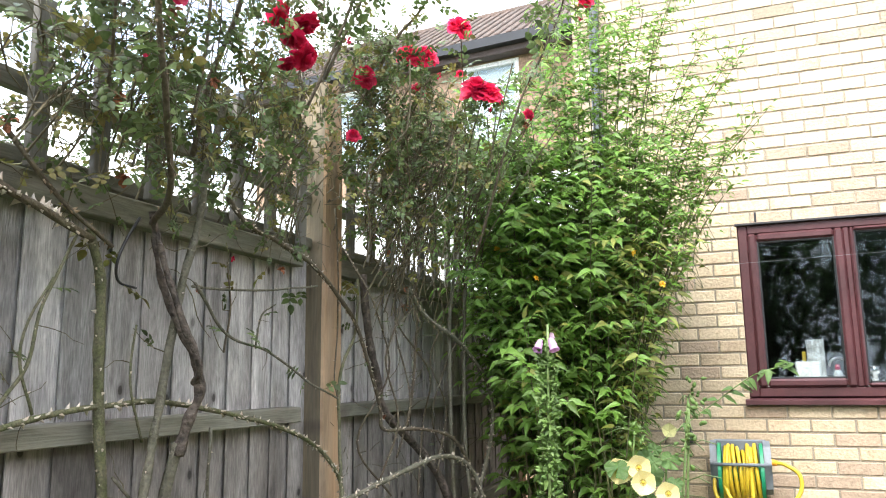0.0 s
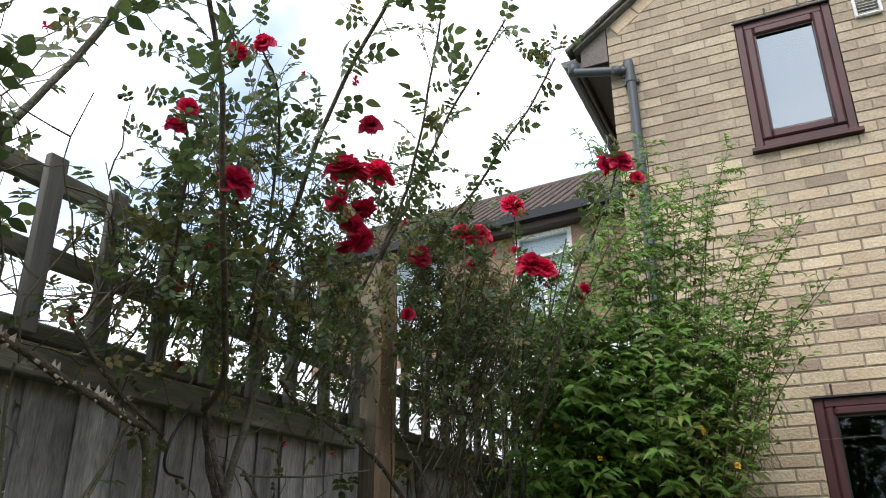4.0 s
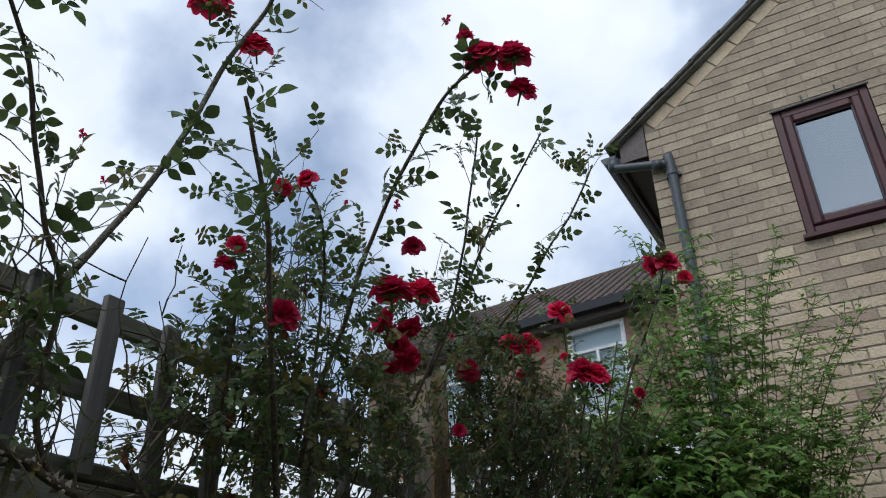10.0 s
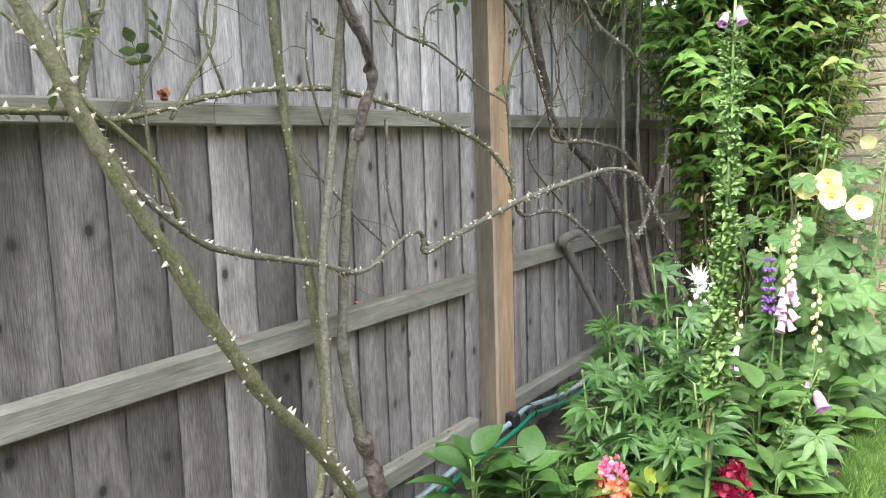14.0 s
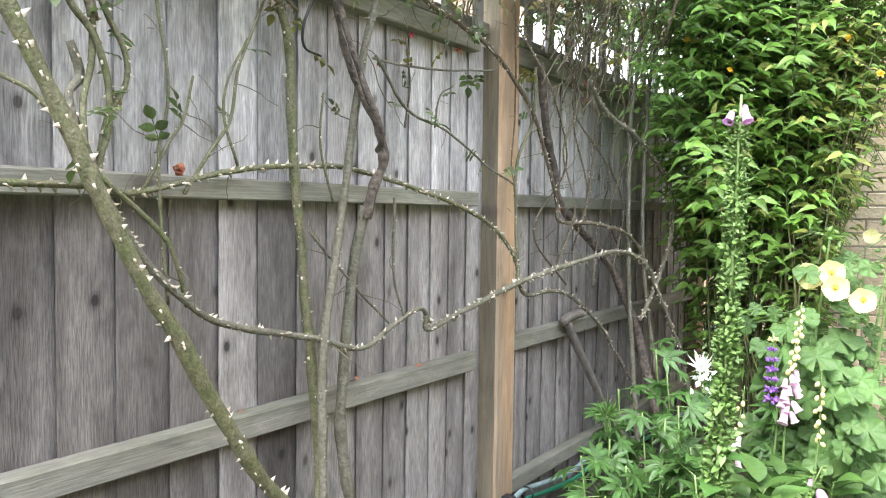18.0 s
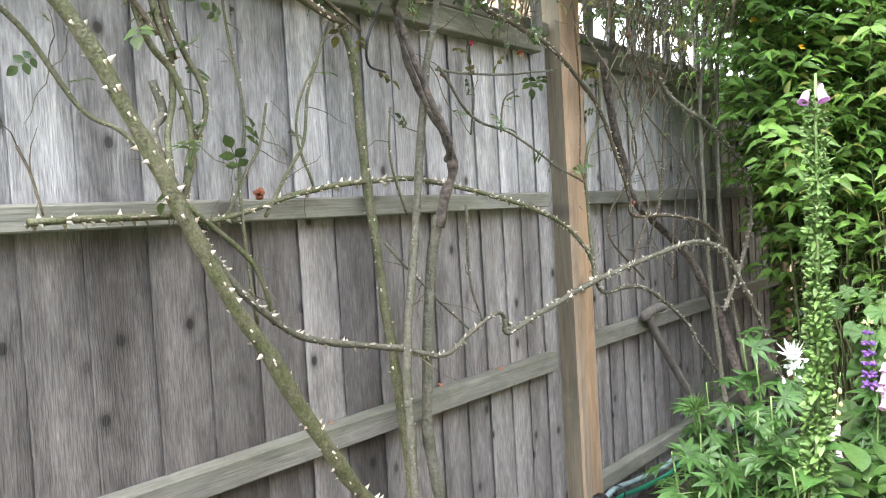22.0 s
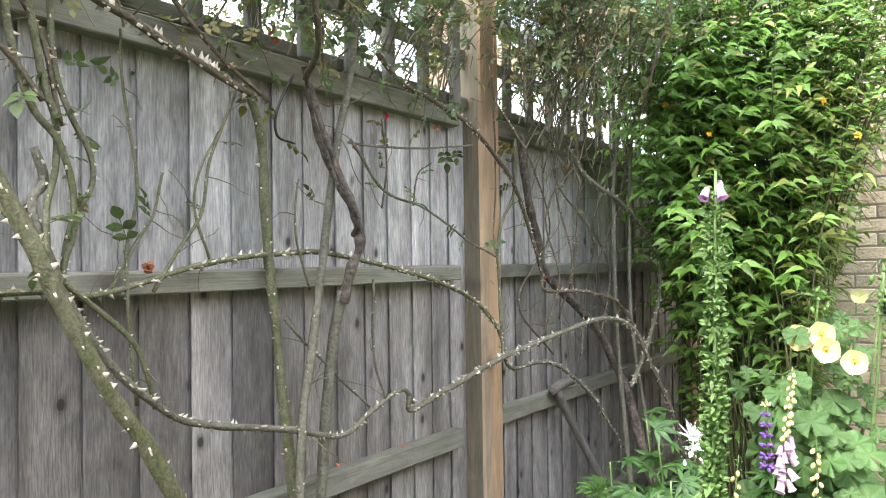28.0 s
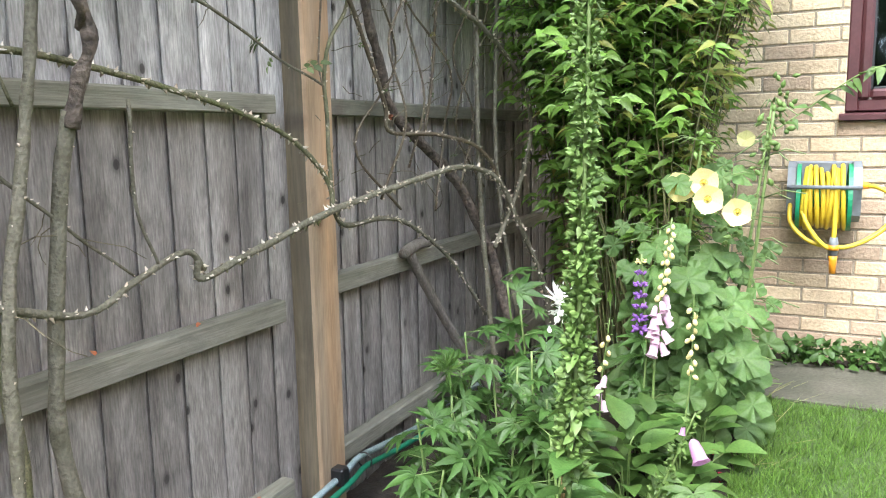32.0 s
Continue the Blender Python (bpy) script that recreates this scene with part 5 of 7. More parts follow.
# ---- second climbing rose, between post and shrub ----
rose2 = thing("climbing_rose", (0.42, 3.45, FLOOR), "old thorny rose with twiggy canes and red blooms beside the shrub", "rose", "climbing roses")
far_low = []
far_low.append(cane(rose2, [(0.44, 3.47, -0.17), (0.42, 3.43, -0.08), (0.34, 3.36, 0.22), (0.25, 3.34, 0.57), (0.18, 3.23, 0.82), (0.12, 3.10, 0.96), (0.10, 2.88, 1.09), (0.10, 2.80, 1.24), (0.10, 2.72, 1.42), (0.11, 2.66, 1.62)], 0.024, 0.014, bark_mat, 0.0, 0.03, None, "thick leaning bark-covered stem", 10, 0.35))
far_low.append(cane(rose2, [(0.45, 3.88, -0.17), (0.40, 3.67, 0.22), (0.38, 3.54, 0.47), (0.35, 3.36, 0.70), (0.32, 3.25, 0.85), (0.28, 3.03, 0.91), (0.23, 2.67, 0.87), (0.18, 2.38, 0.82), (0.13, 2.14, 0.75), (0.10, 1.97, 0.70), (0.10, 1.955, 0.745)], 0.0115, 0.0085, cane_grey, 0.0135, 0.009, None, "pale arching cane bristling with thorns", 8, 0.2))
far_low.append(cane(rose2, [(0.31, 3.30, -0.16), (0.27, 3.28, 0.34), (0.24, 3.27, 0.83), (0.23, 3.27, 1.20), (0.22, 3.31, 1.50), (0.23, 3.34, 1.69), (0.25, 3.34, 1.93), (0.27, 3.35, 2.14)], 0.011, 0.008, cane_grey, 0.008, 0.04, None, "", 8, 0.25))
far_low.append(cane(rose2, [(0.33, 3.42, 0.3), (0.27, 3.38, 0.8), (0.25, 3.40, 1.2), (0.25, 3.45, 1.66), (0.28, 3.5, 2.0)], 0.010, 0.007, cane_grey, 0.007, 0.05, None, "", 8, 0.25))
far_low.append(cane(rose2, [(0.20, 2.89, 1.59), (0.22, 3.02, 1.48), (0.25, 3.33, 1.39), (0.28, 3.63, 1.22), (0.30, 3.67, 1.04), (0.31, 3.54, 0.86), (0.31, 3.39, 0.72), (0.30, 3.26, 0.60)], 0.010, 0.009, cane_grey, 0.013, 0.012, None, "hooped cane with dense thorns", 8, 0.2))
far_low.append(cane(rose2, [(0.17, 2.40, 0.83), (0.17, 2.46, 0.77), (0.18, 2.73, 0.76), (0.20, 3.02, 0.62), (0.22, 3.16, 0.49), (0.24, 3.31, 0.33)], 0.008, 0.006, cane_grey, 0.011, 0.010, None, "", 8, 0.2))
far_low.append(cane(rose2, [(0.12, 1.80, 1.74), (0.12, 1.90, 1.68), (0.12, 2.07, 1.65), (0.13, 2.29, 1.59), (0.13, 2.55, 1.44), (0.13, 2.67, 1.28), (0.13, 2.77, 1.11), (0.14, 2.79, 1.03), (0.20, 3.00, 1.02), (0.26, 3.27, 0.95), (0.30, 3.43, 0.74)], 0.0075, 0.0075, cane_dark, 0.010, 0.011, None, "", 8, 0.2))
far_low.append(cane(rose2, [(0.10, 3.10, 1.02), (0.10, 3.17, 1.25), (0.10, 3.21, 1.50), (0.10, 3.18, 1.80)], 0.0065, 0.005, cane_dark, 0.007, 0.02))
far_low.append(cane(rose2, [(0.16, 2.41, 0.88), (0.13, 2.45, 1.05), (0.12, 2.47, 1.25), (0.11, 2.60, 1.40), (0.11, 2.62, 1.60)], 0.0065, 0.005, cane_green, 0.006, 0.03))
for k in range(6):
    y = 2.66 + 0.13 * k
    pts = [(0.12 + 0.1 * rng.random(), y + 0.1 * rng.normal(), 0.75 + 0.25 * rng.random())]
    for q in range(4):
        pts.append((0.10 + 0.14 * rng.random(), y + 0.10 * rng.normal() - 0.03 * q, pts[-1][2] + 0.2 + 0.06 * rng.random()))
    far_low.append(cane(rose2, pts, 0.0042, 0.003, cane_dark, 0.006, 0.016))
far_up = []
for pts, r in (
    ([(0.45, 3.00, 1.70), (0.68, 2.90, 2.29), (0.78, 2.87, 2.46), (0.88, 2.82, 2.62), (0.92, 2.79, 2.70)], 0.006),
    ([(0.27, 3.35, 2.10), (0.42, 3.00, 2.30), (0.53, 2.66, 2.52)], 0.005),
    ([(0.25, 3.34, 1.90), (0.35, 2.80, 2.15), (0.44, 2.46, 2.35)], 0.005),
    ([(0.30, 3.30, 1.95), (0.45, 2.95, 2.15), (0.58, 2.75, 2.30)], 0.005),
):
    far_up.append(cane(rose2, pts, r, r * 0.5, cane_dark, 0.007, 0.05, thorn_dark))
frame2 = []
for k in range(66):
    y = rng.uniform(2.35, 3.45)
    base = Vector((0.12 + 0.12 * rng.random(), y + 0.15 * rng.normal(), 1.4 + 0.5 * rng.random()))
    tip = Vector((0.20 + 0.34 * rng.random(), y - 0.10 + 0.15 * rng.normal(), 2.20 + 0.12 * rng.normal()))
    frame2.append(wiggly(base, tip, 0.06))
for k in range(6):
    base = Vector((0.28 + 0.1 * rng.random(), rng.uniform(3.0, 3.4), 1.7 + 0.2 * rng.random()))
    tip = Vector((rng.uniform(0.45, 0.85), rng.uniform(2.85, 3.3), rng.uniform(2.05, 2.5)))
    frame2.append(spline([base, base.lerp(tip, 0.5) + Vector(rand_dir()) * 0.06, tip], 6))
tshapes, leaf2 = [], []
for ln in frame2:
    for a, b in zip(ln, ln[1:]):
        tshapes.append(rod_shape(a, b, 0.0034))
tshapes += twigs(frame2, 520, 0.18, 0.0017, leaf2, 0.056, (0.02, -0.05, 0.12), 0.55, 0.085, 0.40)
tshapes += twigs(frame2, 170, 0.20, 0.0019, leaf2, 0.05, (0.02, -0.05, 0.1), 0.1, 0.085, 0.0)
tshapes += twigs(far_up, 60, 0.14, 0.0017, leaf2, 0.075, (0, 0, 0.2), 0.6)
tshapes += twigs(far_low[2:4] + far_low[6:], 110, 0.16, 0.0016, leaf2, 0.045, (0, 0, 0.1), 0.08)
leaf2 = [s for s in leaf2 if not open_by_post(s[0]) and not (s[0][2] < 1.9 and rng.random() < 0.3)]
tshapes = [s for s in tshapes if not open_by_post(s[0][0]) and not (s[0][0][2] < 1.8 and rng.random() < 0.2)]
green2, pale2 = [], []
for s in leaf2:
    (pale2 if rng.random() < 0.2 else green2).append(s)
for ln in far_up:
    leaves_along(ln, 0.05, 0.095, green2, 0.01, 0.3)
leafy("foliage", [scatter(ROSE_LEAF, green2)], rose_leaf_mat, rose2, "small dark green leaves")
leafy("yellowing_foliage", [scatter(ROSE_LEAF, pale2)], rose_leaf_pale, rose2, "yellowing leaves")
leafy("twig_tangle", tshapes, twig_mat, rose2, "tangle of thin dry twigs")
for b in ((0.53, 2.64, 2.55, 0.10), (0.41, 2.43, 2.37, 0.09), (0.46, 2.46, 2.37, 0.09), (0.56, 2.74, 2.33, 0.12), (0.60, 2.76, 2.31, 0.115), (0.87, 2.77, 2.72, 0.086), (0.94, 2.78, 2.72, 0.097), (0.99, 2.82, 2.66, 0.063), (0.96, 2.84, 2.60, 0.04), (0.51, 2.70, 2.39, 0.046), (0.72, 2.92, 2.27, 0.053), (0.39, 2.57, 2.30, 0.066), (0.46, 2.59, 2.35, 0.044), (0.60, 2.78, 2.26, 0.037)):
    bloom(rose2, *b)
for b in ((0.12, 2.72, 1.78, 0.05), (0.12, 2.86, 1.74, 0.04), (0.14, 3.00, 1.60, 0.035), (0.16, 2.95, 1.52, 0.04), (0.70, 2.95, 2.24, 0.04), (0.13, 2.80, 1.08, 0.03)):
    bloom(rose2, *b, WILT)

# ---- large shrub in the corner by the house ----
shrub = thing("kerria_shrub", (0.72, 3.95, FLOOR), "tall dense green shrub with arching leafy shoots by the house", "shrub")
stems, sl, sp = [], [], []


def shrub_edge(z):
    """How far the leaves reach along the house wall at a height."""
    return float(np.interp(z, (0.6, 0.9, 1.3, 1.65, 2.0, 2.5, 3.0), (0.96, 1.0, 1.10, 1.24, 1.46, 1.74, 1.62)))


def serrate_leaf(w=0.46, droop=0.38, fold=0.10):
    """An oval toothed leaf with a long tip, folded along its midrib."""
    rows = ((0.07, 0.27), (0.17, 0.45), (0.24, 0.41), (0.31, 0.50), (0.40, 0.42), (0.48, 0.43), (0.58, 0.30), (0.66, 0.29), (0.78, 0.13))
    v, t = [(0, 0, 0)], []
    for y, half in rows:
        z = -droop * y * y
        v += [(-w * half, y + 0.03, z + fold * half * 2), (0, y, z), (w * half, y + 0.03, z + fold * half * 2)]
    v.append((0, 1.0, -droop * 1.1))
    t += [(0, 2, 1), (0, 3, 2)]
    for i in range(len(rows) - 1):
        a = 1 + 3 * i
        t += [(a, a + 1, a + 4), (a, a + 4, a + 3), (a + 1, a + 2, a + 5), (a + 1, a + 5, a + 4)]
    a = 1 + 3 * (len(rows) - 1)
    t += [(a, a + 1, a + 3), (a + 1, a + 2, a + 3)]
    return np.array(v, float), np.array(t, int)


for k in range(96):
    a = rng.uniform(0, 2 * math.pi)
    r0 = 0.26 * math.sqrt(rng.random())
    b = Vector((0.72 + r0 * math.cos(a), 3.98 + r0 * math.sin(a) * 0.9, FLOOR - 0.02))
    h = rng.uniform(1.2, 2.75)
    lean = rng.uniform(0.15, 0.62) * (1.15 if h < 2.3 else 0.75)
    aa = a + rng.normal() * 0.5
    tip = Vector((min(max(b.x + lean * math.cos(aa), 0.14), 1.32), min(b.y + lean * 0.85 * math.sin(aa), 4.68), h))
    mid = b.lerp(tip, 0.55) + Vector((-0.06 * math.cos(aa) + 0.04 * rng.normal(), -0.06 * math.sin(aa) + 0.04 * rng.normal(), 0.18))
    stems.append((spline([b, b.lerp(mid, 0.5) + Vector((0.035 * rng.normal(), 0.035 * rng.normal(), 0)), mid, tip], 7), h))
for x, y, z in ((1.26, 3.75, 3.08), (1.30, 3.8, 3.22), (1.69, 3.8, 2.50), (1.55, 3.75, 2.72), (1.59, 3.8, 2.42), (1.49, 3.8, 2.72), (0.60, 3.7, 3.38), (0.95, 3.75, 3.0), (1.12, 3.7, 3.0), (1.40, 3.85, 2.9), (1.62, 3.8, 2.26), (1.56, 3.85, 2.02), (1.50, 3.7, 1.86), (1.47, 3.8, 1.70), (1.39, 3.75, 1.52), (0.85, 3.8, 3.1), (1.05, 3.9, 3.15), (1.32, 3.7, 1.35)):
    b = Vector((0.80, 3.98, FLOOR))
    stems.append((spline([b, Vector((0.82 + 0.2 * (x - 0.8), 3.9, z * 0.5)), Vector((0.8 + 0.62 * (x - 0.8), 3.85, z * 0.84)), Vector((x, y, z))], 8), z + 0.6))
for k in range(22):
    b = Vector((0.66 + 0.08 * rng.normal(), 3.92 + 0.08 * rng.normal(), FLOOR))
    tip = Vector((rng.uniform(0.30, 0.85), rng.uniform(3.3, 3.75), rng.uniform(1.9, 2.75)))
    stems.append((spline([b, b.lerp(tip, 0.5) + Vector((0.03 * rng.normal(), 0.1, 0.12)), b.lerp(tip, 0.8) + Vector((0, 0.04, 0.06)), tip], 7), tip.z))
for x, y, z in ((0.70, 3.55, 2.95), (0.80, 3.6, 3.15), (0.92, 3.65, 3.25), (0.66, 3.45, 2.7), (1.02, 3.6, 2.9), (0.86, 3.5, 2.75), (1.18, 3.6, 2.85), (1.3, 3.65, 2.6)):
    b = Vector((0.75, 3.95, FLOOR))
    stems.append((spline([b, Vector((0.5 * b.x + 0.5 * x, 3.85, z * 0.55)), Vector((0.2 * b.x + 0.8 * x, 3.72, z * 0.85)), Vector((x, y, z))], 9), z + 0.6))
stem_geo = []
for line, h in stems:
    n = len(line)
    for i in range(n - 1):
        if line[i + 1].x < shrub_edge(line[i + 1].z) - 0.06:
            stem_geo.append(rod_shape(line[i], line[i + 1], 0.0062 * (1 - 0.75 * i / n)))
    for i in range(3, n):
        p0 = line[i]
        if p0.z < (1.0 if p0.x < 0.82 and p0.y < 3.95 else 0.4) + 0.22 * rng.normal():
            continue
        d0 = (line[i] - line[i - 1]).normalized()
        for s in range(3):
            if rng.random() < (0.2 if p0.z < 1.6 else 0.04):
                continue
            side = Vector(rand_dir(0.1))
            out = (side - d0 * side.dot(d0)).normalized()
            length = rng.uniform(0.07, 0.26) * (1.0 if p0.z < 2.3 else 0.5)
            td = (out * 0.9 + d0 * (0.55 if s < 2 or i < n - 1 else 1.5)).normalized()
            end = p0 + td * length + Vector((0, 0, -0.22 * length))
            if end.x < shrub_edge(end.z) - 0.06:
                stem_geo.append(rod_shape(p0, end, 0.0016))
            sv = td.cross(Vector((0, 0, 1))).normalized()
            small = float(np.interp(p0.z, (1.5, 2.6), (0.080, 0.052))) * (0.66 if p0.x > 0.98 + 0.12 * rng.random() else 1.0)
            m = max(2, int(length / (small * 0.42)))
            for q in range(m + 1):
                p = p0.lerp(end, min((q + 0.7) / m, 1.0))
                past = (p.x - shrub_edge(p.z)) / 0.36 + 1
                if p.x < 0.06 or p.y > 4.79 or past > 0.25 + 0.75 * rng.random():
                    continue
                turned = sv * (0.85 if q % 2 else -0.85) if q < m else Vector((0, 0, 0))
                ld = td * 0.55 + turned + Vector((0.05, -0.15, -0.30)) + Vector(rand_dir()) * 0.22
                face_out = np.array((0.75 * (p.x - 0.72) + 0.1, 0.75 * (p.y - 4.0) - 0.25, 0.75))
                gold = rng.random() < (0.38 if p.x > 0.88 and p.z < 1.9 else 0.07)
                (sp if gold else sl).append((p, np.array(ld), face_out + rand_dir() * 0.45, small * rng.uniform(0.65, 1.15)))
KERRIA_LEAF = serrate_leaf(0.40)
leafy("cane_thicket", stem_geo, shrub_stem, shrub, "slender green stems")
leafy("foliage", [scatter(KERRIA_LEAF, sl)], bush_leaf_mat, shrub, "pointed bright green leaves")
leafy("yellow_foliage", [scatter(KERRIA_LEAF, sp)], bush_leaf_pale, shrub, "yellow-green leaves")
yellow_petal = material("yellow_petal", (0.80, 0.42, 0.02), 0.5, spots=(0.75, 0.5, 0.03), scale=20, vary=0.1)
POM = bloom_shape(33, 16).mesh("blossom", yellow_petal, True)
for x, y, z in ((0.42, 3.42, 1.82), (0.40, 3.6, 2.28), (0.62, 3.35, 1.66), (1.05, 3.4, 1.75), (1.15, 3.5, 1.62)):
    piece("blossom", POM, shrub, (x, y, z), (0.03,) * 3, tuple(rand_dir()))

# ---- bed flowers ----
def petal_mat(name, base, spots, light=0.3):
    return material(name, base, 0.5, spots=spots, scale=30, bump=0.1, bump_scale=120, vary=0.1, fine=0.08, through_light=light)


cream = petal_mat("cream_petal", (0.82, 0.75, 0.43), (0.78, 0.67, 0.29))
pinkmat = petal_mat("pale_pink_petal", (0.72, 0.55, 0.67), (0.66, 0.42, 0.58))
mauve = petal_mat("mauve_petal", (0.57, 0.34, 0.58), (0.50, 0.24, 0.48))
purple = petal_mat("purple_petal", (0.24, 0.10, 0.42), (0.31, 0.14, 0.46))
white_petal = petal_mat("white_petal", (0.80, 0.80, 0.78), (0.7, 0.72, 0.66))
coral = petal_mat("coral_petal", (0.78, 0.22, 0.18), (0.80, 0.32, 0.10))
pinkred = petal_mat("pink_petal", (0.70, 0.12, 0.26), (0.72, 0.22, 0.3))
crimson = petal_mat("crimson_petal", (0.30, 0.004, 0.042), (0.36, 0.008, 0.055))
lemon = petal_mat("lemon_centre", (0.70, 0.55, 0.08), (0.62, 0.45, 0.06))
pod_mat = leafmat("green_pod", (0.10, 0.18, 0.042), (0.13, 0.205, 0.055), 0.25, 0.55, 0.15)
bamboo = material("bamboo_cane", (0.42, 0.29, 0.15), 0.6, spots=(0.34, 0.23, 0.11), scale=15, stretch=(6, 6, 0.6))


def stem_curve(base, top, bend=0.03):
    b, t = Vector(base), Vector(top)
    m = b.lerp(t, 0.5) + Vector((rng.normal() * bend, rng.normal() * bend, 0))
    return spline([b, m, t], 8)


BELL = Geo()
for ring, (z, r) in enumerate(((0.0, 0.10), (-0.12, 0.21), (-0.45, 0.275), (-0.82, 0.30), (-1.0, 0.38))):
    for k in range(10):
        a = k * math.pi / 5
        rr = r * (1 + (0.12 if ring == 4 and k % 2 else 0))
        BELL.v.append((rr * math.cos(a), rr * math.sin(a), z))
for ring in range(4):
    for k in range(10):
        a, b = ring * 10 + k, ring * 10 + (k + 1) % 10
        BELL.f.append((a, b, b + 10, a + 10))
BELL.f.append(tuple(range(10)))
bell_mesh = {m.name: Geo().add(BELL.v, BELL.f).mesh("bell", m, True) for m in (pinkmat, mauve, cream, white_petal)}
bud_mesh = Geo().tube([(0, 0, 0), (0, 0, -0.25), (0, 0, -0.6), (0, 0, -0.9), (0, 0, -1.0)], [0.10, 0.30, 0.36, 0.22, 0.05], 8).mesh("bud", cream, True)
POD = Geo().tube([(0, 0, 0), (0, 0, 0.35), (0, 0, 0.7), (0, 0, 1.0), (0, 0, 1.25)], [0.14, 0.36, 0.34, 0.16, 0.03], 6)
POD_S = (np.array(POD.v), np.array([q for f in POD.f for q in ([(f[0], f[i], f[i + 1]) for i in range(1, len(f) - 1)])]))


def spire(name, label, category, base, top, pods, leaves, bells, stem_r=0.006):
    """A tall flower spike: stem, seed pods or buds on it, hanging bells, leaves at the foot."""
    t = thing(name, base, label, category)
    line = stem_curve(base, top, 0.015)
    part("stem", Geo().tube(line, [stem_r * (1 - 0.6 * i / len(line)) for i in range(len(line))], 7), green_stem, t, "", True)
    n = len(line)

    def at(f):
        i = min(int(f * (n - 1)), n - 2)
        return line[i].lerp(line[i + 1], f * (n - 1) - i)
    if pods:
        f0, f1, count, size, mat = pods
        spots, bracts = [], []
        for k in range(count):
            f = f0 + (f1 - f0) * k / count
            a = k * 2.4 + rng.normal() * 0.4
            out = Vector((math.cos(a), math.sin(a), 0.2 + 0.5 * rng.random()))
            p = at(f) + out * size * 0.62 * rng.uniform(0.4, 1.7)
            s = size * (1.15 - 0.6 * f) * rng.uniform(0.8, 1.2)
            spots.append((p, np.array((-math.sin(a), math.cos(a), 0.0)), np.array(out), s))
            for q in (-0.5, 0.5):
                bracts.append((p, np.array((math.cos(a + q), math.sin(a + q), 0.1 + 0.9 * rng.normal())), np.array((0, 0, 1.0)) + rand_dir() * 0.8, s * rng.uniform(1.2, 2.1)))
        leafy("seed_pod_ruff", [scatter(POD_S, spots)], mat, t, "rows of plump green seed pods")
        leafy("bract_ruff", [scatter(leaf_shape(0.45, 0.1, 0.05), bracts)], pod_mat, t)
    for f, side, size, mname in bells:
        p = at(f) + Vector(side) * 1.0
        d = Vector((side[0], side[1], -0.03)).normalized()
        size *= 1.05
        closed = mname == "cream_petal"
        size *= 0.62 if closed else 1.0
        piece("bud" if closed else "bell", bud_mesh if closed else bell_mesh[mname], t, p, (size,) * 3, Vector((-d.x + 0.25 * rng.normal(), -d.y + 0.25 * rng.normal(), 0.6 + 0.7 * rng.random())).to_track_quat("Z", "Y").to_euler())
    if leaves:
        shape, count, size, mat, rise = leaves
        spots = []
        for k in range(count):
            a = k * 2.4 + rng.random()
            f = rise * k / count
            p = at(f)
            spots.append((p, np.array((math.cos(a), math.sin(a), 0.55 - 0.4 * rng.random())), np.array((0, 0, 1.0)) + rand_dir() * 0.3, size * rng.uniform(0.7, 1.2)))
        leafy("foliage", [scatter(shape, spots)], mat, t)
    return t


ring = [(0.016 * math.cos(a), 0.016 * math.sin(a), -0.01) for a in (0.3, 1.5, 2.8, 4.0, 5.2)]
spire("foxglove", "tall foxglove gone to green seed pods with one mauve bell", "foxglove", (0.90, 2.10, FLOOR), (0.965, 2.10, 1.365), (0.30, 0.97, 420, 0.022, pod_mat), (BROAD_LEAF, 24, 0.095, bed_leaf_mat, 0.40), [(0.975, (0.012, -0.02, 0.0), 0.036, "mauve_petal"), (0.972, (-0.016, -0.014, 0.0), 0.034, "mauve_petal"), (0.985, (0.006, 0.018, 0.0), 0.028, "pale_pink_petal")], 0.008)
bells = []
for k in range(34):
    f = 0.53 + 0.0135 * k + 0.006 * rng.normal()
    a = -1.2 + 1.5 * math.sin(k * 2.1) + 0.3 * rng.normal()
    out = 0.016 if k < 14 else 0.008
    bells.append((f, (out * math.cos(a), out * math.sin(a), 0.0), 0.044 * (1.06 - 0.012 * k) * rng.uniform(0.8, 1.15), "pale_pink_petal" if k < 14 else "cream_petal"))
spire("foxglove", "pale pink flowering foxglove spike with creamy buds", "foxglove", (0.90, 3.20, FLOOR), (0.95, 3.18, 0.74), (0.86, 1.0, 14, 0.012, pod_mat), (BROAD_LEAF, 24, 0.12, bed_leaf_mat, 0.3), bells)
spire("foxglove", "small pale foxglove spike with cream buds", "foxglove", (0.98, 3.15, FLOOR), (1.03, 3.15, 0.50), (0.9, 1.0, 8, 0.012, pod_mat), None, [(0.58 + 0.027 * k, (0.008 * math.cos(k * 2.2), 0.008 * math.sin(k * 2.2), 0.0), 0.036, "cream_petal") for k in range(14)], 0.004)
spire("foxglove", "half-faded cream foxglove spike in the bed", "foxglove", (0.80, 2.98, FLOOR), (0.80, 2.98, 0.44), (0.9, 1.0, 6, 0.012, pod_mat), None, [(0.55 + 0.045 * k, (0.010 * math.cos(k * 2.2), 0.010 * math.sin(k * 2.2), 0.0), 0.034, "cream_petal" if k > 3 else "pale_pink_petal") for k in range(9)], 0.004)
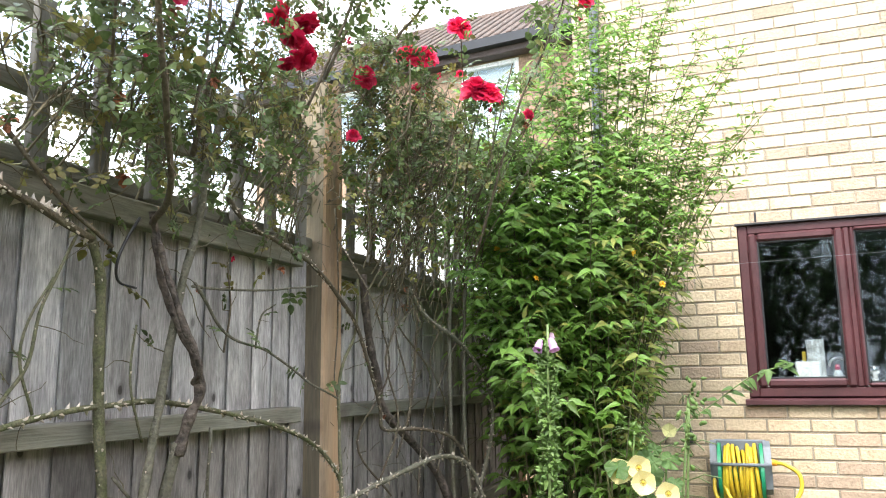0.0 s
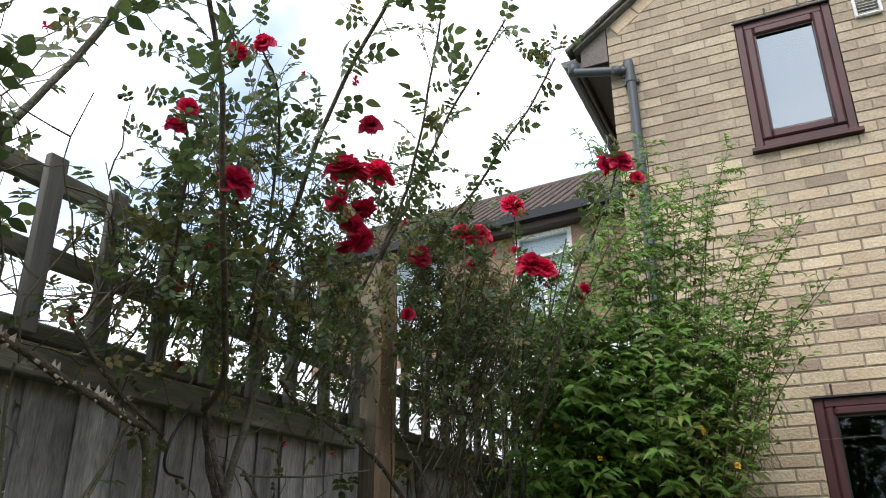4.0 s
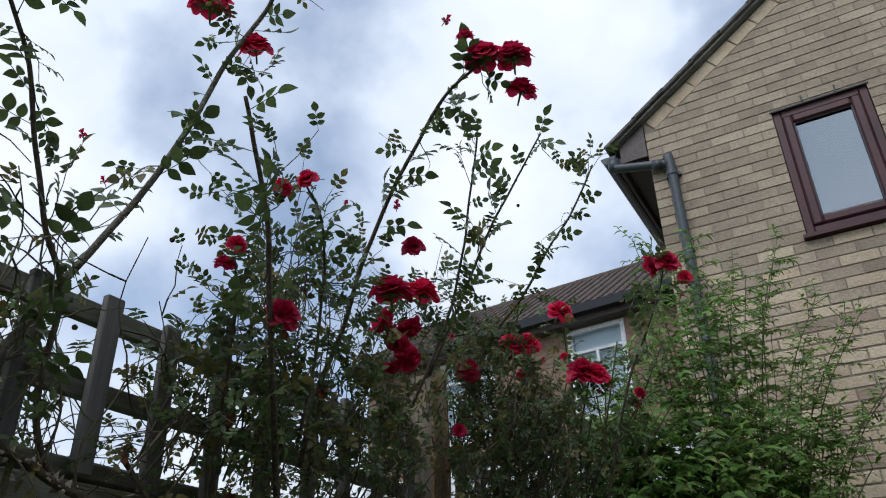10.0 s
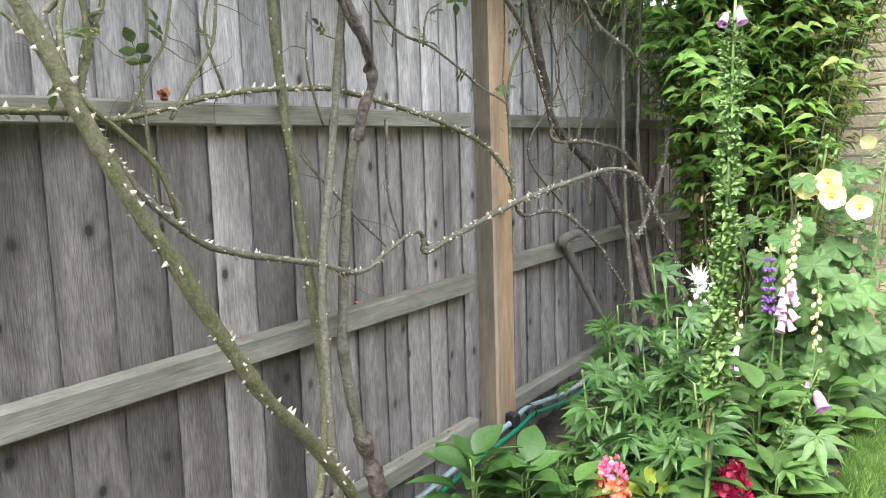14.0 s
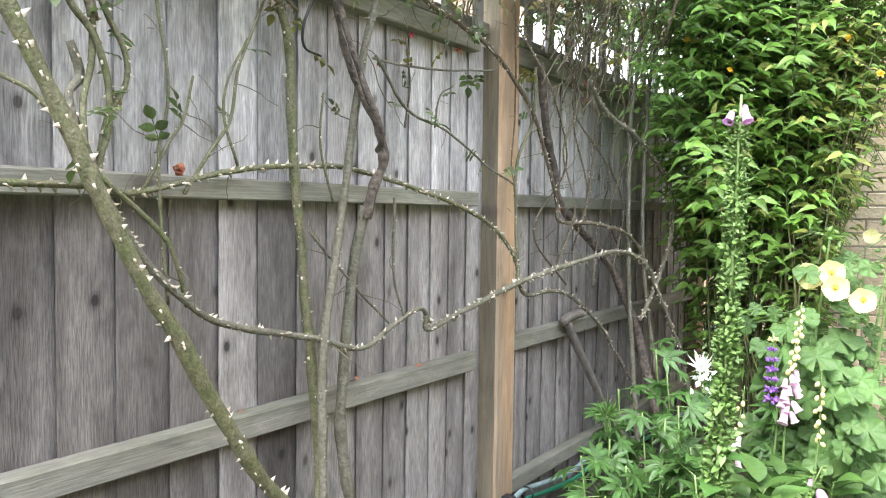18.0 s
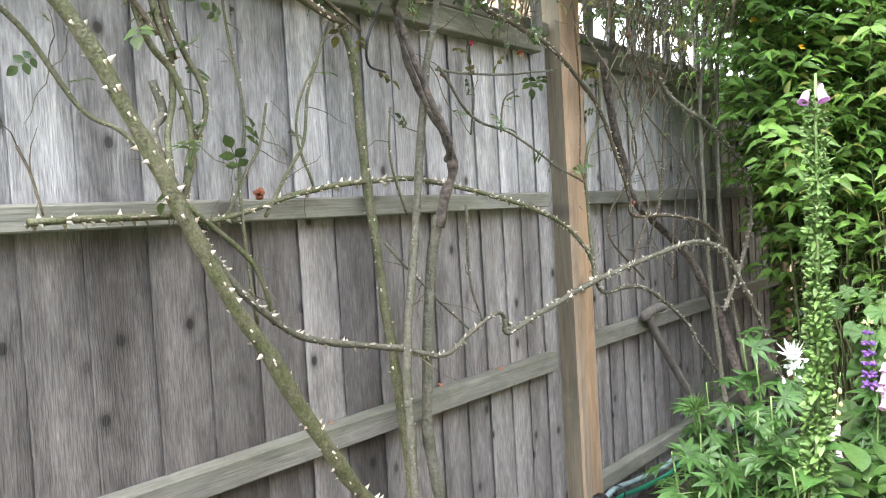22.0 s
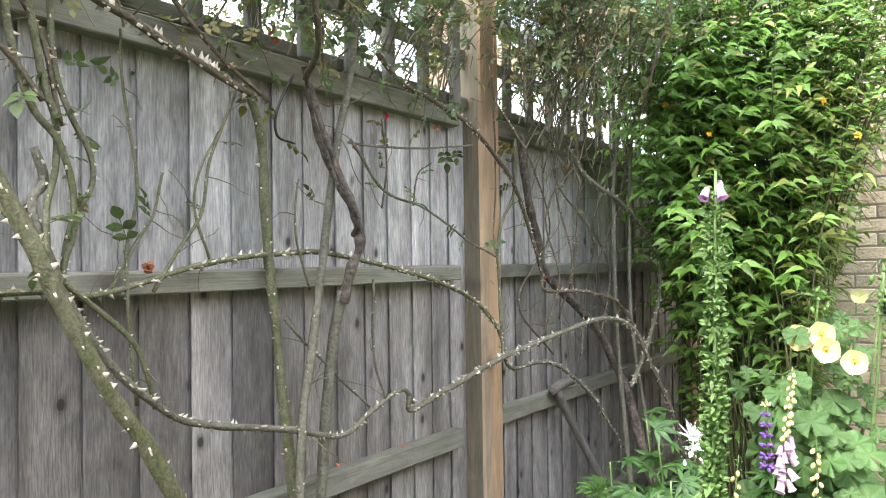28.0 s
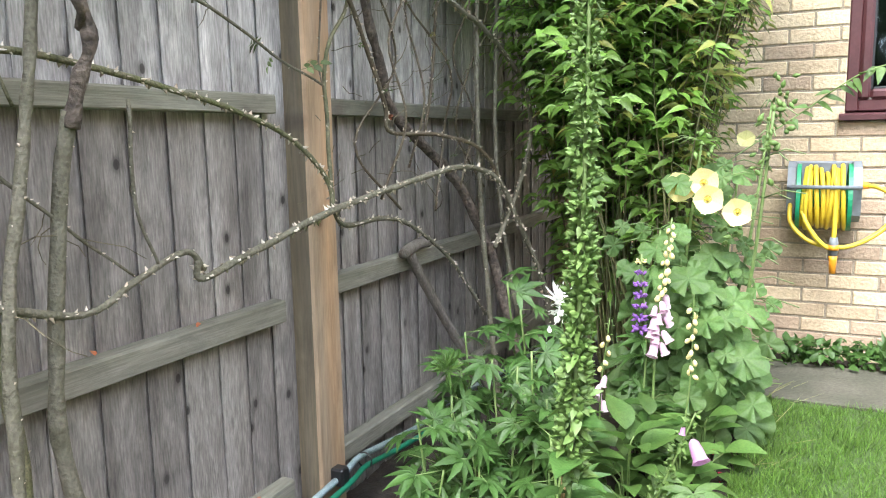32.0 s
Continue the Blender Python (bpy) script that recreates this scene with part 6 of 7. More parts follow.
spire("foxglove", "low leaning foxglove with a single mauve bell", "foxglove", (0.92, 2.62, FLOOR), (1.11, 2.62, 0.30), (0.4, 1.0, 40, 0.018, pod_mat), (BROAD_LEAF, 14, 0.09, bed_leaf_mat, 0.4), [(0.86, (0.02, -0.025, 0.0), 0.058, "mauve_petal"), (0.90, (-0.010, -0.012, 0.01), 0.022, "mauve_petal")], 0.005)

lupin = thing("lupin", (0.82, 3.30, FLOOR), "purple lupin flower spike with whorled blooms", "lupin")
ln = stem_curve((0.82, 3.30, FLOOR), (0.835, 3.28, 0.60), 0.01)
part("stem", Geo().tube(ln, 0.004, 7), green_stem, lupin, "", True)
for wz in range(7):
    z = 0.33 + wz * 0.040
    spots = [((0.833 + 0.011 * math.cos(a), 3.283 + 0.011 * math.sin(a), z + 0.005 * (k % 2)), rand_dir(), np.array((math.cos(a), math.sin(a), 0.5)), 0.0165 * (1.1 - 0.07 * wz)) for k, a in [(k, k * math.pi / 6 + wz) for k in range(12)]]
    leafy("whorl", [scatter(POD_S, spots)], purple if wz < 6 else cream, lupin, "", "")
leafy("foliage", [scatter(PALM_LEAF, [((0.82 + 0.02 * rng.normal(), 3.3 + 0.02 * rng.normal(), -0.1 + 0.03 * k), rand_dir(0.4), rand_dir(2), rng.uniform(0.06, 0.10)) for k in range(14)])], bed_leaf_mat, lupin)

# palmate-leaved plants in front
for k, (x, y, h, wide) in enumerate(((0.50, 2.42, 0.34, 0.22), (0.66, 2.55, 0.42, 0.24), (0.78, 2.45, 0.30, 0.2), (0.62, 2.85, 0.5, 0.2), (0.45, 2.70, 0.36, 0.2), (0.72, 2.25, 0.12, 0.2), (0.60, 2.25, 0.15, 0.18))):
    cl = thing("spider_flower_plant", (x, y, FLOOR), "bushy green plant with hand-shaped leaves in the bed", "plant", "spider flowers in the bed")
    spots, stemg = [], Geo()
    for s in range(3):
        tip = (x + rng.normal() * wide * 0.35, y + rng.normal() * wide * 0.35, h + rng.normal() * 0.05)
        ln = stem_curve((x + rng.normal() * 0.02, y + rng.normal() * 0.02, FLOOR), tip, 0.02)
        stemg.tube(ln, 0.0035, 5)
        for q in range(2, len(ln)):
            d = rand_dir(0.1)
            d[2] *= 0.5
            leaf_at = np.array(ln[q]) + d * rng.uniform(0.03, 0.09)
            stemg.tube([ln[q], leaf_at], 0.0013, 4)
            spots.append((leaf_at, d + np.array((0, 0, -0.1)), rand_dir() * 0.5 + np.array((0.15, -0.35, 1.0)), rng.uniform(0.05, 0.10)))
    part("stem", stemg, green_stem, cl, "", True)
    leafy("foliage", [scatter(PALM_LEAF, spots)], bed_leaf_mat, cl, "hand-shaped green leaves")
    if k in (0, 3, 5):
        top = {0: (0.50, 2.40, 0.12), 3: (0.66, 2.90, 0.50), 5: (0.50, 2.42, 0.40)}[k]
        sp = [(np.array(top) + rng.normal(size=3) * 0.006, rand_dir(0.9), rand_dir(), rng.uniform(0.035, 0.075)) for _ in range(64)]
        leafy("flower_head", [scatter(leaf_shape(0.11, 0.1, 0.02), sp)], white_petal if k == 3 else bed_leaf_light, cl, "white spidery flower head" if k == 3 else "pale green buds", "")
        if k == 3:
            sp = [(np.array(top) + np.array((0.02, -0.015, -0.04)) + rng.normal(size=3) * 0.022, rand_dir(-0.1), rand_dir(), rng.uniform(0.018, 0.032)) for _ in range(34)]
            leafy("petal_ruff", [scatter(leaf_shape(0.6, 0.2, 0.1), sp)], white_petal, cl, "", "stuff")

# broad-leaved plants along the front
for x, y, n, size, h, mt in ((0.34, 1.82, 22, 0.125, 0.16, bed_leaf_mat), (0.46, 1.90, 22, 0.12, 0.13, bed_leaf_mat), (0.30, 1.66, 14, 0.11, 0.0, bed_leaf_mat), (0.56, 2.02, 18, 0.11, 0.05, bed_leaf_mat), (0.86, 2.02, 16, 0.14, 0.02, bed_leaf_light), (1.02, 2.45, 18, 0.15, 0.02, bed_leaf_mat), (1.01, 2.72, 16, 0.14, 0.0, bed_leaf_light), (0.98, 2.25, 14, 0.13, -0.03, bed_leaf_mat), (0.78, 2.10, 16, 0.11, 0.06, bed_leaf_mat), (0.90, 2.80, 18, 0.15, 0.16, bed_leaf_mat), (1.02, 3.0, 16, 0.14, 0.06, bed_leaf_mat), (0.75, 2.75, 18, 0.13, 0.2, bed_leaf_mat), (0.60, 3.1, 16, 0.12, 0.2, bed_leaf_mat), (0.40, 2.14, 16, 0.10, -0.02, bed_leaf_mat), (0.52, 2.28, 16, 0.10, 0.04, bed_leaf_mat), (0.80, 1.94, 14, 0.11, -0.02, bed_lime), (0.74, 2.14, 12, 0.10, 0.03, bed_lime), (0.34, 2.36, 14, 0.09, -0.04, bed_leaf_mat), (1.06, 3.25, 16, 0.14, 0.08, bed_leaf_mat), (0.92, 3.05, 16, 0.14, 0.12, bed_leaf_mat)):
    pl = thing("broad_leaved_plant", (x, y, FLOOR), "leafy green bed plant with broad pointed leaves", "plant", "leafy plants in the bed")
    spots, g = [], Geo()
    size, n = size * (1.12 if x < 0.6 else 0.85), int(n * (1.5 if x < 0.6 else 1.3))
    for k in range(n):
        a = k * 2.4 + rng.normal() * 0.3
        z = FLOOR + (h - FLOOR) * (0.15 + 0.85 * k / n)
        r = 0.10 * (1.1 - k / n) * rng.uniform(0.5, 1.2)
        p = (x + r * math.cos(a), y + r * math.sin(a), z)
        spots.append((p, np.array((math.cos(a), math.sin(a), 0.2 + 0.75 * k / n)), np.array((0, 0, 1.0)) + rand_dir() * 0.35, size * rng.uniform(0.7, 1.15)))
        if k % 3 == 0:
            g.tube([(x, y, FLOOR), ((x + p[0]) / 2, (y + p[1]) / 2, z - 0.02), p], 0.003, 5)
    part("stalk_spray", g, green_stem, pl, "", True, "stuff")
    leafy("foliage", [scatter(BROAD_LEAF, spots)], mt if mt is bed_lime or y < 1.95 else bed_leaf_light, pl)
leafl = thing("lupin_plant", (1.06, 2.50, FLOOR), "young lupin plant with star-shaped light green leaves", "plant")
leafy("foliage", [scatter(PALM_LEAF, [((1.06 + 0.05 * rng.normal(), 2.50 + 0.07 * rng.normal(), -0.08 + 0.018 * k), rand_dir(0.5), rand_dir(3), rng.uniform(0.08, 0.12)) for k in range(11)])], bed_leaf_light, leafl)

# snapdragons
FROG = bloom_shape(51, 7)
FROG.v = [(x, y * 0.9, z * 1.1) for x, y, z in FROG.v]
frog = {m.name: Geo().add(FROG.v, FROG.f).mesh("floret", m, True) for m in (coral, pinkred, crimson)}
for (x, y, z0, z1), cols, lab in (((0.66, 2.05, -0.05, 0.13), ("coral_petal", "coral_petal", "pink_petal"), "coral pink snapdragon in flower"), ((0.97, 2.15, -0.06, 0.15), ("crimson_petal",), "deep crimson snapdragon in flower"), ((0.73, 1.90, -0.12, -0.03), ("pink_petal", "coral_petal"), "small pink snapdragon low in the bed")):
    sd = thing("snapdragon", (x, y, FLOOR), lab, "snapdragon", "snapdragons")
    part("stem", Geo().tube(stem_curve((x, y, FLOOR), (x, y, z1), 0.005), 0.004, 6), green_stem, sd, "", True)
    for k in range(30):
        f = (k + 0.5 * rng.random()) / 30
        a = k * 2.4 + 0.5 * rng.normal()
        slim = 1.0 if f < 0.66 else 1.0 - 1.7 * (f - 0.66)
        r = 0.030 * slim * rng.uniform(0.8, 1.15)
        shade = cols[(k * 7) // 5 % len(cols)] if f < 0.72 else cols[-1]
        piece("floret", frog[shade], sd, (x + r * math.cos(a), y + r * math.sin(a), z0 + (z1 - z0) * f), (0.062 * slim * rng.uniform(0.8, 1.15),) * 3, Vector((math.cos(a), math.sin(a), 0.1 + 0.3 * rng.normal())).to_track_quat("Z", "Y").to_euler())
    leafy("foliage", [scatter(leaf_shape(0.3), [((x, y, FLOOR + (z0 - FLOOR) * rng.random()), rand_dir(0.5), rand_dir(1.5), rng.uniform(0.05, 0.08)) for _ in range(26)])], bed_leaf_mat, sd)

# hollyhock by the wall
holly = thing("hollyhock", (1.02, 3.78, FLOOR), "pale yellow hollyhock with large round wavy leaves", "hollyhock")
hs = []
g = Geo()
for bx, by, tx, ty, tz in ((0.95, 3.75, 0.98, 3.62, 0.98), (1.05, 3.80, 1.22, 3.62, 1.08), (1.02, 3.85, 1.10, 3.75, 0.85), (0.98, 3.80, 1.20, 3.9, 1.12), (1.05, 3.7, 0.92, 3.58, 0.55), (0.86, 3.62, 0.86, 3.50, 0.66), (0.95, 3.52, 0.97, 3.42, 0.52), (1.08, 3.55, 1.10, 3.42, 0.40)):
    ln = stem_curve((bx, by, FLOOR), (tx, ty, tz), 0.03)
    hs.append(ln)
    part("stem", Geo().tube(ln, [0.010 * (1 - 0.6 * i / len(ln)) for i in range(len(ln))], 7), green_stem, holly, "", True)
hl, stalks = [], Geo()
for k in range(215):
    ln = hs[k % len(hs)]
    i = int(rng.integers(2, len(ln)))
    p = np.array(ln[i])
    a = rng.uniform(-3.0, 0.3)
    d = np.array((math.cos(a), math.sin(a), 0.1 + 0.3 * rng.random()))
    reach = rng.uniform(0.05, 0.22) * (1.15 - 0.5 * p[2])
    q = p + d * reach
    q[2] -= 0.03
    q[1] = max(q[1], 3.24)
    stalks.tube([p, (p + q) / 2 + np.array((0, 0, 0.02)), q], 0.0025, 4)
    if q[0] > 1.24 - 0.12 * max(0.0, q[2] - 0.5) or q[2] > 0.92:
        continue
    hl.append((q, d * np.array((1, 1, 0.2)) + np.array((0, 0, -0.8)), np.array((0.3, -1.0, 0.45)) + rand_dir() * 0.5, rng.uniform(0.075, 0.175) * (1.15 - 0.5 * max(p[2], 0))))
leafy("foliage", [scatter(ROUND_LEAF, hl)], holly_leaf_mat, holly, "large round lobed leaves")
part("stalk_spray", stalks, green_stem, holly, "", True, "stuff")


def saucer(n=5):
    g = Geo()
    for k in range(n):
        m = Matrix.Rotation(k * 2 * math.pi / n, 4, "Z")
        vs, fs = [], []
        for i in range(4):
            for j in range(5):
                u, w = i / 3, j / 4 - 0.5
                vs.append(m @ Vector((0.02 + 0.48 * u * (1 - 0.22 * (2 * w) ** 2), 0.92 * w * (0.15 + 0.7 * u), 0.27 * u ** 1.3 + 0.035 * math.sin(13 * w + 2 * k) * u * u + 0.02 * w)))
        for i in range(3):
            for j in range(4):
                a = i * 5 + j
                fs.append((a, a + 1, a + 6, a + 5))
        g.add(vs, fs)
    return g


SAUCER = saucer().mesh("flower", cream, True)
CENTRE = Geo().tube([(0, 0, 0.0), (0, 0, 0.08), (0, 0, 0.18), (0, 0, 0.21)], [0.075, 0.06, 0.05, 0.02], 8).mesh("centre", lemon, True)
THROAT = Geo().tube([(0, 0, 0.012), (0, 0, 0.03), (0, 0, 0.06)], [0.03, 0.10, 0.145], 12, False).mesh("throat", material("olive_throat", (0.42, 0.33, 0.05), 0.6, spots=(0.5, 0.42, 0.1)), True)
for x, y, z, s in ((0.91, 3.54, 0.81, 0.105), (1.00, 3.54, 0.83, 0.10), (1.02, 3.50, 0.775, 0.10), (1.12, 3.52, 0.73, 0.095)):
    f = piece("flower", SAUCER, holly, (x, y, z), (s,) * 3, Vector((0.22 + 0.15 * rng.normal(), -0.95, 0.15 + 0.12 * rng.normal())).to_track_quat("Z", "Y").to_euler())
    new("throat", THROAT).parent = f
    new("centre", CENTRE).parent = f
old = piece("faded_flower", saucer().welded().mesh("faded_flower", straw_mat, True), holly, (1.13, 3.62, 0.98), (0.06,) * 3, (1.2, 0.4, 0))
budset = [((x + rng.normal() * 0.03, y + rng.normal() * 0.03, z + rng.normal() * 0.05), rand_dir(), rand_dir(0.5), rng.uniform(0.018, 0.03)) for x, y, z in ((0.98, 3.62, 0.96), (1.22, 3.62, 1.04), (1.20, 3.6, 0.9), (1.25, 3.75, 1.12), (1.10, 3.6, 0.66)) for _ in range(13)]
leafy("bud_spray", [scatter(POD_S, budset)], pod_mat, holly, "clusters of round green buds")

# long thin side shoot of the shrub across the wall
shoot = spline([(1.05, 4.0, 0.9), (1.30, 4.1, 1.08), (1.50, 4.05, 1.22), (1.68, 4.0, 1.27)], 8)
sh = thing("wall_shoot", (1.05, 4.0, FLOOR), "thin leafy shoot reaching in front of the kitchen window", "plant")
part("stem", Geo().tube([(1.02, 4.05, FLOOR)] + shoot, 0.003, 5), green_stem, sh, "", True)
leafy("foliage", [scatter(SHRUB_LEAF, [(p, np.array((rng.normal() * 0.5 + 0.4, -0.3, 0.3 * rng.normal())), np.array((0.1, -0.6, 0.8)), rng.uniform(0.05, 0.085)) for p in shoot[4:] for _ in range(1)])], bed_leaf_light, sh)

# ---- bed odds and ends ----
stick = thing("bamboo_stake", (0.90, 2.14, FLOOR), "thin tan bamboo stake standing in the bed", "stake")
part("stick", Geo().tube([(0.895, 2.15, FLOOR - 0.02), (0.90, 2.15, 0.1), (0.905, 2.14, 0.30)], 0.0055, 8), bamboo, stick, "", True)
handle_wood = material("old_handle", (0.17, 0.15, 0.13), 0.85, spots=(0.11, 0.095, 0.08), scale=6, stretch=(6, 6, 1), bump=0.5, bump_scale=40)
tool = thing("garden_tool", (0.22, 3.55, FLOOR), "weathered wooden tool handle leaning on the fence", "tool")
part("shaft", Geo().tube(spline([(0.22, 3.62, FLOOR), (0.15, 3.40, 0.08), (0.085, 3.12, 0.46), (0.07, 3.02, 0.60)], 5), 0.019, 10), handle_wood, tool, "", True)
part("grip", Geo().tube(spline([(0.07, 2.965, 0.605), (0.07, 3.02, 0.618), (0.07, 3.10, 0.628), (0.07, 3.18, 0.622)], 4), [0.016, 0.02, 0.021, 0.021, 0.021, 0.021, 0.02, 0.02, 0.02, 0.02, 0.02, 0.019, 0.014][:13], 10), handle_wood, tool, "", True)

for nm, lab, mat, dx, dz, r in (("clear_hose", "clear braided garden hose clipped along the fence", hose_clear, 0.0, 0.0, 0.0105), ("green_hose", "dark green garden hose running along the fence", hose_green, 0.026, -0.02, 0.0095)):
    hose = thing(nm, (0.07, 2.5, FLOOR), lab, "hose", "hoses along the fence")
    pts = [(0.075, 0.0, -0.13), (0.07, 1.0, -0.10), (0.065, 1.48, -0.085), (0.07, 1.83, -0.09), (0.075, 2.26, -0.05), (0.095, 2.50, -0.01), (0.085, 2.62, 0.0), (0.075, 2.82, -0.03), (0.07, 3.09, -0.06), (0.07, 3.34, -0.05), (0.08, 3.9, -0.09), (0.1, 4.6, -0.12)]
    part("tube", Geo().tube(spline([(x + dx, y, z + dz + 0.006 * math.sin(4 * y) * (1 if dx else 0)) for x, y, z in pts], 8), r, 9), mat, hose, "", True)
clip = thing("pipe_clip", (0.09, 2.49, 0.0), "black plastic clip holding the hoses to the post", "clip")
part("saddle", Geo().block(0.072, 0.118, 2.470, 2.512, -0.035, 0.022, 0.006), black_plastic, clip)
part("tie", Geo().tube([(0.098 + 0.026 * math.cos(a), 2.63, -0.012 + 0.026 * math.sin(a)) for a in np.linspace(0, 6.28, 13)], 0.003, 5), black_plastic, clip)

# ---- hose reel on the wall ----
RX, RY, RZ = 1.405, WALL_Y - 0.20, 0.70
reel = thing("hose_reel", (RX, WALL_Y, RZ), "wall-mounted green hose reel wound with yellow hose", "hose reel")


def disc(x, r0, r1, w, cy=RY, cz=RZ, n=36):
    g = Geo()
    for k in range(n):
        a = 2 * math.pi * k / n
        for rr, xx in ((r0, x), (r1, x), (r1, x + w), (r0, x + w)):
            g.v.append((xx, cy + rr * math.cos(a), cz + rr * math.sin(a)))
    for k in range(n):
        a, b = 4 * k, 4 * ((k + 1) % n)
        for q in range(4):
            g.f.append((a + q, a + (q + 1) % 4, b + (q + 1) % 4, b + q))
    return g


for x in (RX - 0.115, RX + 0.097):
    flange = part("flange", disc(x, 0.135, 0.155, 0.018), reel_green, reel, "green rim")
    for k in range(6):
        a = k * math.pi / 3
        part("spoke", Geo().tube([(x + 0.009, RY + 0.03 * math.cos(a), RZ + 0.03 * math.sin(a)), (x + 0.009, RY + 0.137 * math.cos(a), RZ + 0.137 * math.sin(a))], 0.008, 6), reel_green, flange)
part("drum", Geo().tube([(RX - 0.10, RY, RZ), (RX + 0.10, RY, RZ)], 0.05, 20), reel_green, reel, "", True)
for k in range(10):
    x = RX - 0.083 + k * 0.0185
    r = 0.125 + 0.012 * math.sin(k * 2.3)
    pts = [(x + 0.010 * math.sin(a * 1.0 + k), RY + r * math.cos(a), RZ - 0.004 * (k % 3) + r * math.sin(a) * (1.06 + 0.03 * math.sin(k))) for a in np.linspace(0, 2 * math.pi, 30)]
    part("hose_turn", Geo().tube(pts, 0.0105, 8, False), hose_yellow, reel, "loop of yellow hose", True)
part("hanging_loop", Geo().tube(spline([(RX - 0.09, RY - 0.11, RZ - 0.05), (RX - 0.06, RY - 0.14, RZ - 0.12), (RX - 0.01, RY - 0.15, RZ - 0.19), (RX + 0.04, RY - 0.15, RZ - 0.215), (RX + 0.05, RY - 0.145, RZ - 0.10), (RX + 0.045, RY - 0.13, RZ + 0.10)], 6), 0.0105, 8), hose_yellow, reel, "", True)
part("supply_loop", Geo().tube(spline([(RX + 0.175, RY - 0.03, RZ + 0.055), (RX + 0.22, RY - 0.05, RZ + 0.05), (RX + 0.285, RY - 0.06, RZ + 0.0), (RX + 0.28, RY - 0.07, RZ - 0.09), (RX + 0.20, RY - 0.10, RZ - 0.17), (RX + 0.09, RY - 0.14, RZ - 0.215), (RX - 0.04, RY - 0.12, RZ - 0.20), (RX - 0.13, RY - 0.09, RZ - 0.12), (RX - 0.14, RY - 0.05, RZ - 0.02)], 6), 0.0105, 8), hose_yellow, reel, "", True)
part("nozzle", Geo().tube([(RX + 0.05, RY - 0.15, RZ - 0.17), (RX + 0.05, RY - 0.15, RZ - 0.20), (RX + 0.05, RY - 0.15, RZ - 0.255)], [0.016, 0.021, 0.018], 12), steel_grey, reel, "grey hose fitting", True)
part("connector", Geo().tube([(RX + 0.05, RY - 0.15, RZ - 0.255), (RX + 0.05, RY - 0.15, RZ - 0.275), (RX + 0.05, RY - 0.15, RZ - 0.335)], [0.019, 0.017, 0.014], 12), hose_orange, reel, "orange connector", True)
part("collar", Geo().tube([(RX + 0.05, RY - 0.15, RZ - 0.205), (RX + 0.05, RY - 0.15, RZ - 0.228)], 0.0235, 12), hose_orange, reel, "", True)
part("side_connector", Geo().tube([(RX + 0.12, RY - 0.02, RZ + 0.06), (RX + 0.155, RY - 0.025, RZ + 0.058), (RX + 0.185, RY - 0.03, RZ + 0.055)], [0.016, 0.02, 0.013], 12), hose_orange, reel, "", True)
for x in (RX - 0.155, RX + 0.118):
    part("bracket_arm", Geo().prism([(WALL_Y - 0.002, RZ + 0.15), (RY + 0.06, RZ + 0.165), (RY - 0.03, RZ + 0.14), (RY - 0.08, RZ + 0.05), (RY - 0.05, RZ - 0.08), (RY + 0.05, RZ - 0.12), (WALL_Y - 0.002, RZ - 0.10)], x, x + 0.036, 0), steel_grey, reel, "grey side arm")
part("front_bar", Geo().tube([(RX - 0.145, RY - 0.15, RZ + 0.055), (RX + 0.145, RY - 0.15, RZ + 0.055)], 0.009, 10), steel_grey, reel, "", True)
for x in (RX - 0.145, RX + 0.145):
    part("bar_end", Geo().tube([(x, RY - 0.15, RZ + 0.055), (x, RY - 0.05, RZ + 0.05)], 0.009, 8), steel_grey, reel, "", True)
part("back_plate", Geo().block(RX - 0.14, RX + 0.14, WALL_Y - 0.02, WALL_Y - 0.003, RZ - 0.08, RZ + 0.16, 0.008), steel_grey, reel)

hook = thing("wall_hook", (1.13, WALL_Y, 0.92), "small dark tap fitting fixed to the brick wall", "fitting")
part("body", Geo().tube([(1.14, WALL_Y - 0.05, 0.84), (1.14, WALL_Y - 0.05, 0.89), (1.14, WALL_Y - 0.05, 0.94)], [0.018, 0.012, 0.008], 8).block(1.125, 1.155, WALL_Y - 0.05, WALL_Y - 0.002, 0.87, 0.90), black_plastic, hook)
wire = thing("wall_wire", (1.4, WALL_Y - 0.05, 1.85), "thin pale wire strung across the kitchen window", "wire")
part("strand", Geo().tube([(1.36, WALL_Y - 0.03, 1.865), (1.8, WALL_Y - 0.06, 1.87), (2.4, WALL_Y - 0.05, 1.885), (3.3, WALL_Y - 0.03, 1.90)], 0.0008, 5), steel_grey, wire)

# ---- things on the kitchen window board ----
board_top = LW[2] + 0.115
solid("window_board", Geo().block(LW[0] + 0.01, LW[1] - 0.01, WALL_Y + 0.09, WALL_Y + 0.36, board_top - 0.03, board_top, 0.004), white_gloss, "white window board inside the kitchen", "window board", "structure")
pot = thing("white_pot", (1.80, WALL_Y + 0.2, board_top), "square white ceramic pot on the window board", "pot")
part("body", Geo().prism([(1.745, WALL_Y + 0.15), (1.865, WALL_Y + 0.15), (1.865, WALL_Y + 0.25), (1.745, WALL_Y + 0.25)], board_top + 0.001, board_top + 0.13, 2), white_gloss, pot)
clear_grey = material("frosted_tumbler", (0.55, 0.57, 0.58), 0.25, spots=(0.4, 0.42, 0.43), scale=30)
tum = thing("ridged_tumbler", (1.86, WALL_Y + 0.28, board_top), "tall ridged grey tumbler of utensils", "tumbler")
g = Geo()
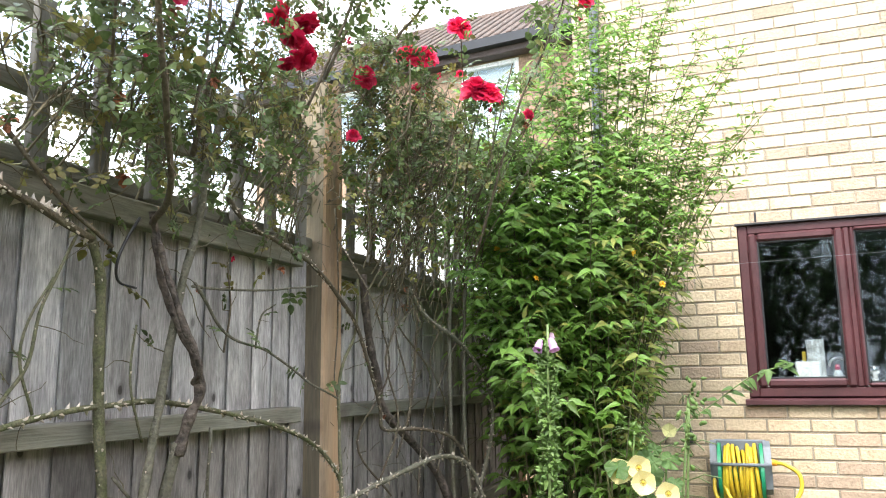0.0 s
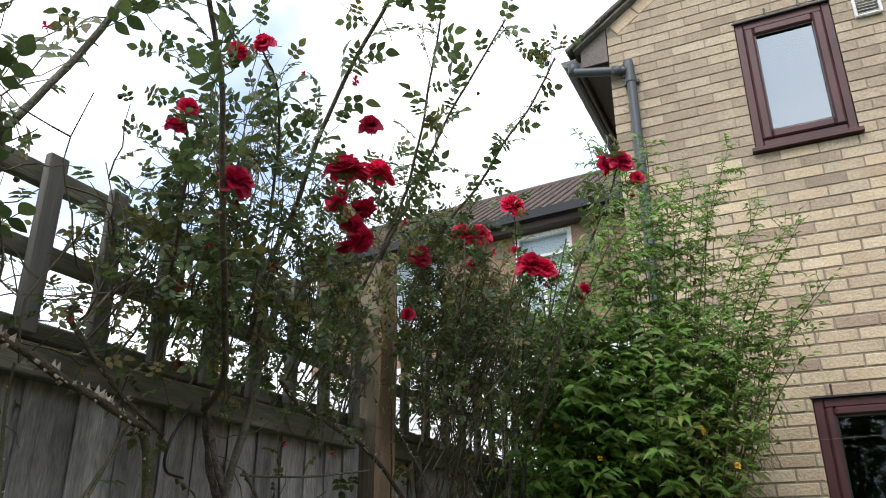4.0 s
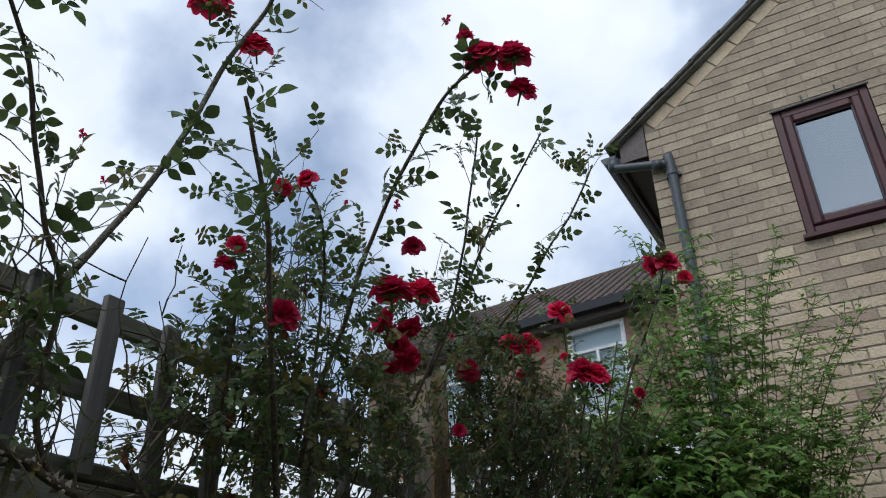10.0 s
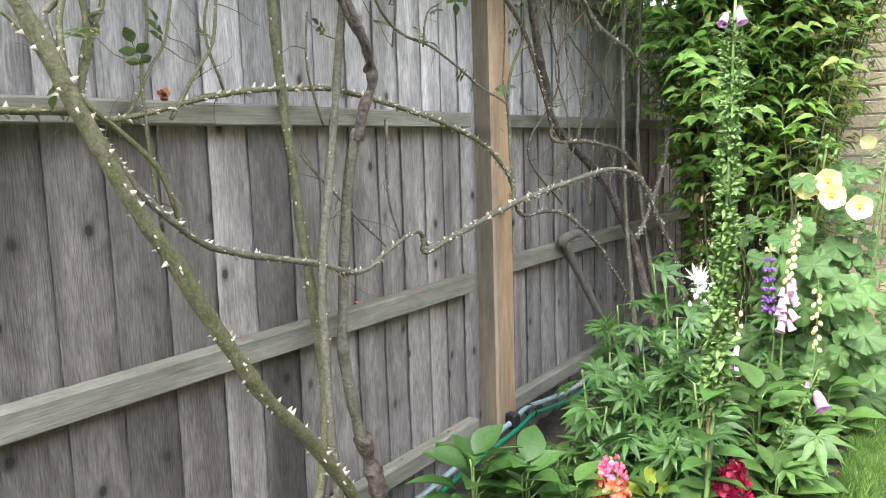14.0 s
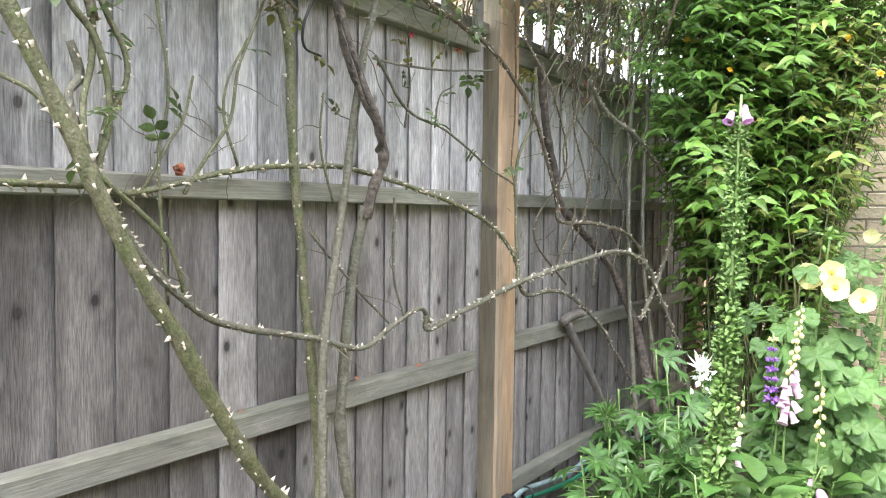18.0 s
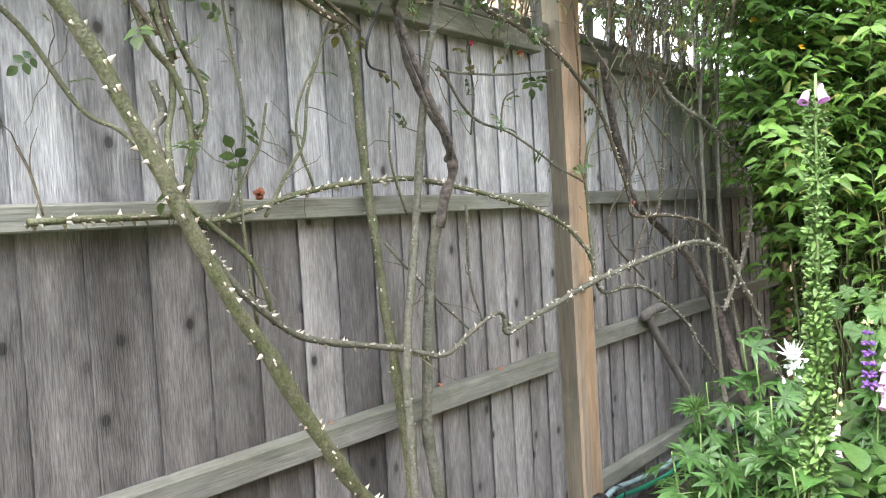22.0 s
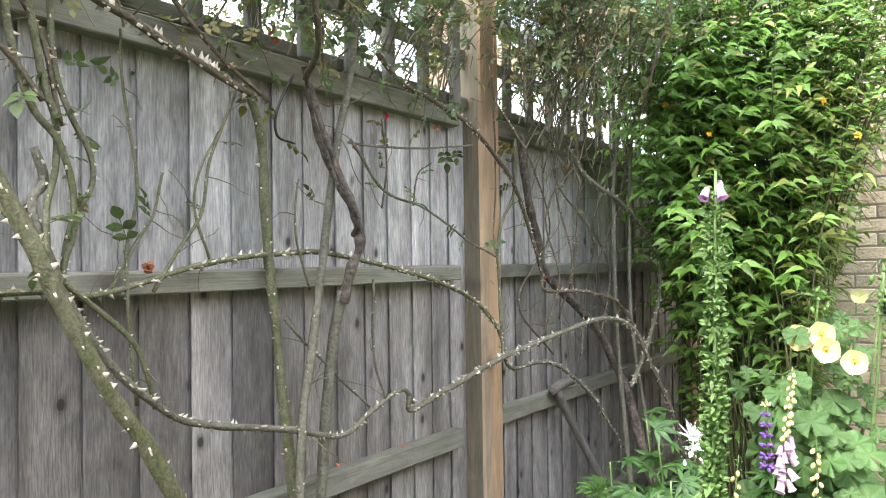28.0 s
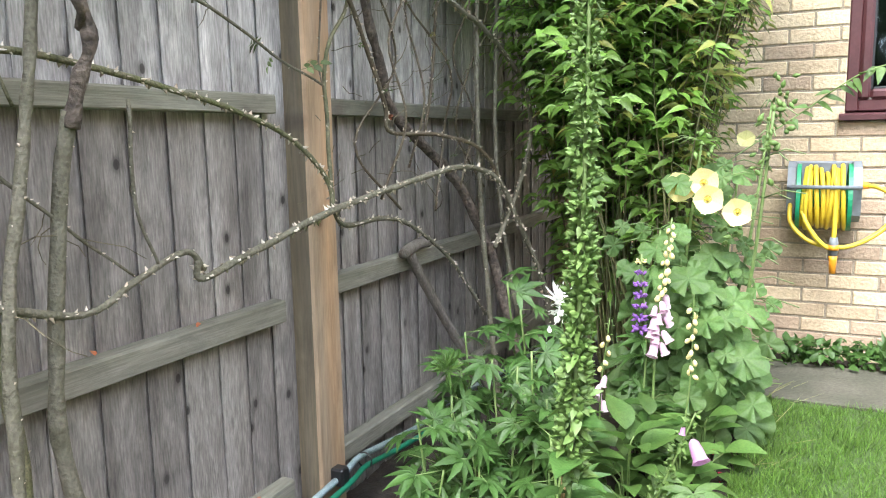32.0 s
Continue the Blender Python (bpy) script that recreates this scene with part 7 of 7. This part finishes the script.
for k in range(28):
    a = k * 2 * math.pi / 28
    r = 0.045 + 0.004 * (k % 2)
    g.v += [(1.865 + r * math.cos(a), WALL_Y + 0.30 + r * math.sin(a), board_top), (1.865 + r * math.cos(a), WALL_Y + 0.30 + r * math.sin(a), board_top + 0.26)]
for k in range(28):
    a, b = 2 * k, 2 * ((k + 1) % 28)
    g.f.append((a, b, b + 1, a + 1))
part("body", g, clear_grey, tum)
part("brush", Geo().block(1.79, 1.81, WALL_Y + 0.28, WALL_Y + 0.30, board_top, board_top + 0.19), lemon, tum, "yellow brush handle")
tap = thing("kitchen_tap", (2.00, WALL_Y + 0.30, board_top), "curved chrome kitchen tap", "tap")
part("spout", Geo().tube(spline([(2.03, WALL_Y + 0.32, board_top - 0.02), (2.03, WALL_Y + 0.32, board_top + 0.10), (2.0, WALL_Y + 0.31, board_top + 0.15), (1.95, WALL_Y + 0.30, board_top + 0.14), (1.93, WALL_Y + 0.30, board_top + 0.10)], 5), 0.009, 8), chrome, tap, "", True)
bot = thing("soap_bottle", (1.97, WALL_Y + 0.2, board_top), "clear soap bottle with a red cap", "bottle")
part("body", Geo().tube([(1.965, WALL_Y + 0.20, board_top), (1.965, WALL_Y + 0.20, board_top + 0.06), (1.965, WALL_Y + 0.20, board_top + 0.08)], [0.025, 0.025, 0.012], 12), clear_grey, bot, "", True)
part("cap", Geo().tube([(1.965, WALL_Y + 0.20, board_top + 0.08), (1.965, WALL_Y + 0.20, board_top + 0.11)], [0.014, 0.011], 12), red_petal, bot, "red cap", True)
cup = thing("steel_cup", (2.18, WALL_Y + 0.2, board_top), "small brass-coloured cup on the window board", "cup")
part("bowl", Geo().tube([(2.15, WALL_Y + 0.2, board_top), (2.15, WALL_Y + 0.2, board_top + 0.05), (2.15, WALL_Y + 0.2, board_top + 0.06), (2.15, WALL_Y + 0.2, board_top + 0.10)], [0.02, 0.012, 0.03, 0.032], 12), chrome, cup, "", True)

# ---- paving, low plants at the wall foot, turf blades, fallen petals ----
px = 1.20
for k in range(9):
    w = 0.60
    solid("paving_slab", Geo().block(px + k * w + 0.004, px + (k + 1) * w - 0.004, 4.07, 4.62, FLOOR - 0.04, FLOOR + 0.05, 0.006), slab_mat, "worn sandy concrete paving slab beside the lawn", "paving slab", "structure", False, "paving slabs")
solid("wall_border", uneven_sheet(1.19, 6.6, 4.62, 4.84, FLOOR + 0.03, 60, 8, 0.012), soil, "narrow strip of soil at the wall foot", "soil", "structure", True)
for x, n in ((1.30, 26), (1.42, 30), (1.55, 26), (1.66, 24), (1.80, 20), (1.95, 20)):
    pl = thing("strawberry_plant", (x, 4.68, FLOOR), "low green strawberry plant at the wall foot", "plant", "low plants at the wall")
    spots = [((x + 0.06 * rng.normal(), 4.66 + 0.05 * rng.normal(), FLOOR + 0.05 + 0.11 * rng.random()), rand_dir(0.3), rand_dir(1.5) + np.array((0, -0.4, 0.5)), rng.uniform(0.03, 0.062)) for _ in range(n * 3)]
    leafy("foliage", [scatter(BROAD_LEAF, spots)], bed_leaf_mat, pl)
pl = thing("iris_plant", (1.72, 4.62, FLOOR), "upright grey-green leafy plant by the wall", "plant")
leafy("foliage", [scatter(leaf_shape(0.22, 0.3, 0.06), [((1.74 + 0.04 * rng.normal(), 4.62 + 0.03 * rng.normal(), FLOOR + 0.06), np.array((rng.normal() * 0.5, -0.2 + 0.3 * rng.normal(), 1.0)), rand_dir() + np.array((0, -1, 0.3)), rng.uniform(0.09, 0.19)) for _ in range(14)])], bed_leaf_mat, pl)

BLADE = (np.array([(-0.03, 0, 0), (0.03, 0, 0), (-0.022, 0.5, 0.05), (0.022, 0.5, 0.05), (0, 1.0, 0.22)]), np.array([(0, 1, 3), (0, 3, 2), (2, 3, 4)]))
blades = []
for _ in range(95000):
    y = rng.uniform(1.9, 4.06)
    x = 1.16 + 2.4 * rng.random() ** 1.3
    tuft = 0.5 + noise.noise((x * 7, y * 7, 3)) + 0.6 * noise.noise((x * 23, y * 23, 8))
    blades.append(((x, y, FLOOR + 0.028), np.array((rng.normal() * 0.55, rng.normal() * 0.55, 1.0)), rand_dir(), rng.uniform(0.022, 0.05) * (0.7 + 0.6 * max(0.0, min(1.0, tuft)))))
me = fast_mesh("grass", [scatter(BLADE, blades)], grass_mat)
tagged(new("grass", me), "short bright green lawn grass blades", "grass", "", "stuff")
wisps = []
for _ in range(45):
    x, y = rng.uniform(1.1, 1.3), rng.uniform(3.2, 4.2)
    wisps.append(((x, y, FLOOR + 0.02), np.array((0.5 + rng.normal() * 0.5, rng.normal() * 0.5, 0.55)), rand_dir(), rng.uniform(0.08, 0.2)))
thin = (BLADE[0] * np.array((0.22, 1, 0.8)), BLADE[1])
tagged(new("dry_grass", fast_mesh("dry_grass", [scatter(thin, wisps)], straw_mat)), "long thin straw-coloured grass wisps at the bed edge", "grass", "", "stuff")
fallen = [((rng.uniform(0.95, 1.19), rng.uniform(2.3, 4.0), FLOOR + 0.018), rand_dir(), rand_dir(2), rng.uniform(0.008, 0.016)) for _ in range(80)]
tagged(new("fallen_petals", fast_mesh("fallen_petals", [scatter(leaf_shape(0.9, 0.3, 0.2), fallen)], red_petal)), "scattered fallen red rose petals on the soil", "petals", "", "stuff")
on_rail = [((0.025 + 0.012 * rng.random(), y, z), rand_dir(), np.array((0, 0, 1.0)), rng.uniform(0.012, 0.02)) for y, z in ((1.72, 0.577), (1.30, 0.577), (2.02, 0.577), (1.9, 0.047), (2.2, 0.047), (2.15, 0.047))]
tagged(new("petals_on_rail", fast_mesh("petals_on_rail", [scatter(leaf_shape(0.9, 0.3, 0.2), on_rail)], wilted)), "dry fallen petals lying on the fence rails", "petals", "", "stuff")

# ---- unseen wall added east of the lawn to cut low sky light ----
solid("wall_east", Geo().block(4.3, 4.55, -7.0, 4.05, FLOOR - 0.06, 3.1, 0.01), neighbour_brick, "unseen plain brown wall added to block low sky light", "wall", "structure")

# ---- trees closing the garden behind ----
hedge_mat = leafmat("tree_leaf", (0.045, 0.085, 0.02), (0.06, 0.11, 0.03), 0.35)
for x, y, h, w in ((-4.5, -8.5, 5.5, 2.2), (-1.2, -9.5, 6.0, 2.4), (2.0, -8.8, 5.2, 2.2), (5.2, -9.2, 6.2, 2.5), (8.4, -8.4, 5.4, 2.2)):
    tr = thing("garden_tree", (x, y, FLOOR), "dark leafy tree closing the far end of the garden", "tree", "trees behind the garden")
    part("trunk", Geo().tube(spline([(x, y, FLOOR - 0.05), (x + 0.05, y, h * 0.3), (x - 0.05, y + 0.1, h * 0.7)], 4), [0.16, 0.15, 0.14, 0.13, 0.12, 0.1, 0.09, 0.07, 0.06], 9), bark_mat, tr, "", True)
    for k in range(6):
        a = k * 1.1
        part("limb", Geo().tube(spline([(x, y, h * (0.25 + 0.07 * k)), (x + 0.5 * math.cos(a), y + 0.5 * math.sin(a), h * (0.4 + 0.07 * k)), (x + w * 0.6 * math.cos(a), y + w * 0.6 * math.sin(a), h * (0.5 + 0.07 * k))], 3), [0.07, 0.06, 0.05, 0.045, 0.04, 0.03, 0.02], 6), bark_mat, tr, "", True)
    c = []
    for _ in range(1500):
        d = rand_dir()
        r = rng.random() ** 0.4
        q = np.array((x, y, h * 0.55)) + d * r * np.array((w, w, h * 0.48)) * (0.8 + 0.3 * noise.noise(Vector(d) * 2.5))
        c.append((q, rand_dir(-0.2), rand_dir(0.6), rng.uniform(0.18, 0.36)))
    leafy("crown", [scatter(SHRUB_LEAF, c)], hedge_mat, tr, "dense dark green crown")

# ---- bricks of the house wall, last ----
def brick_mesh(length, name="brick", mat=brick_mat):
    return Geo().block(0, length - 0.010, 0, 0.03, 0, COURSE - 0.010, 0.004).mesh(name, mat)


full_brick = {False: brick_mesh(BRICK), True: brick_mesh(BRICK, "brick", brick_warm)}
cut_bricks = {}
rest, upper = Geo(), Geo()
count = 0
for c in range(90):
    z0 = -0.15 + c * COURSE
    z1 = z0 + COURSE
    x = LEFT_X + (0.0 if c % 2 else -BRICK / 2)
    while x < 3.3:
        a, b = max(x, LEFT_X), x + BRICK
        x += BRICK
        while z0 + 0.012 > gable(a) - 0.13 and a < b:
            a += 0.02
        for w in (LW, UW):
            if z1 > w[2] + 0.02 and z0 < w[3] - 0.02:
                if a < w[0] < b:
                    b = w[0] + 0.008
                elif a < w[1] < b:
                    a = w[1]
                elif a >= w[0] - 0.001 and b <= w[1] + 0.001:
                    a = b
        if b - a < 0.03:
            continue
        j = rnd.uniform(-0.0015, 0.0015)
        near = 1.0 < b < 2.45 and z1 < 3.3 and count < 300
        if near:
            warm = rnd.random() < (0.16 if z1 > 0.62 else 0.5)
            if b - a > BRICK - 0.001:
                me = full_brick[warm]
            else:
                key = (round((b - a) / 0.02), warm)
                if key not in cut_bricks:
                    cut_bricks[key] = brick_mesh(b - a, "brick", brick_warm if warm else brick_mat)
                me = cut_bricks[key]
            piece("brick", me, wall_main, (a, WALL_Y + j, z0 + 0.005))
            count += 1
        else:
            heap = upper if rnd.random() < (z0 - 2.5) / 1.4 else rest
            k = len(heap.v)
            x0, x1, y0, q0, q1 = a, b - 0.010, WALL_Y + j, z0 + 0.005, z1 - 0.005
            heap.v += [(x0, y0, q0), (x1, y0, q0), (x1, y0, q1), (x0, y0, q1), (x0, y0 + 0.02, q0), (x1, y0 + 0.02, q0), (x1, y0 + 0.02, q1), (x0, y0 + 0.02, q1)]
            heap.f += [(k, k + 1, k + 2, k + 3), (k, k + 4, k + 5, k + 1), (k + 1, k + 5, k + 6, k + 2), (k + 2, k + 6, k + 7, k + 3), (k + 3, k + 7, k + 4, k)]
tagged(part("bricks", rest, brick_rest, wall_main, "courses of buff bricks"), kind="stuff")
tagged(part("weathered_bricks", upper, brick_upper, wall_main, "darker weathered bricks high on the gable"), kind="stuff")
